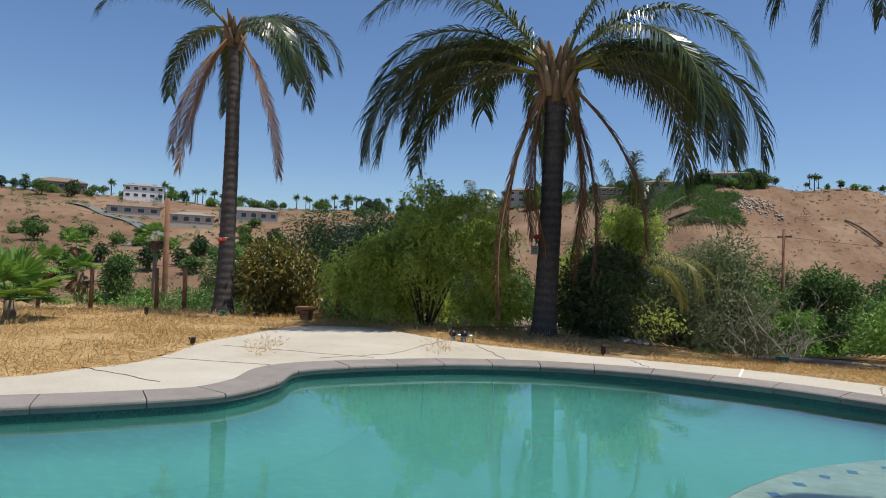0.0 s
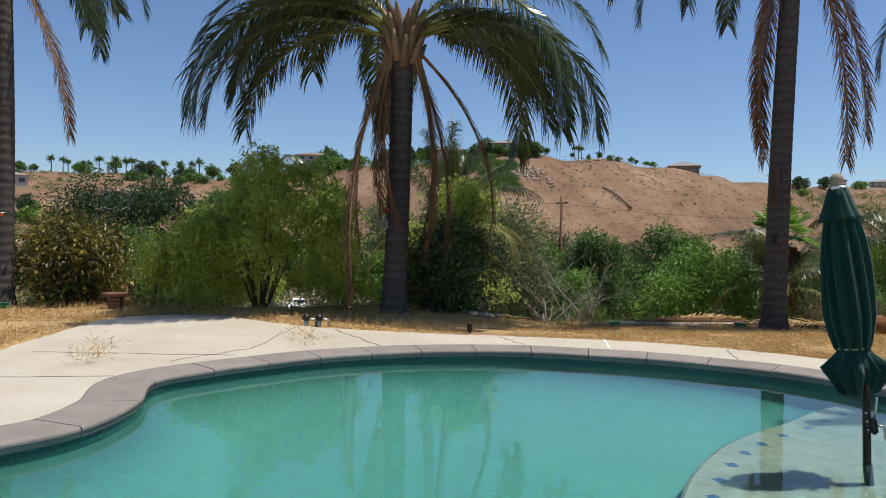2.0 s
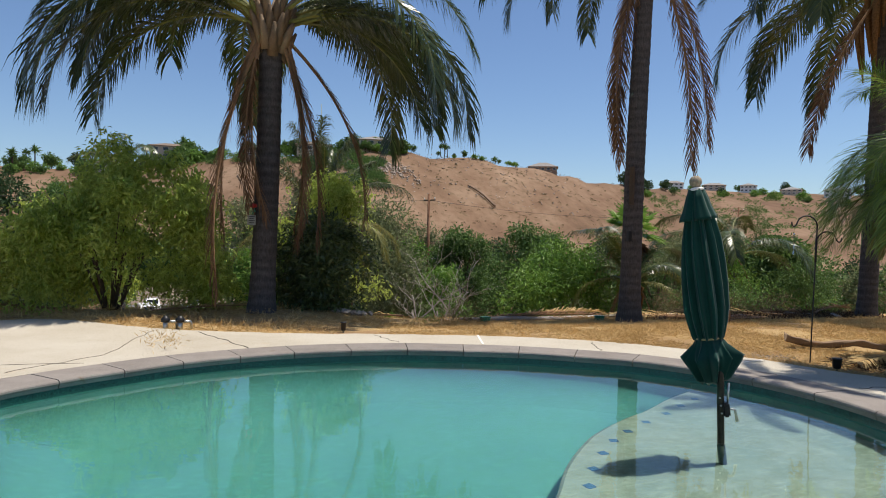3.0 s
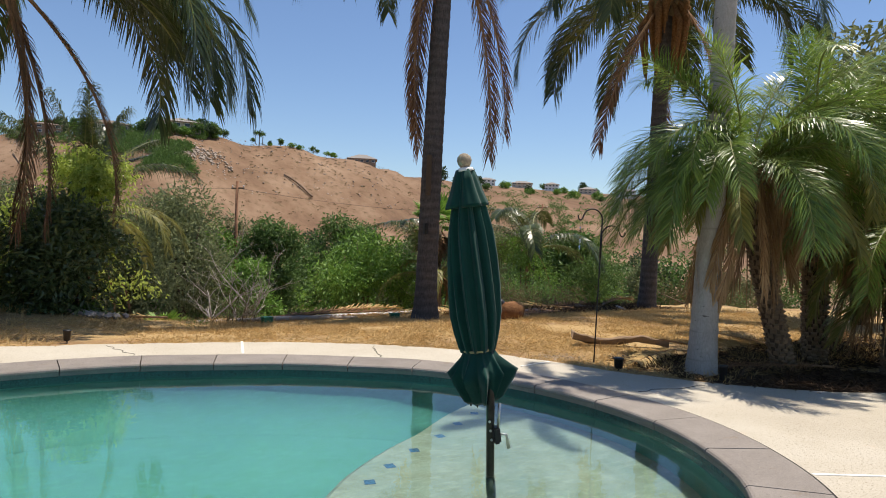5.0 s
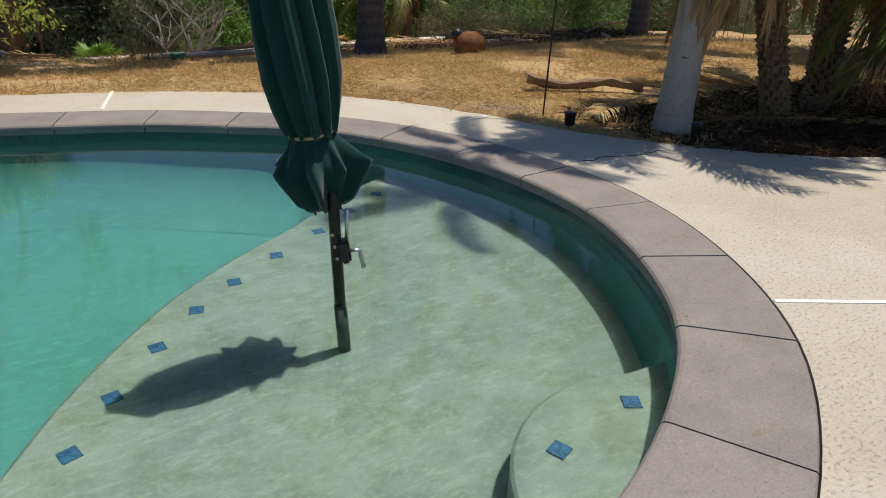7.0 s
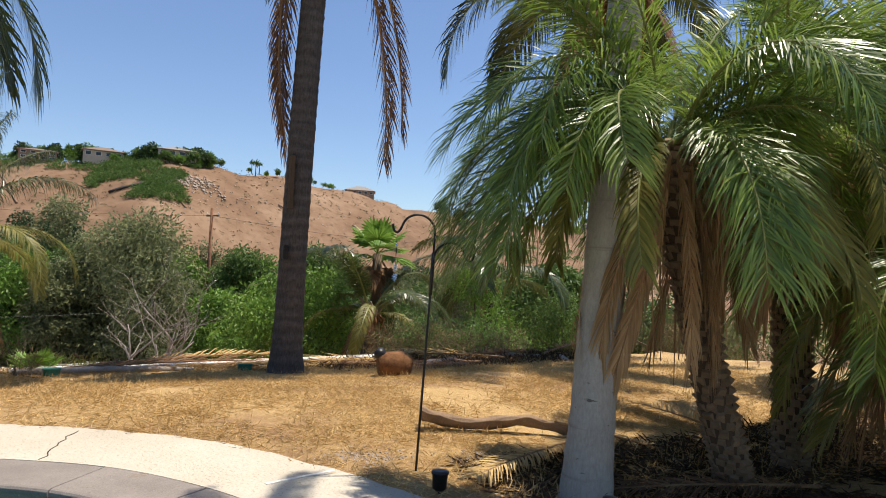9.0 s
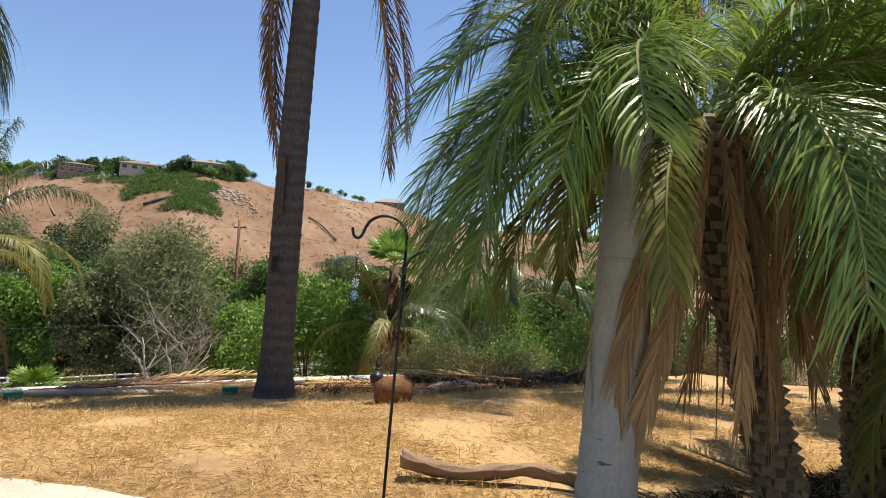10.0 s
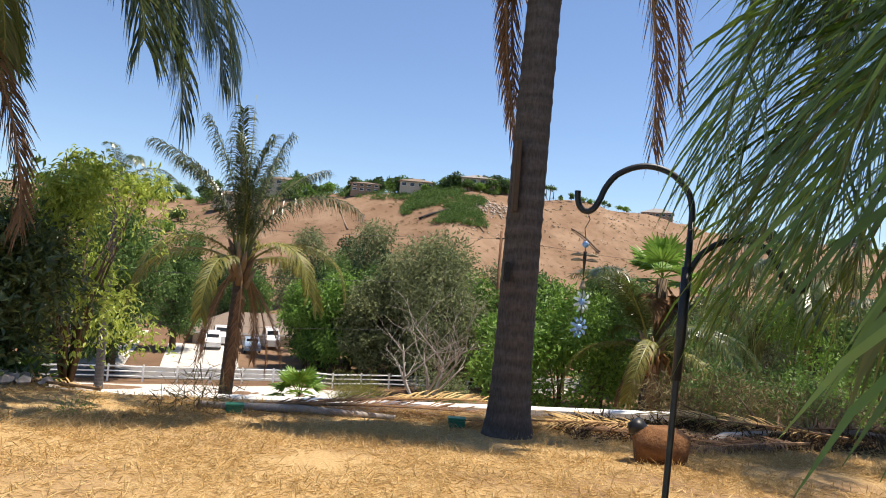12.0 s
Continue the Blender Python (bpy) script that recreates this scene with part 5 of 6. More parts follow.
def house(x, y, w, d, h, turn, wall, roof, label, storeys=1, roof_h=1.4, z=None, cols=4, garage=False, sink=0.0, chimney=False, group=""):
    ob = empty("house", pose(x, y, ground_z(x, y) if z is None else z, 0, 0, turn), label, "house", group)
    part("wall", box(w, d, h + 1.5, (0, 0, h / 2 - 0.75)), wall, ob)
    part("roof", gable(bmesh.new(), w, d, roof_h, h), roof, ob)
    part("fascia", box(w + 0.84, d + 0.84, 0.18, (0, 0, h - 0.1)), M_WHITE if y < 150 else M_STUCCO_B, ob)
    for s in range(storeys):
        zz = (s + 0.55) * h / storeys
        for c in range(cols):
            if garage and c in (1, 2):
                continue
            xx = -w / 2 + w * (c + 0.5) / cols
            win = part("window", box(w / cols * 0.5, 0.12, h / storeys * 0.42, (xx, -d / 2 - 0.02, zz)), M_GLASS, ob)
            part("frame", box(w / cols * 0.5 + 0.16, 0.08, h / storeys * 0.42 + 0.16, (xx, -d / 2 + 0.0, zz)), M_WHITE, win)
    if garage:
        dr = part("garage_door", box(4.8, 0.1, 2.1, (0.2, -d / 2 - 0.03, 1.05)), M_WHITE, ob)
        for k in range(4):
            part("panel", box(4.6, 0.06, 0.46, (0.2, -d / 2 - 0.07, 0.28 + k * 0.51)), M_STUCCO, dr)
    if chimney:
        part("chimney", box(0.9, 0.7, roof_h + 1.2, (w * 0.28, d * 0.1, h + roof_h * 0.6)), M_STUCCO_B, ob)
    return ob


TURN = math.degrees(math.atan2(ALONG.y, ALONG.x))
house(-7.6, 93, 14, 8, 2.6, TURN, M_STUCCO, M_ROOF, "single-storey tan house with garage and brown shingle roof", 1, 2.2, -10.3, 4, True)
house(-26, 84, 13, 8, 2.7, TURN, M_STUCCO_B, M_ROOF, "low brown house behind street trees", 1, 1.8, None, 4)
house(9.5, 92, 10, 8, 2.7, TURN, M_STUCCO, M_ROOF, "low tan house behind trees", 1, 1.8, None, 3)
house(-179, 239, 15, 10, 5.2, 36, M_WHITE, M_ROOF_G, "white two-storey house on the ridge", 2, 1.2, None, 5)
house(-209, 228, 18, 10, 3.6, 42, M_STUCCO_B, M_ROOF, "brown house on the ridge", 1, 2.0, None, 5)
house(-120, 218, 20, 10, 3.4, 29, M_STUCCO, M_ROOF_G, "long low house on the hillside", 1, 1.6, None, 6)
house(-125, 191, 13, 9, 3.0, 33, M_STUCCO, M_ROOF_G, "low grey house on the hillside", 1, 1.2, None, 4)
house(-150, 196, 16, 9, 3.0, 36, M_STUCCO, M_ROOF, "low tan house on the hillside", 1, 1.2, None, 4)
house(-70.5, 192, 11, 8, 5.0, 20, M_STUCCO, M_ROOF, "two-storey tan house on the hill", 2, 0.9, None, 5)
house(34.7, 184, 9, 8, 1.9, -8, M_STUCCO, M_ROOF_G, "low house among trees on the ridge", 1, 1.4, None, 4)
house(98.9, 212, 9.5, 7, 1.7, -26, M_STUCCO_B, M_ROOF_G, "lone brown house on the bare ridge", 1, 1.7, None, 5, False, True)
house(4.6, 196, 8, 7, 2.4, -2, M_STUCCO_B, M_ROOF, "dark two-storey house on the ridge", 2, 0.8, None, 4)
house(18.5, 190, 9, 7, 2.0, -4, M_STUCCO, M_ROOF, "tan house among trees on the ridge", 1, 1.2, None, 4)
house(-38, 232, 13, 8, 3.4, 8, M_STUCCO, M_ROOF, "tan house on the far ridge", 1, 1.3, None, 4)
house(-22, 228, 12, 8, 4.4, 4, M_STUCCO, M_ROOF, "tan house on the far ridge", 2, 1.2, None, 4)
for i, (az, r) in enumerate(((33, 395), (35.5, 398), (38.5, 402), (41, 400), (44, 404), (47, 407))):
    x, y = 1 + r * math.sin(radians(az)), r * math.cos(radians(az))
    house(x, y, 8 + i % 3 * 2, 7, 2.6 + (i % 2) * 1.0, -az, (M_STUCCO, M_WHITE)[i % 2], M_ROOF_G, "distant house on the far ridge", 2, 1.4, None, 4, group="houses on the far ridge")
wall_v = box(24, 0.4, 1.7, (0, 0, 0.5))
rw = part("retaining_wall", wall_v, M_WHITE)
rw.matrix_basis = pose(-66.2, 186.5, ground_z(-66.2, 186.5) + 0.2, 0, 0, 20)
tagged(rw, "long white retaining wall below a hill house", "wall")
barn = house(-61.5, 77.5, 13, 5, 2.2, 36, M_WHITE, M_ROOF_G, "long white stable building in the valley", 1, 0.7, None, 5)
shed = house(-21.4, 32.6, 1.3, 1.2, 1.7, 30, M_POST, M_ROOF_G, "small red shed with a white roof", 1, 0.3, None, 1)


def road_on_hill():
    def fn(s, o):
        t = s
        p = Vector((-118 - 62 * t + 16 * math.sin(t * 5.2), 150 + 62 * t))
        q = Vector((-118 - 62 * (t + .01) + 16 * math.sin((t + .01) * 5.2), 150 + 62 * (t + .01)))
        d = (q - p).normalized()
        return p + Vector((-d.y, d.x)) * o
    draped("hill_road", 0, 0.75, -2.2, 2.2, 0.4, M_ASPHALT, "pale road winding up the hillside", "road", 50, 4, fn)


road_on_hill()


def car(x, y, turn, length, height, mat, label, van=False):
    """A parked car: body with cabin, glass, wheels and lamps."""
    z = ground_z(x, y) + 0.06
    ob = empty("parked_car", pose(x, y, z, 0, 0, turn), label, "car")
    l, h = length / 2, height
    if van:
        prof = [(-l, 0.35), (-l, h * 0.9), (-l + 0.15, h), (l - 1.5, h), (l - 0.75, h * 0.6), (l, h * 0.5), (l, 0.35)]
    else:
        prof = [(-l, 0.35), (-l, h * 0.62), (-l + 0.8, h * 0.68), (-l + 1.4, h), (l - 2.0, h), (l - 1.2, h * 0.66), (l - 0.1, h * 0.55), (l, 0.35)]
    bm = bmesh.new()
    rows = []
    for yy, inset in ((-0.86, 0.06), (-0.8, 0), (0.8, 0), (0.86, 0.06)):
        rows.append([bm.verts.new((px, yy * (0.9 if pz > h * 0.75 else 1), pz - (inset if pz > h * 0.5 else -inset))) for px, pz in prof])
    for a, b in zip(rows, rows[1:]):
        for k in range(len(prof)):
            bm.faces.new((a[k], a[(k + 1) % len(prof)], b[(k + 1) % len(prof)], b[k]))
    bm.faces.new(rows[0][::-1])
    bm.faces.new(rows[-1])
    bmesh.ops.recalc_face_normals(bm, faces=bm.faces)
    part("body", bm, mat, ob)
    part("windscreen", box(0.06, 1.25, h * 0.3, (l - (1.08 if van else 1.55), 0, h * 0.82)), M_GLASS, ob).matrix_basis = Matrix.Translation((0.06, 0, -0.04))
    for sy in (-0.83, 0.83):
        part("side_window", box(l * 0.9, 0.04, h * 0.22, (-0.2, sy * 0.97, h * 0.82)), M_GLASS, ob)
        part("headlight", box(0.06, 0.3, 0.14, (l + 0.01, sy * 0.7, h * 0.46)), M_CHROME, ob)
        for sx in (-l + 0.8, l - 0.8):
            wheel = part("wheel", lathe([(0.02, -0.1), (0.3, -0.1), (0.33, -0.05), (0.33, 0.05), (0.3, 0.1), (0.02, 0.1)], 14), M_TYRE, ob)
            wheel.matrix_basis = pose(sx, sy * 0.95, 0.33, 90, 0, 0)
            rim_p = part("rim", lathe([(0.02, -0.115), (0.18, -0.112), (0.2, -0.1), (0.2, 0.1), (0.18, 0.112), (0.02, 0.115)], 12), M_CHROME, wheel)
    return ob


car(-10.4, 83.5, TURN - 90, 4.8, 1.75, M_CAR_W, "white pickup parked on a driveway", True)
car(-6.0, 83.0, TURN - 90, 4.7, 1.6, M_CAR_B, "pale blue pickup parked on a driveway")
car(-10.6, 89.0, TURN - 90, 5.2, 2.2, M_CAR_W, "white van parked at a garage", True)
car(-4.6, 88.4, TURN - 90, 5.2, 2.2, M_CAR_W, "white van parked at a garage", True)
car(-18.9, 72.0, TURN + 180, 4.7, 1.4, M_CAR_S, "silver saloon parked under a tree")


def utility_pole(x, y, ztop, r, label, arms=True):
    g = ground_z(x, y)
    ob = empty("utility_pole", pose(x, y, g, 0, 0, TURN + 8), label, "utility pole")
    h = ztop - g
    part("pole", tube([(0, 0, -0.3), (0.05, 0, h * 0.5), (0, 0, h)], [r * 1.15, r, r * 0.8], 10), M_POST, ob)
    if arms:
        part("crossarm", box(0.14, 2.0, 0.14, (0.1, 0, h - 0.7)), M_WOOD, ob)
        part("crossarm", box(2.0, 0.12, 0.14, (0.9, 0.1, h * 0.66)), M_WOOD, ob)
        part("transformer", lathe([(0.02, -0.45), (0.26, -0.45), (0.28, -0.4), (0.28, 0.35), (0.2, 0.45), (0.05, 0.48)], 14), M_CHROME, ob, "grey steel transformer can").matrix_basis = Matrix.Translation((0.55, -0.2, h * 0.53))
        for k in (-0.9, 0.9):
            part("insulator", lathe([(0.02, 0), (0.06, 0.02), (0.05, 0.1), (0.07, 0.14), (0.02, 0.2)], 8), M_WHITE, ob).matrix_basis = Matrix.Translation((0.1, k, h - 0.62))
    return ob


utility_pole(18.7, 68.4, 5.9, 0.17, "brown wooden utility pole with a transformer")
utility_pole(-18.4, 27.4, 3.9, 0.13, "reddish wooden utility pole", False)
utility_pole(85, 100, 8, 0.17, "distant wooden utility pole")


def wire(a, b, sag, r=0.018):
    a, b = Vector(a), Vector(b)
    pts = [a.lerp(b, i / 16) - Vector((0, 0, sag * 4 * (i / 16) * (1 - i / 16))) for i in range(17)]
    ob = part("power_line", tube(pts, r, 4), M_BLACK)
    return tagged(ob, "thin sagging overhead power line", "cable", "power lines over the valley")


wire((18.7, 68.4, 5.2), (-45, 52, 5.0), 1.4)
wire((18.7, 68.4, 0.9), (-45, 52, 0.6), 1.0, 0.028)
wire((18.7, 68.4, 5.2), (85, 100, 7.4), 1.6)
wire((18.7, 68.4, 0.9), (85, 100, 4.0), 1.2, 0.028)
wire((18.7, 68.4, -3.6), (-45, 52, -3.6), 0.8)

# ---- far hill vegetation and rocks ----
rngf = np.random.default_rng(314)


def far_points(n, az0, az1, k0, k1):
    out = []
    for _ in range(n):
        az = rngf.uniform(az0, az1)
        el, rr, r0 = ridge_at(az)
        r = r0 + (rr - r0) * rngf.uniform(k0, k1)
        x, y = 1 + r * math.sin(radians(az)), r * math.cos(radians(az))
        out.append((x, y, ground_z(x, y)))
    return out


def scrub(name, pts, size, per, leaf, mat, label):
    """Many low bushes as one mass of leaves."""
    cs, ds = [], []
    for x, y, z in pts:
        s = size * rngf.uniform(0.5, 1.4)
        d = rngf.normal(size=(per, 3))
        d /= np.linalg.norm(d, axis=1, keepdims=True)
        d[:, 2] = np.abs(d[:, 2])
        cs.append(np.array([x, y, z]) + d * s * rngf.uniform(0.4, 1, (per, 1)) * np.array([1, 1, 0.75]))
        ds.append(d)
    c, d = np.concatenate(cs), np.concatenate(ds)
    v, f = leaves(c, leaf, leaf * 0.5, rngf, 0.0, d, 0.6)
    ob = new(name, mesh_from(name, v, f, mat))
    return tagged(ob, label, "vegetation", kind="stuff")


patch = [p for p in far_points(1300, 4.5, 12.2, 0.6, 0.98) if noise.noise((p[0] * 0.06, p[1] * 0.06, 4)) + 0.35 * noise.noise((p[0] * 0.2, p[1] * 0.2, 4)) > -0.12 + 0.02 * abs(math.degrees(math.atan2(p[0] - 1, p[1])) - 8.5) ** 1.5] + far_points(260, -8, 4.5, 0.85, 1.0)
scrub("hill_scrub", patch, 1.2, 34, 0.5, M_F_TREE, "dense green scrub on the upper hillside")
scrub("dry_hill_scrub", far_points(900, -4, 32, 0.05, 0.97), 0.5, 14, 0.3, M_F_DRY, "scattered dry brown shrubs on the hillside")
scrub("left_hill_scrub", far_points(1000, -48, -8, 0.05, 0.97), 1.1, 26, 0.55, M_F_TREE, "scattered green shrubs on the hillside")
scrub("right_hill_scrub", far_points(520, 31, 60, 0.1, 0.8), 2.0, 30, 0.8, M_F_TREE, "green bushes in the far valley")
scrub("valley_scrub", [(x, y, ground_z(x, y)) for x, y in zip(rngf.uniform(18, 75, 240), rngf.uniform(40, 105, 240)) if y > 40], 1.3, 40, 0.4, M_F_TREE, "green bushes over the valley floor")
scrub("valley_scrub_left", [(x, y, ground_z(x, y)) for x, y in zip(rngf.uniform(-60, -16, 150), rngf.uniform(24, 56, 150))], 0.9, 34, 0.32, M_F_OLIVE, "grey-green bushes below the yard")


def far_tree_mesh(seed, h, w, mat, n=520, leaf=0.7):
    rng = np.random.default_rng(seed)
    p, d = crown_points(rng, n, clumps(rng, 9 if n < 900 else 20, w, h * 0.88, h * 0.12, w * 0.22), 0.4)
    v, f = leaves(p, leaf, leaf * 0.57, rng, 0.1, d * 0.8, 0.7)
    return mesh_from("crown", v, f, mat)


FAR = [far_tree_mesh(i, h, w, mat) for i, (h, w, mat) in enumerate(((4, 5, M_F_TREE), (5, 4, M_F_PINE), (3, 5, M_F_BRIGHT), (3, 4, M_F_TREE)))]
far_trunk = bpy.data.meshes.new("trunk")
_b = tube([(0, 0, -0.5), (0, 0, 2.5)], [0.2, 0.1], 6)
_b.to_mesh(far_trunk)
_b.free()
far_trunk.materials.append(M_TREE_BARK)
FP_TRUNK = bpy.data.meshes.new("trunk")
_b = tube([(0, 0, -0.5), (0.1, 0, 5.0)], [0.22, 0.16], 6)
_b.to_mesh(FP_TRUNK)
_b.free()
FP_TRUNK.materials.append(M_TREE_BARK)
_r = np.random.default_rng(8)
_d = _r.normal(size=(70, 3))
_d[:, 2] = _d[:, 2] * 0.6 + 0.25
_d /= np.linalg.norm(_d, axis=1, keepdims=True)
_v, _f = leaves(np.tile([0.1, 0, 5.0], (70, 1)), 1.9, 0.35, _r, 0.15, _d * 2, 0.2)
FP_CROWN = mesh_from("crown", _v, _f, M_F_TREE)


def ridge_tree(x, y, z, k, s):
    pm = k >= 4
    ob = empty("palm_on_ridge" if pm else "tree_on_ridge", pose(x, y, z - 0.2, 0, 0, rngf.uniform(0, 360)) @ Matrix.Scale(s, 4), "distant fan palm on the ridge" if pm else "distant green tree on the ridge", "palm tree" if pm else "tree", "trees on the ridge")
    part("trunk", FP_TRUNK if pm else far_trunk, parent=ob)
    part("crown", FP_CROWN if pm else FAR[k], parent=ob)


for x, y, z in far_points(70, -50, -4, 0.82, 1.0):
    ridge_tree(x, y, z, int(rngf.integers(0, 4)), rngf.uniform(0.7, 1.5))
for x, y, z in far_points(34, -46, -4, 0.9, 1.0):
    ridge_tree(x, y, z, 4, rngf.uniform(0.8, 1.3))
for az0 in (-3, 0.5, 2, 4.5, 7, 9.5, 11, 13):
    for x, y, z in far_points(11, az0 - 1.2, az0 + 1.2, 0.94, 1.0):
        ridge_tree(x, y, z, int(rngf.integers(0, 4)), rngf.uniform(0.4, 0.95))
for az0 in (1.5, 2.2, 8.0, 13.0, 16.0):
    for x, y, z in far_points(3, az0 - 0.8, az0 + 0.8, 0.95, 1.0):
        ridge_tree(x, y, z, 4, rngf.uniform(0.35, 0.7))
VALLEY = [far_tree_mesh(20 + i, h, w, mat, 1500, 0.55) for i, (h, w, mat) in enumerate(((9, 8, M_F_TREE), (11, 8, M_F_OLIVE), (7, 8, M_F_BRIGHT), (10, 9, M_F_TREE), (12, 7, M_F_PINE)))]


def valley_tree(x, y, k, s):
    ob = empty("valley_tree", pose(x, y, ground_z(x, y) - 0.2, 0, 0, rngf.uniform(0, 360)) @ Matrix.Scale(s, 4), ("dense green tree in the valley", "grey-green eucalyptus in the valley", "bright green tree in the valley", "broad green tree in the valley", "dark conifer in the valley")[k], "tree", "trees in the valley")
    part("trunk", far_trunk, parent=ob)
    part("crown", VALLEY[k], parent=ob)


for x, y in zip(rngf.uniform(10, 75, 70), rngf.uniform(70, 112, 70)):
    valley_tree(x, y, int(rngf.integers(0, 5)), rngf.uniform(0.6, 1.0))
for x, y in zip(rngf.uniform(-40, 10, 36), rngf.uniform(98, 116, 36)):
    valley_tree(x, y, int(rngf.integers(0, 5)), rngf.uniform(0.6, 1.0))
for x, y in zip(rngf.uniform(30, 80, 34), rngf.uniform(40, 70, 34)):
    valley_tree(x, y, int(rngf.integers(0, 5)), rngf.uniform(0.45, 0.85))
for x, y in ((-24, 90), (0.5, 86), (3, 78), (5, 74), (-33, 76), (-40, 84), (-30, 92), (14, 66), (10.5, 69), (-50, 80), (-58, 95)):
    valley_tree(x, y, int(rngf.integers(0, 5)), rngf.uniform(0.55, 0.9))
for x, y, z in far_points(12, 15, 23, 0.97, 1.0):
    ridge_tree(x, y, z, int(rngf.integers(0, 4)), rngf.uniform(0.3, 0.5))
for x, y, z in far_points(40, 31, 60, 0.7, 1.0):
    ridge_tree(x, y, z, int(rngf.integers(0, 4)), rngf.uniform(0.8, 1.5))
for x, y, z in far_points(70, -46, -10, 0.03, 0.6):
    ridge_tree(x, y, z, int(rngf.integers(0, 4)), rngf.uniform(0.6, 1.2))


def rocks(name, pts, size, label):
    v, f = [], []
    for x, y, z in pts:
        s = size * rngf.uniform(0.4, 1.5)
        b = len(v)
        for q in ((1, 0, 0), (-1, 0, 0), (0, 1, 0), (0, -1, 0), (0, 0, 1), (0, 0, -1), (.7, .7, .5), (-.7, -.6, .5)):
            v.append((x + q[0] * s * rngf.uniform(.7, 1.2), y + q[1] * s * rngf.uniform(.7, 1.2), z + q[2] * s * 0.7))
        f += [(b + i, b + j, b + k) for i, j, k in ((6, 0, 2), (6, 2, 4), (6, 4, 0), (7, 1, 3), (7, 4, 1), (7, 3, 4), (2, 1, 4), (3, 0, 4), (0, 5, 2), (2, 5, 1), (1, 5, 3), (3, 5, 0))]
    ob = new(name, mesh_from(name, v, f, M_ROCK))
    return tagged(ob, label, "rocks", kind="stuff")


rock_pts = []
for _ in range(240):
    x, y = 34.5 + rngf.normal() * 3.2, 164 + rngf.normal() * 3.0
    rock_pts.append((x, y, ground_z(x, y)))
rocks("rock_outcrop", rock_pts, 0.36, "pale broken rocks spilling down the hillside")
rocks("scattered_rocks", far_points(420, 9, 28, 0.5, 0.99), 0.24, "pale rocks scattered over the bare hill")


def fallen(name, a, b, r, label, mat=M_GREYWOOD):
    p = [Vector((a[0] + (b[0] - a[0]) * t, a[1] + (b[1] - a[1]) * t, 0)) for t in np.linspace(0, 1, 9)]
    for q in p:
        q.z = ground_z(q.x, q.y) + r * 0.7
    ob = part(name, tube(p, [r * random.uniform(0.8, 1.1) for _ in p], 6, jitter=0.1), mat)
    return tagged(ob, label, "debris")


fallen("erosion_barrier", (17.5, 158.5), (25.5, 160), 0.35, "dark log barrier lying on the hillside", M_BLACK)
fallen("erosion_barrier", (56.5, 167), (61.5, 160), 0.3, "dark diagonal silt barrier on the hillside", M_WOOD)
fallen("erosion_barrier", (27, 165), (31, 148), 0.22, "dark diagonal silt barrier on the hillside", M_WOOD)
fallen("erosion_barrier", (-1.5, 180), (1.5, 160), 0.22, "dark diagonal silt barrier on the hillside", M_WOOD)

# ---- things in the yard ----
UMB_TOP, UMB_JOINT, UMB_FOOT = Vector((3.27, 4.82, 1.872)), Vector((3.490, 4.745, 0.42)), Vector((3.503, 4.700, SHELF_Z))
axis = (UMB_TOP - UMB_JOINT).normalized()
UMB_BASE = UMB_TOP - axis * ((UMB_TOP.z - SHELF_Z) / axis.z)
side_x = (Vector((0.90, -0.43, 0)) - axis * axis.dot(Vector((0.90, -0.43, 0)))).normalized()
umb_m = Matrix.Translation(UMB_BASE) @ Matrix((side_x, axis.cross(side_x), axis)).transposed().to_4x4()
L = (UMB_TOP - UMB_BASE).length
umb = empty("patio_umbrella", umb_m, "closed dark green canvas umbrella tied with cord, standing in the pool", "umbrella")
to_local = umb_m.inverted()
foot_l, joint_l = to_local @ UMB_FOOT, to_local @ UMB_JOINT
part("pole", tube([foot_l, joint_l, (0, 0, L - 0.06)], 0.027, 16), M_BRONZE, umb)
part("lower_sleeve", tube([foot_l, foot_l.lerp(joint_l, 0.44)], 0.031, 16), M_SLEEVE, umb, "stained lower pole sleeve under water")
hang_l = to_local.to_3x3() @ Vector((-0.01, 0.07, 0.0)) / 1.215


def hung(bm):
    """The gathered cloth hangs a little beside the pole towards its hem."""
    for v in bm.verts:
        v.co += hang_l * max(0.0, L - v.co.z)
    return bm


part("finial", lathe([(0.004, -0.05), (0.028, -0.045), (0.042, -0.02), (0.047, 0.0), (0.042, 0.022), (0.026, 0.04), (0.004, 0.047)], 20), M_BALL, umb, "round weathered finial").matrix_basis = Matrix.Translation((0, 0, L))
part("cap", lathe([(0.03, -0.02), (0.055, -0.015), (0.05, 0.0), (0.02, 0.012)], 20), M_WHITE, umb).matrix_basis = Matrix.Translation((0, 0, L - 0.05))


def pleats(depth, n, ph=0.0):
    def f(a, z, r):
        return r * (1 + depth * math.sin(n * a + ph + 3 * z) + 0.35 * depth * math.sin(2.3 * n * a + 7 * z + 1.3) + 0.05 * math.sin(3 * a + 4 * z))
    return f


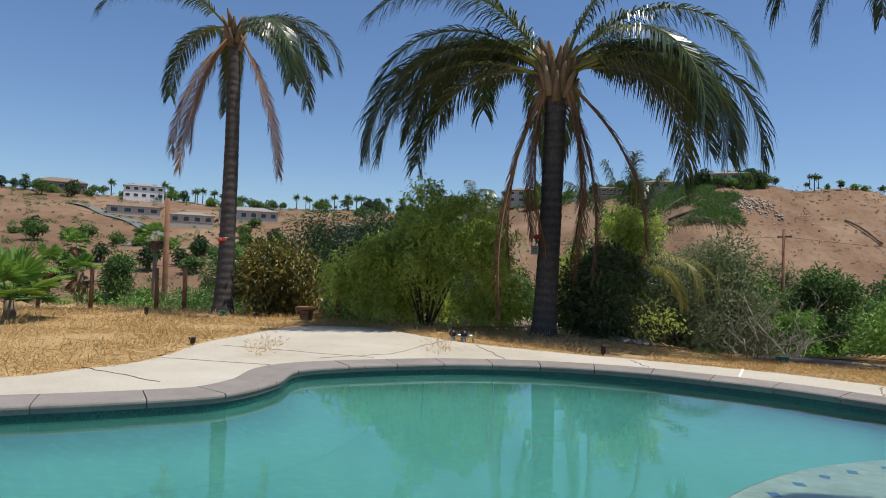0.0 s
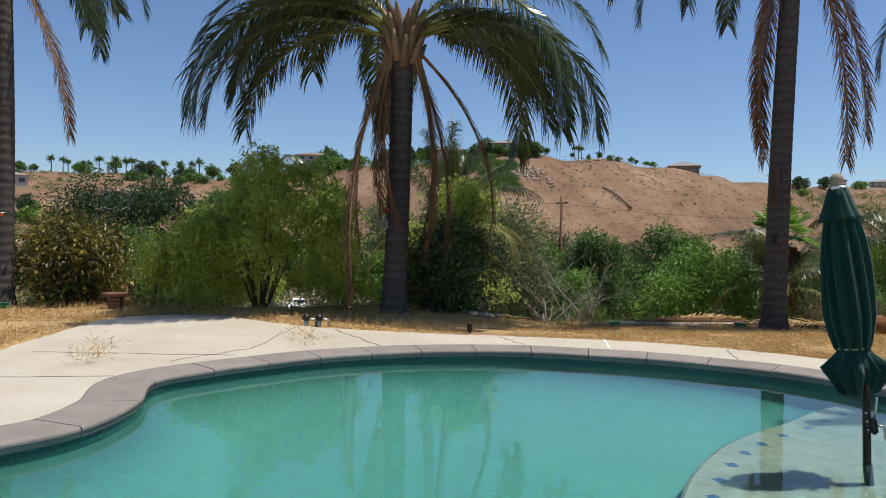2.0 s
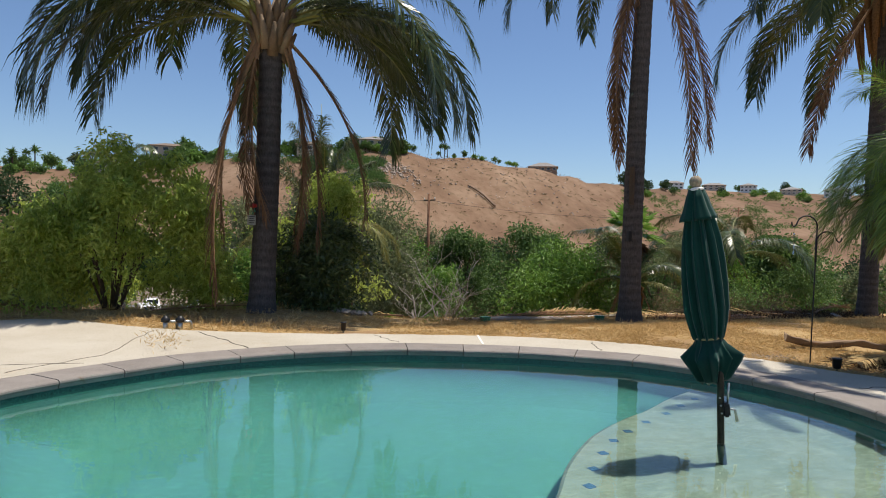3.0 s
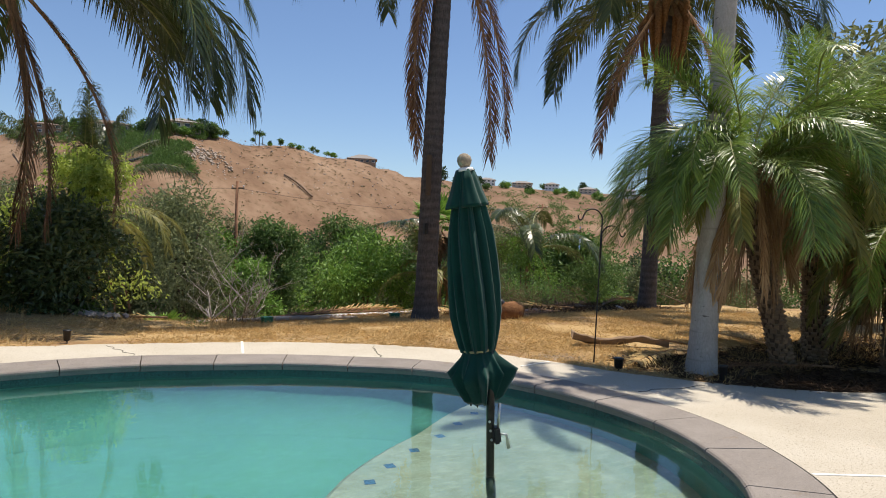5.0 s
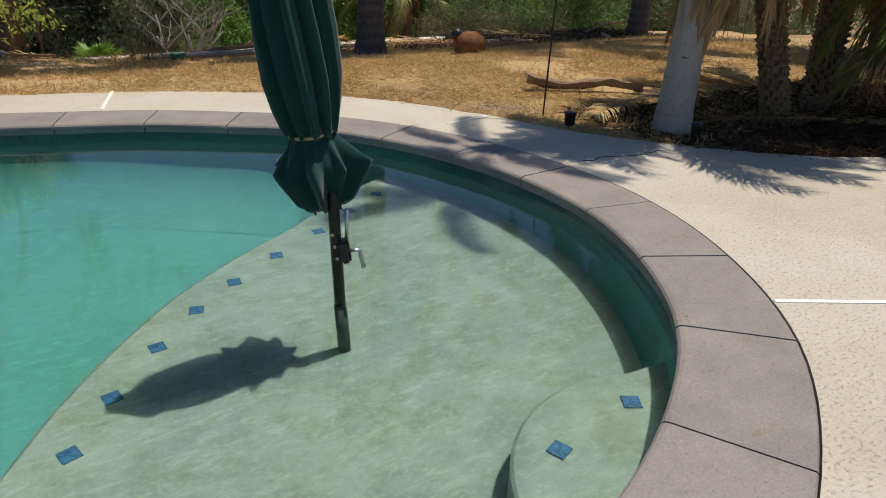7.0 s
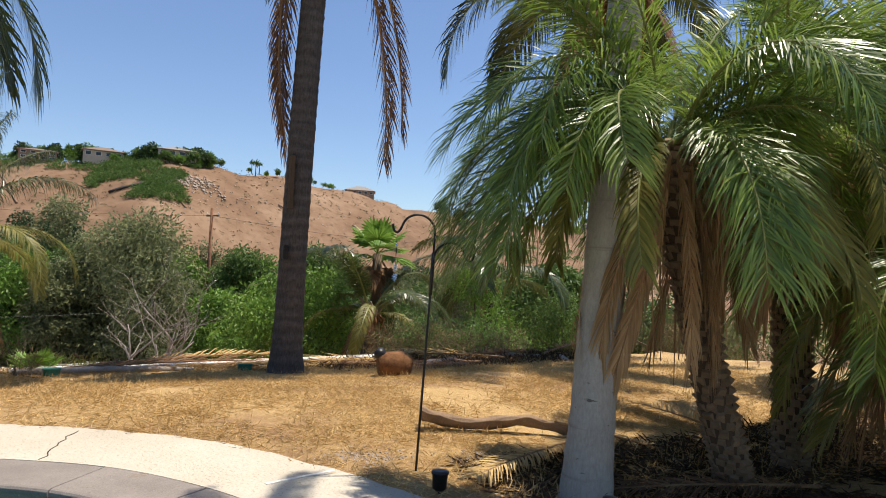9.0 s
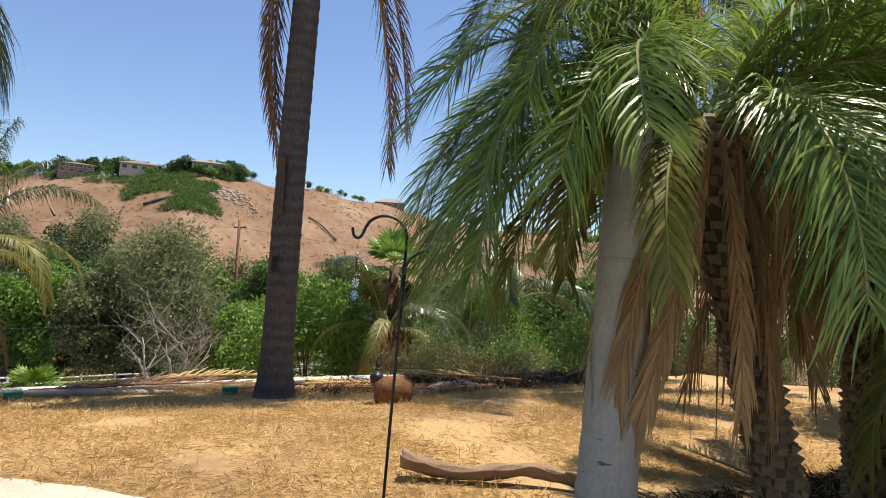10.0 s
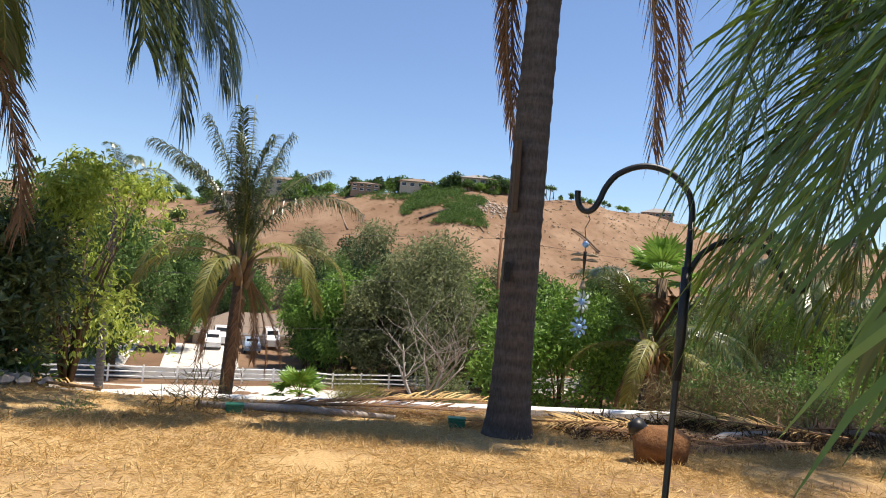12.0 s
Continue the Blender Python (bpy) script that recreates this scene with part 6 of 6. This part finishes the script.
part("canopy", hung(lathe([(0.03, L - 0.06), (0.055, L - 0.12), (0.075, L - 0.22), (0.098, L - 0.30), (0.125, L - 0.45), (0.140, L - 0.62), (0.147, L - 0.80), (0.145, L - 0.98), (0.128, L - 1.10), (0.108, L - 1.19), (0.098, L - 1.225)], 144, None, pleats(0.15, 11))), M_FABRIC, umb)
def hem_folds(a, z, r):
    """Loose folds that deepen from the tie down to the hem."""
    k = min(1.0, max(0.0, (L - 1.215 - z) / 0.16))
    w = 1 - 2 * abs(math.sin(4.5 * a + 0.7)) ** 0.8
    return r * (1 + k * (0.24 * w + 0.07 * math.sin(13 * a + 9 * z) + 0.10 * math.sin(3 * a + 1.1)))


part("skirt", hung(lathe([(0.096, L - 1.215), (0.118, L - 1.27), (0.16, L - 1.33), (0.185, L - 1.37), (0.165, L - 1.42), (0.135, L - 1.48), (0.105, L - 1.545), (0.075, L - 1.57), (0.04, L - 1.50)], 160, None, hem_folds)), M_FABRIC, umb, "flared green canvas hem below the tie")
part("vent_flap", hung(lathe([(0.05, L - 0.055), (0.072, L - 0.12), (0.095, L - 0.2), (0.122, L - 0.27), (0.130, L - 0.295), (0.116, L - 0.285), (0.07, L - 0.2)], 120, None, pleats(0.15, 4, 0.4))), M_FABRIC, umb, "green canvas vent flap with pale edging")
part("tie_cord", lathe([(0.101, -0.006), (0.107, 0), (0.101, 0.006)], 40, None, pleats(0.04, 8)), M_CORD, umb, "tan tie cord").matrix_basis = Matrix.Translation(Vector((0, 0, L - 1.215)) + hang_l * 1.215)
for k in range(8):
    a = 2 * math.pi * k / 8 + 0.2
    part("rib_tip", hung(tube([(0.09 * math.cos(a), 0.09 * math.sin(a), L - 1.5), (0.08 * math.cos(a), 0.08 * math.sin(a), L - 1.58)], 0.006, 6)), M_BRONZE, umb)
crank_box = part("crank_housing", box(0.05, 0.075, 0.11, (0.038, 0, L - 1.76), 0.012), M_BLACK, umb)
at_crank = foot_l.lerp(joint_l, (L - 1.76 - foot_l.z) / (joint_l.z - foot_l.z)) - Vector((0, 0, L - 1.76))
crank_box.matrix_basis = Matrix.Translation(at_crank)
part("crank_handle", tube([(0.06, 0, L - 1.76), (0.105, 0.0, L - 1.77), (0.11, 0.005, L - 1.86)], [0.01, 0.01, 0.013], 8), M_CHROME, crank_box, "steel crank handle")
part("crank_arm", tube([(0.055, 0, L - 1.72), (0.085, 0, L - 1.56)], [0.007, 0.010], 8), M_CHROME, crank_box)
for k in range(3):
    part("bolt", lathe([(0.002, 0), (0.008, 0.001), (0.008, 0.006), (0.002, 0.008)], 8), M_CHROME, umb).matrix_basis = Matrix.Translation(at_crank + Vector((0.0, -0.028, L - 1.66 - 0.06 * k))) @ Matrix.Rotation(radians(90), 4, "X")

# shepherd hook with wind chime
HX, HY = 6.591, 6.925
hook = empty("shepherd_hook", pose(HX, HY, 0), "black iron double shepherd hook stuck in the straw", "garden hook")
cv = Vector((-0.941, 0.338, 0))


def on_stem(z):
    return Vector((0.043 * z, 0.019 * z, z))


def arm_points(flat):
    return [on_stem(z) + cv * u for u, z in flat]


part("stem", tube([on_stem(-0.05), on_stem(0.6), on_stem(1.2), on_stem(1.62)], 0.0085, 10), M_BLACK, hook)
part("collar", tube([on_stem(1.20), on_stem(1.50)], 0.0135, 10), M_BLACK, hook)
arm = arm_points([(0, 1.60), (0.002, 1.655), (0.016, 1.70), (0.055, 1.743), (0.105, 1.764), (0.155, 1.763), (0.203, 1.740), (0.230, 1.705), (0.244, 1.668), (0.258, 1.642), (0.276, 1.634), (0.294, 1.645), (0.303, 1.668), (0.305, 1.69)])
part("upper_hook", tube(spline(arm, 6), 0.0085, 10), M_BLACK, hook)
arm2 = arm_points([(0, 1.46), (-0.012, 1.50), (-0.036, 1.540), (-0.08, 1.571), (-0.13, 1.580), (-0.18, 1.566), (-0.215, 1.53), (-0.235, 1.485), (-0.252, 1.462), (-0.272, 1.457), (-0.290, 1.472), (-0.298, 1.51)])
part("lower_hook", tube(spline(arm2, 6), 0.0080, 10), M_BLACK, hook)
chime_at = Matrix.Translation(Vector((HX, HY, 0)) + on_stem(1.632) + cv * 0.272)
chime = empty("wind_chime", chime_at @ Matrix.Scale(0.66, 4), "dragonfly wind chime with blue metal flowers", "wind chime")
part("wire", tube([(0, 0, 0), (0.012, 0, -0.03), (-0.008, 0, -0.07), (0, 0, -0.11), (0, 0, -0.30), (0, 0, -0.52)], 0.0018, 5), M_BLACK, chime)
part("bead", lathe([(0.002, -0.016), (0.013, -0.008), (0.014, 0.004), (0.002, 0.015)], 12), M_GLOSSBLUE, chime, "cobalt glass bead").matrix_basis = Matrix.Translation((0, 0, -0.135))
dfly = part("dragonfly_body", tube([(0, 0, -0.165), (0, 0, -0.19), (0, 0, -0.26)], [0.007, 0.008, 0.003], 8), M_BRONZE, chime)
for sx in (-1, 1):
    for dz in (0, -0.022):
        part("wing", tube([(0.004 * sx, 0, -0.18 + dz), (0.03 * sx, 0, -0.178 + dz), (0.058 * sx, 0, -0.182 + dz)], [0.003, 0.008, 0.003], 6), M_BALL, dfly)
part("bell", lathe([(0.003, 0.02), (0.008, 0.012), (0.012, -0.005), (0.016, -0.015), (0.004, -0.016)], 12), M_BALL, chime).matrix_basis = Matrix.Translation((0, 0, -0.305))


def flower(z, mat, x=0.0):
    f = part("flower", lathe([(0.002, -0.008), (0.014, -0.006), (0.014, 0.006), (0.002, 0.01)], 14), M_GLOSSBLUE, chime)
    f.matrix_basis = pose(x, 0, z, 90, 0, 25)
    for k in range(9):
        a = 2 * math.pi * k / 9
        bm = bmesh.new()
        q = [bm.verts.new((math.cos(a + o) * r, math.sin(a + o) * r, h)) for o, r, h in ((0, 0.012, 0), (0.24, 0.03, 0.006), (0.1, 0.047, 0.0), (-0.1, 0.047, 0), (-0.24, 0.03, 0.006))]
        bm.faces.new(q)
        ex = bmesh.ops.extrude_face_region(bm, geom=list(bm.faces))
        bmesh.ops.translate(bm, vec=(0, 0, 0.002), verts=[v for v in ex["geom"] if isinstance(v, bmesh.types.BMVert)])
        part("petal", bm, mat, f)


flower(-0.375, M_WHITEBLUE)
flower(-0.48, M_GLOSSBLUE, -0.006)


def path_light(x, y, h=0.13, r=0.035):
    ob = empty("path_light", pose(x, y, ground_z(x, y)), "small black garden path light in the straw", "garden light", "path lights along the deck")
    part("stake", tube([(0, 0, -0.1), (0, 0, h * 0.3)], 0.01, 8), M_BLACK, ob)
    part("housing", lathe([(r * 0.6, h * 0.2), (r * 0.9, h * 0.3), (r, h * 0.9), (r * 1.15, h * 0.92), (r * 1.1, h), (r * 0.5, h * 1.02)], 16), M_BLACK, ob)


for x, y, h in ((-4.36, 8.25, 0.11), (1.38, 10.12, 0.16), (6.49, 6.45, 0.15), (7.05, 5.55, 0.2), (-7.6, 11.6, 0.2)):
    path_light(x, y, h, 0.05 if h < 0.16 else 0.04)


def valve_box(x, y, turn, label, mat=M_GREEN_BOX, s=0.6):
    ob = empty("valve_box", pose(x, y, ground_z(x, y), 0, 0, turn), label, "utility box")
    part("body", box(0.3 * s, 0.18 * s, 0.16 * s, (0, 0, 0.07 * s), 0.012), mat, ob)
    part("lid", box(0.33 * s, 0.21 * s, 0.025, (0, 0, 0.16 * s), 0.006), mat, ob)


valve_box(4.55, 12.75, 10, "green plastic garden box beside a brush pile")
valve_box(6.95, 12.55, -5, "dark green plastic box at a palm's foot")
valve_box(-6.55, 12.7, 5, "green plastic box at a palm's foot", M_GREEN_BOX, 0.6)
for i, (x, y) in enumerate(((-1.08, 10.75), (-0.88, 10.72))):
    ob = empty("sprinkler_valve", pose(x, y, ground_z(x, y)), "grey sprinkler valve with capped riser", "sprinkler valve", "sprinkler valves by the deck")
    part("riser", tube([(0, 0, -0.05), (0, 0, 0.13)], 0.035, 12), M_CHROME, ob)
    part("valve_body", lathe([(0.02, 0.1), (0.06, 0.11), (0.065, 0.15), (0.03, 0.19), (0.01, 0.2)], 14), M_BLACK, ob)
    part("outlet", tube([(0, 0, 0.12), (0.14, 0.02, 0.11), (0.16, 0.02, 0.0)], 0.022, 10), M_CHROME, ob)

# brick pedestal and fence posts beside the golden shrub
ped = empty("brick_pedestal", pose(-4.75, 13.0, ground_z(-4.75, 13.0)), "low terracotta brick pedestal with a wide cap", "pedestal")
for lv in range(3):
    for k in range(2):
        part("brick", box(0.21, 0.1, 0.062, ((-0.0 + 0.0 * lv), -0.055 + 0.11 * k, 0.035 + 0.068 * lv), 0.006), M_POST, ped)
part("cap", box(0.42, 0.3, 0.06, (0, 0, 0.25), 0.015), M_POST, ped)
for x, y, h, r in ((-9.6, 12.4, 0.95, 0.045), (-8.6, 13.3, 0.95, 0.05), (-7.95, 13.4, 1.0, 0.055), (-4.3, 13.6, 0.95, 0.055), (-10.6, 12.0, 0.85, 0.045), (-4.85, 13.8, 0.7, 0.03)):
    p = part("fence_post", tube([(0, 0, -0.15), (0.01, 0, h * 0.5), (0, 0.005, h)], [r, r * 0.97, r * 0.93], 10, jitter=0.03), M_POST)
    p.matrix_basis = pose(x, y, ground_z(x, y), random.uniform(-2, 2), random.uniform(-2, 2))
    tagged(p, "weathered reddish wooden fence post at the bank", "fence post", "fence posts at the bank")

# ornaments hung on the palms
orn = empty("hanging_ornament", pose(0.12, 12.42, 1.86), "red flower ornament with a grey card on a palm trunk", "ornament")
part("red_flower", lathe([(0.005, -0.05), (0.05, -0.03), (0.065, 0.0), (0.045, 0.03), (0.005, 0.05)], 12, None, pleats(0.25, 5)), M_RED, orn)
part("leaf_sprig", tube([(0, 0, -0.03), (0.02, -0.02, -0.1), (-0.02, -0.02, -0.16)], [0.02, 0.025, 0.006], 6), M_GREEN_BOX, orn)
card = part("card", box(0.14, 0.012, 0.17, (-0.02, -0.03, -0.25), 0.004), M_CARD, orn, "grey printed card")
for k in range(4):
    part("print_bar", box(0.10 - 0.02 * (k % 2), 0.004, 0.010, (-0.02, -0.038, -0.19 - 0.035 * k)), M_BRONZE, card)
orn2 = empty("hanging_ornament", pose(-6.85, 12.98, 1.62), "small red and orange bird ornament on a palm trunk", "ornament")
part("bird_body", lathe([(0.004, -0.07), (0.04, -0.03), (0.05, 0.0), (0.035, 0.04), (0.004, 0.06)], 12), M_RED, orn2)
part("wing", box(0.12, 0.015, 0.05, (0.1, 0, 0.02), 0.006), M_ORANGE, orn2)
part("tail", box(0.08, 0.015, 0.04, (-0.09, 0, 0.03), 0.006), M_YELLOW, orn2)
part("strap", tube([(-0.2, 0.02, 0.06), (0, -0.01, 0.05), (0.2, 0.02, 0.06)], 0.006, 6), M_CHROME, orn2)
brd = empty("trunk_board", pose(7.30, 12.05, 2.2), "narrow weathered board strapped to a palm trunk", "board")
part("plank", box(0.05, 0.12, 0.75, (0, 0, 0.3), 0.006), M_BOOT_DARK, brd)
part("bracket", box(0.07, 0.1, 0.2, (-0.03, 0, -0.7), 0.01), M_BLACK, brd)

# stump, fallen spathe and dead fronds
stump = empty("palm_stump", pose(8.60, 11.1, ground_z(8.60, 11.1)), "cut reddish-brown palm stump lying in the straw", "stump")
part("log", tube([(-0.22, 0.05, 0.15), (-0.12, 0.02, 0.16), (0.08, 0, 0.15), (0.22, -0.03, 0.12)], [0.15, 0.18, 0.185, 0.15], 16, jitter=0.13), M_STUMP, stump)
part("collar", tube([(-0.22, 0.02, 0.24), (-0.21, 0.04, 0.30), (-0.16, 0.06, 0.34)], [0.06, 0.085, 0.065], 10, jitter=0.1), M_BLACK, stump, "charred black stub")
spathe = empty("fallen_spathe", pose(7.2, 7.95, ground_z(7.2, 7.95)), "fallen curled palm leaf sheath with grey dead leaflets", "palm debris")


def trough(points, widths, rise, thick=0.012):
    """A curled sheath: a bent channel along points."""
    bm = bmesh.new()
    rows = []
    pts = [Vector(p) for p in points]
    for i, p in enumerate(pts):
        d = (pts[min(i + 1, len(pts) - 1)] - pts[max(i - 1, 0)]).normalized()
        s = Vector((-d.y, d.x, 0)).normalized()
        row = []
        for k in range(9):
            t = k / 8 * 2 - 1
            row.append(p + s * widths[i] * t * (1 - 0.25 * abs(t)) + Vector((0, 0, rise[i] * t * t + 0.012 * math.sin(9 * t + i))))
        rows.append([bm.verts.new(v) for v in row] + [bm.verts.new(v + Vector((0, 0, -thick))) for v in reversed(row)])
    m = len(rows[0])
    for a, b in zip(rows, rows[1:]):
        for k in range(m):
            f = bm.faces.new((a[k], a[(k + 1) % m], b[(k + 1) % m], b[k]))
            f.smooth = True
    bm.faces.new(rows[0])
    bm.faces.new(rows[-1][::-1])
    bmesh.ops.recalc_face_normals(bm, faces=bm.faces)
    return bm


part("sheath", trough(spline([(0, 0, 0.10), (0.2, -0.12, 0.05), (0.5, -0.3, 0.04), (0.75, -0.42, 0.08), (0.95, -0.55, 0.06), (1.1, -0.7, 0.03)], 5), [0.12, 0.13, 0.13, 0.125, 0.12, 0.11, 0.1, 0.1, 0.1, 0.1, 0.1, 0.1, 0.1, 0.095, 0.09, 0.085, 0.08, 0.07, 0.06, 0.055, 0.05, 0.045, 0.04, 0.035, 0.03, 0.03], [0.1, 0.1, 0.09, 0.08, 0.08] + [0.07] * 21), M_WOOD, spathe)
GREYDEAD = frond_mesh("dead_frond", M_F_DRY, M_RACHIS_DEAD, 1.3, 4, 10, 60, 0.34, 0.02, 90, 0.8, 1.0, 0.15)
fr = part("dead_frond", GREYDEAD, parent=spathe, label="grey dried frond tip")
fr.matrix_basis = pose(1.0, -0.62, 0.12, 0, 8, -52)
LYING = frond_mesh("dead_frond", M_F_DEAD, M_RACHIS_DEAD, 2.6, 3, 6, 80, 0.5, 0.022, 91, 0.25, 0.8, 0.1)
LYING_PALE = frond_mesh("dead_frond", M_F_STRAW, M_RACHIS_DEAD, 2.6, 3, 6, 80, 0.5, 0.022, 92, 0.25, 0.8, 0.1)
for i, (x, y, az, s) in enumerate(((4.7, 13.0, 2, 1.0), (5.4, 13.45, 12, 0.9), (8.2, 12.6, -20, 0.8), (9.6, 12.9, 185, 1.0), (10.6, 13.0, 10, 1.0), (11.8, 12.8, 160, 0.9), (12.9, 13.0, 30, 1.0), (3.0, 13.2, 170, 0.8), (11.0, 12.4, 200, 0.8), (-1.5, 12.7, 15, 0.8), (-3.0, 12.9, 160, 0.8), (8.0, 6.9, 200, 0.5), (8.9, 5.4, 160, 0.6), (9.6, 6.4, 80, 0.6), (10.6, 6.5, 20, 0.7))):
    f = new("fallen_frond", (LYING, LYING_PALE)[i % 2])
    f.matrix_basis = pose(x, y, ground_z(x, y) + 0.07, 0, 0, az) @ Matrix.Scale(s, 4)
    tagged(f, "dried fallen palm frond lying at the yard edge", "palm debris", "fallen fronds")
for i, (x, y, az, ln) in enumerate(((11.0, 13.0, 8, 1.6), (12.3, 13.2, -12, 1.4), (10.2, 12.7, 30, 0.8), (5.2, 12.9, -4, 2.2), (13.0, 12.5, 60, 0.7))):
    lg = part("dry_log", tube([(-ln / 2, 0, 0.03), (0, 0.04, 0.05), (ln / 2, 0, 0.03)], [0.035, 0.045, 0.028], 10, jitter=0.1), M_GREYWOOD)
    lg.matrix_basis = pose(x, y, ground_z(x, y), 0, 0, az)
    tagged(lg, "dry grey-brown log among palm litter", "log", "logs at the yard edge")
bp = shrub("brush_pile", 4.15, 12.85, [(0, 0, 0.1, 0.22, 0.18, 0.12)], 420, 0.2, 0.012, M_F_DRY, "small tangle of dry brown brush", 61, 3, "brush pile", 0.0, stem_r=0.01)
rp_pts = [(1.9 + rngf.normal() * 0.22, 13.3 + rngf.normal() * 0.15) for _ in range(60)]
rocks("rubble_pile", [(x, y, ground_z(x, y) + 0.04) for x, y in rp_pts], 0.07, "low heap of pale rubble at the yard edge")
for nm, cx, cy in (("pale_gravel_patch", 6.35, 7.35), ("pale_gravel_patch_far", 7.2, 7.0)):
    pts = [(cx + rngf.normal() * 0.16, cy + rngf.normal() * 0.11) for _ in range(260)]
    rocks(nm, [(x, y, ground_z(x, y) + 0.002) for x, y in pts], 0.013, "small pale patch of gravel in the straw")

# kerb along the top of the bank
v, f = [], []
xs = np.linspace(-14, 10.6, 84)
for x in xs:
    yk = 14.0 + 0.08 * max(0, x)
    gz = -0.44
    for dy, dz in ((0, -0.4), (0, 0.02), (0.02, 0.035), (0.2, 0.035), (0.22, 0.02), (0.22, -0.4)):
        v.append((x, yk + dy, gz + dz))
for i in range(len(xs) - 1):
    for k in range(5):
        f.append((i * 6 + k, i * 6 + k + 1, (i + 1) * 6 + k + 1, (i + 1) * 6 + k))
f += [tuple(range(5, -1, -1)), tuple(range((len(xs) - 1) * 6, len(xs) * 6))]
kerb = tagged(new("kerb", mesh_from("kerb", v, f, M_JOINT)), "long pale concrete kerb along the top of the bank", "kerb", kind="structure")

# straw over the yard
rs = np.random.default_rng(1234)


AZA = np.array(AZ)
RIM_R = np.array([(r - CENTRE).length for r in rim_n])


def straw(name, n, x0, x1, y0, y1, ln, up, label, mat=M_F_STRAW, thin=0.075):
    x, y = rs.uniform(x0, x1, n), rs.uniform(y0, y1, n)
    a = np.arctan2(x - CENTRE.x, y - CENTRE.y)
    rr = np.interp(a, AZA, RIM_R)
    m = np.array([noise.noise((px * 0.9, py * 0.9, 7)) + 0.5 * noise.noise((px * 3.1, py * 3.1, 2)) for px, py in zip(x, y)])
    ok = (np.hypot(x - CENTRE.x, y - CENTRE.y) > rr - 0.02) & (m > rs.uniform(-0.55, 0.25, n))
    x, y = x[ok], y[ok]
    z = np.array([ground_z(px, py) for px, py in zip(x, y)])
    c = np.stack([x, y, z + 0.004], 1)
    d = rs.normal(size=c.shape)
    d[:, 2] = np.abs(d[:, 2]) * up
    v, f = leaves(c, ln, ln * thin, rs, 0.0, d, 0.05)
    ob = new(name, mesh_from(name, v, f, mat))
    return tagged(ob, label, "dry grass", kind="stuff")


straw("straw_litter", 150000, 2.0, 14.0, 5.5, 13.6, 0.10, 0.2, "flattened golden straw covering the yard")
straw("straw_litter_left", 60000, -11.0, 2.0, 4.6, 13.6, 0.12, 0.15, "flattened golden straw covering the yard")
straw("dry_grass", 30000, 1.0, 15.0, 5.5, 13.6, 0.10, 1.6, "short dry golden grass stubble")
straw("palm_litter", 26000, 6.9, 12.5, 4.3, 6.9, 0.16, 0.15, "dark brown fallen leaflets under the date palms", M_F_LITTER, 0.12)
straw("yard_edge_litter", 9000, 8.2, 14.5, 12.2, 13.6, 0.2, 0.3, "brown palm litter along the yard edge", M_F_LITTER, 0.10)
straw("dry_grass_left", 26000, -11.0, 1.0, 4.6, 13.8, 0.14, 1.6, "short dry golden grass stubble")
for i, (x, y) in enumerate(((-0.95, 9.4), (-0.9, 8.9), (-3.1, 8.15), (-3.0, 7.6), (3.2, 12.0))):
    shrub("weed_tuft", x, y, [(0, 0, 0.03, 0.16, 0.1, 0.05)], 160, 0.09, 0.008, M_F_STRAW if i < 4 else M_F_BRIGHT, "dry weed tuft in a deck crack" if i < 4 else "small green weed in the straw", 700 + i, 2, "weed", -0.5, stem_r=0.003, z=0.0 if i < 4 else None)
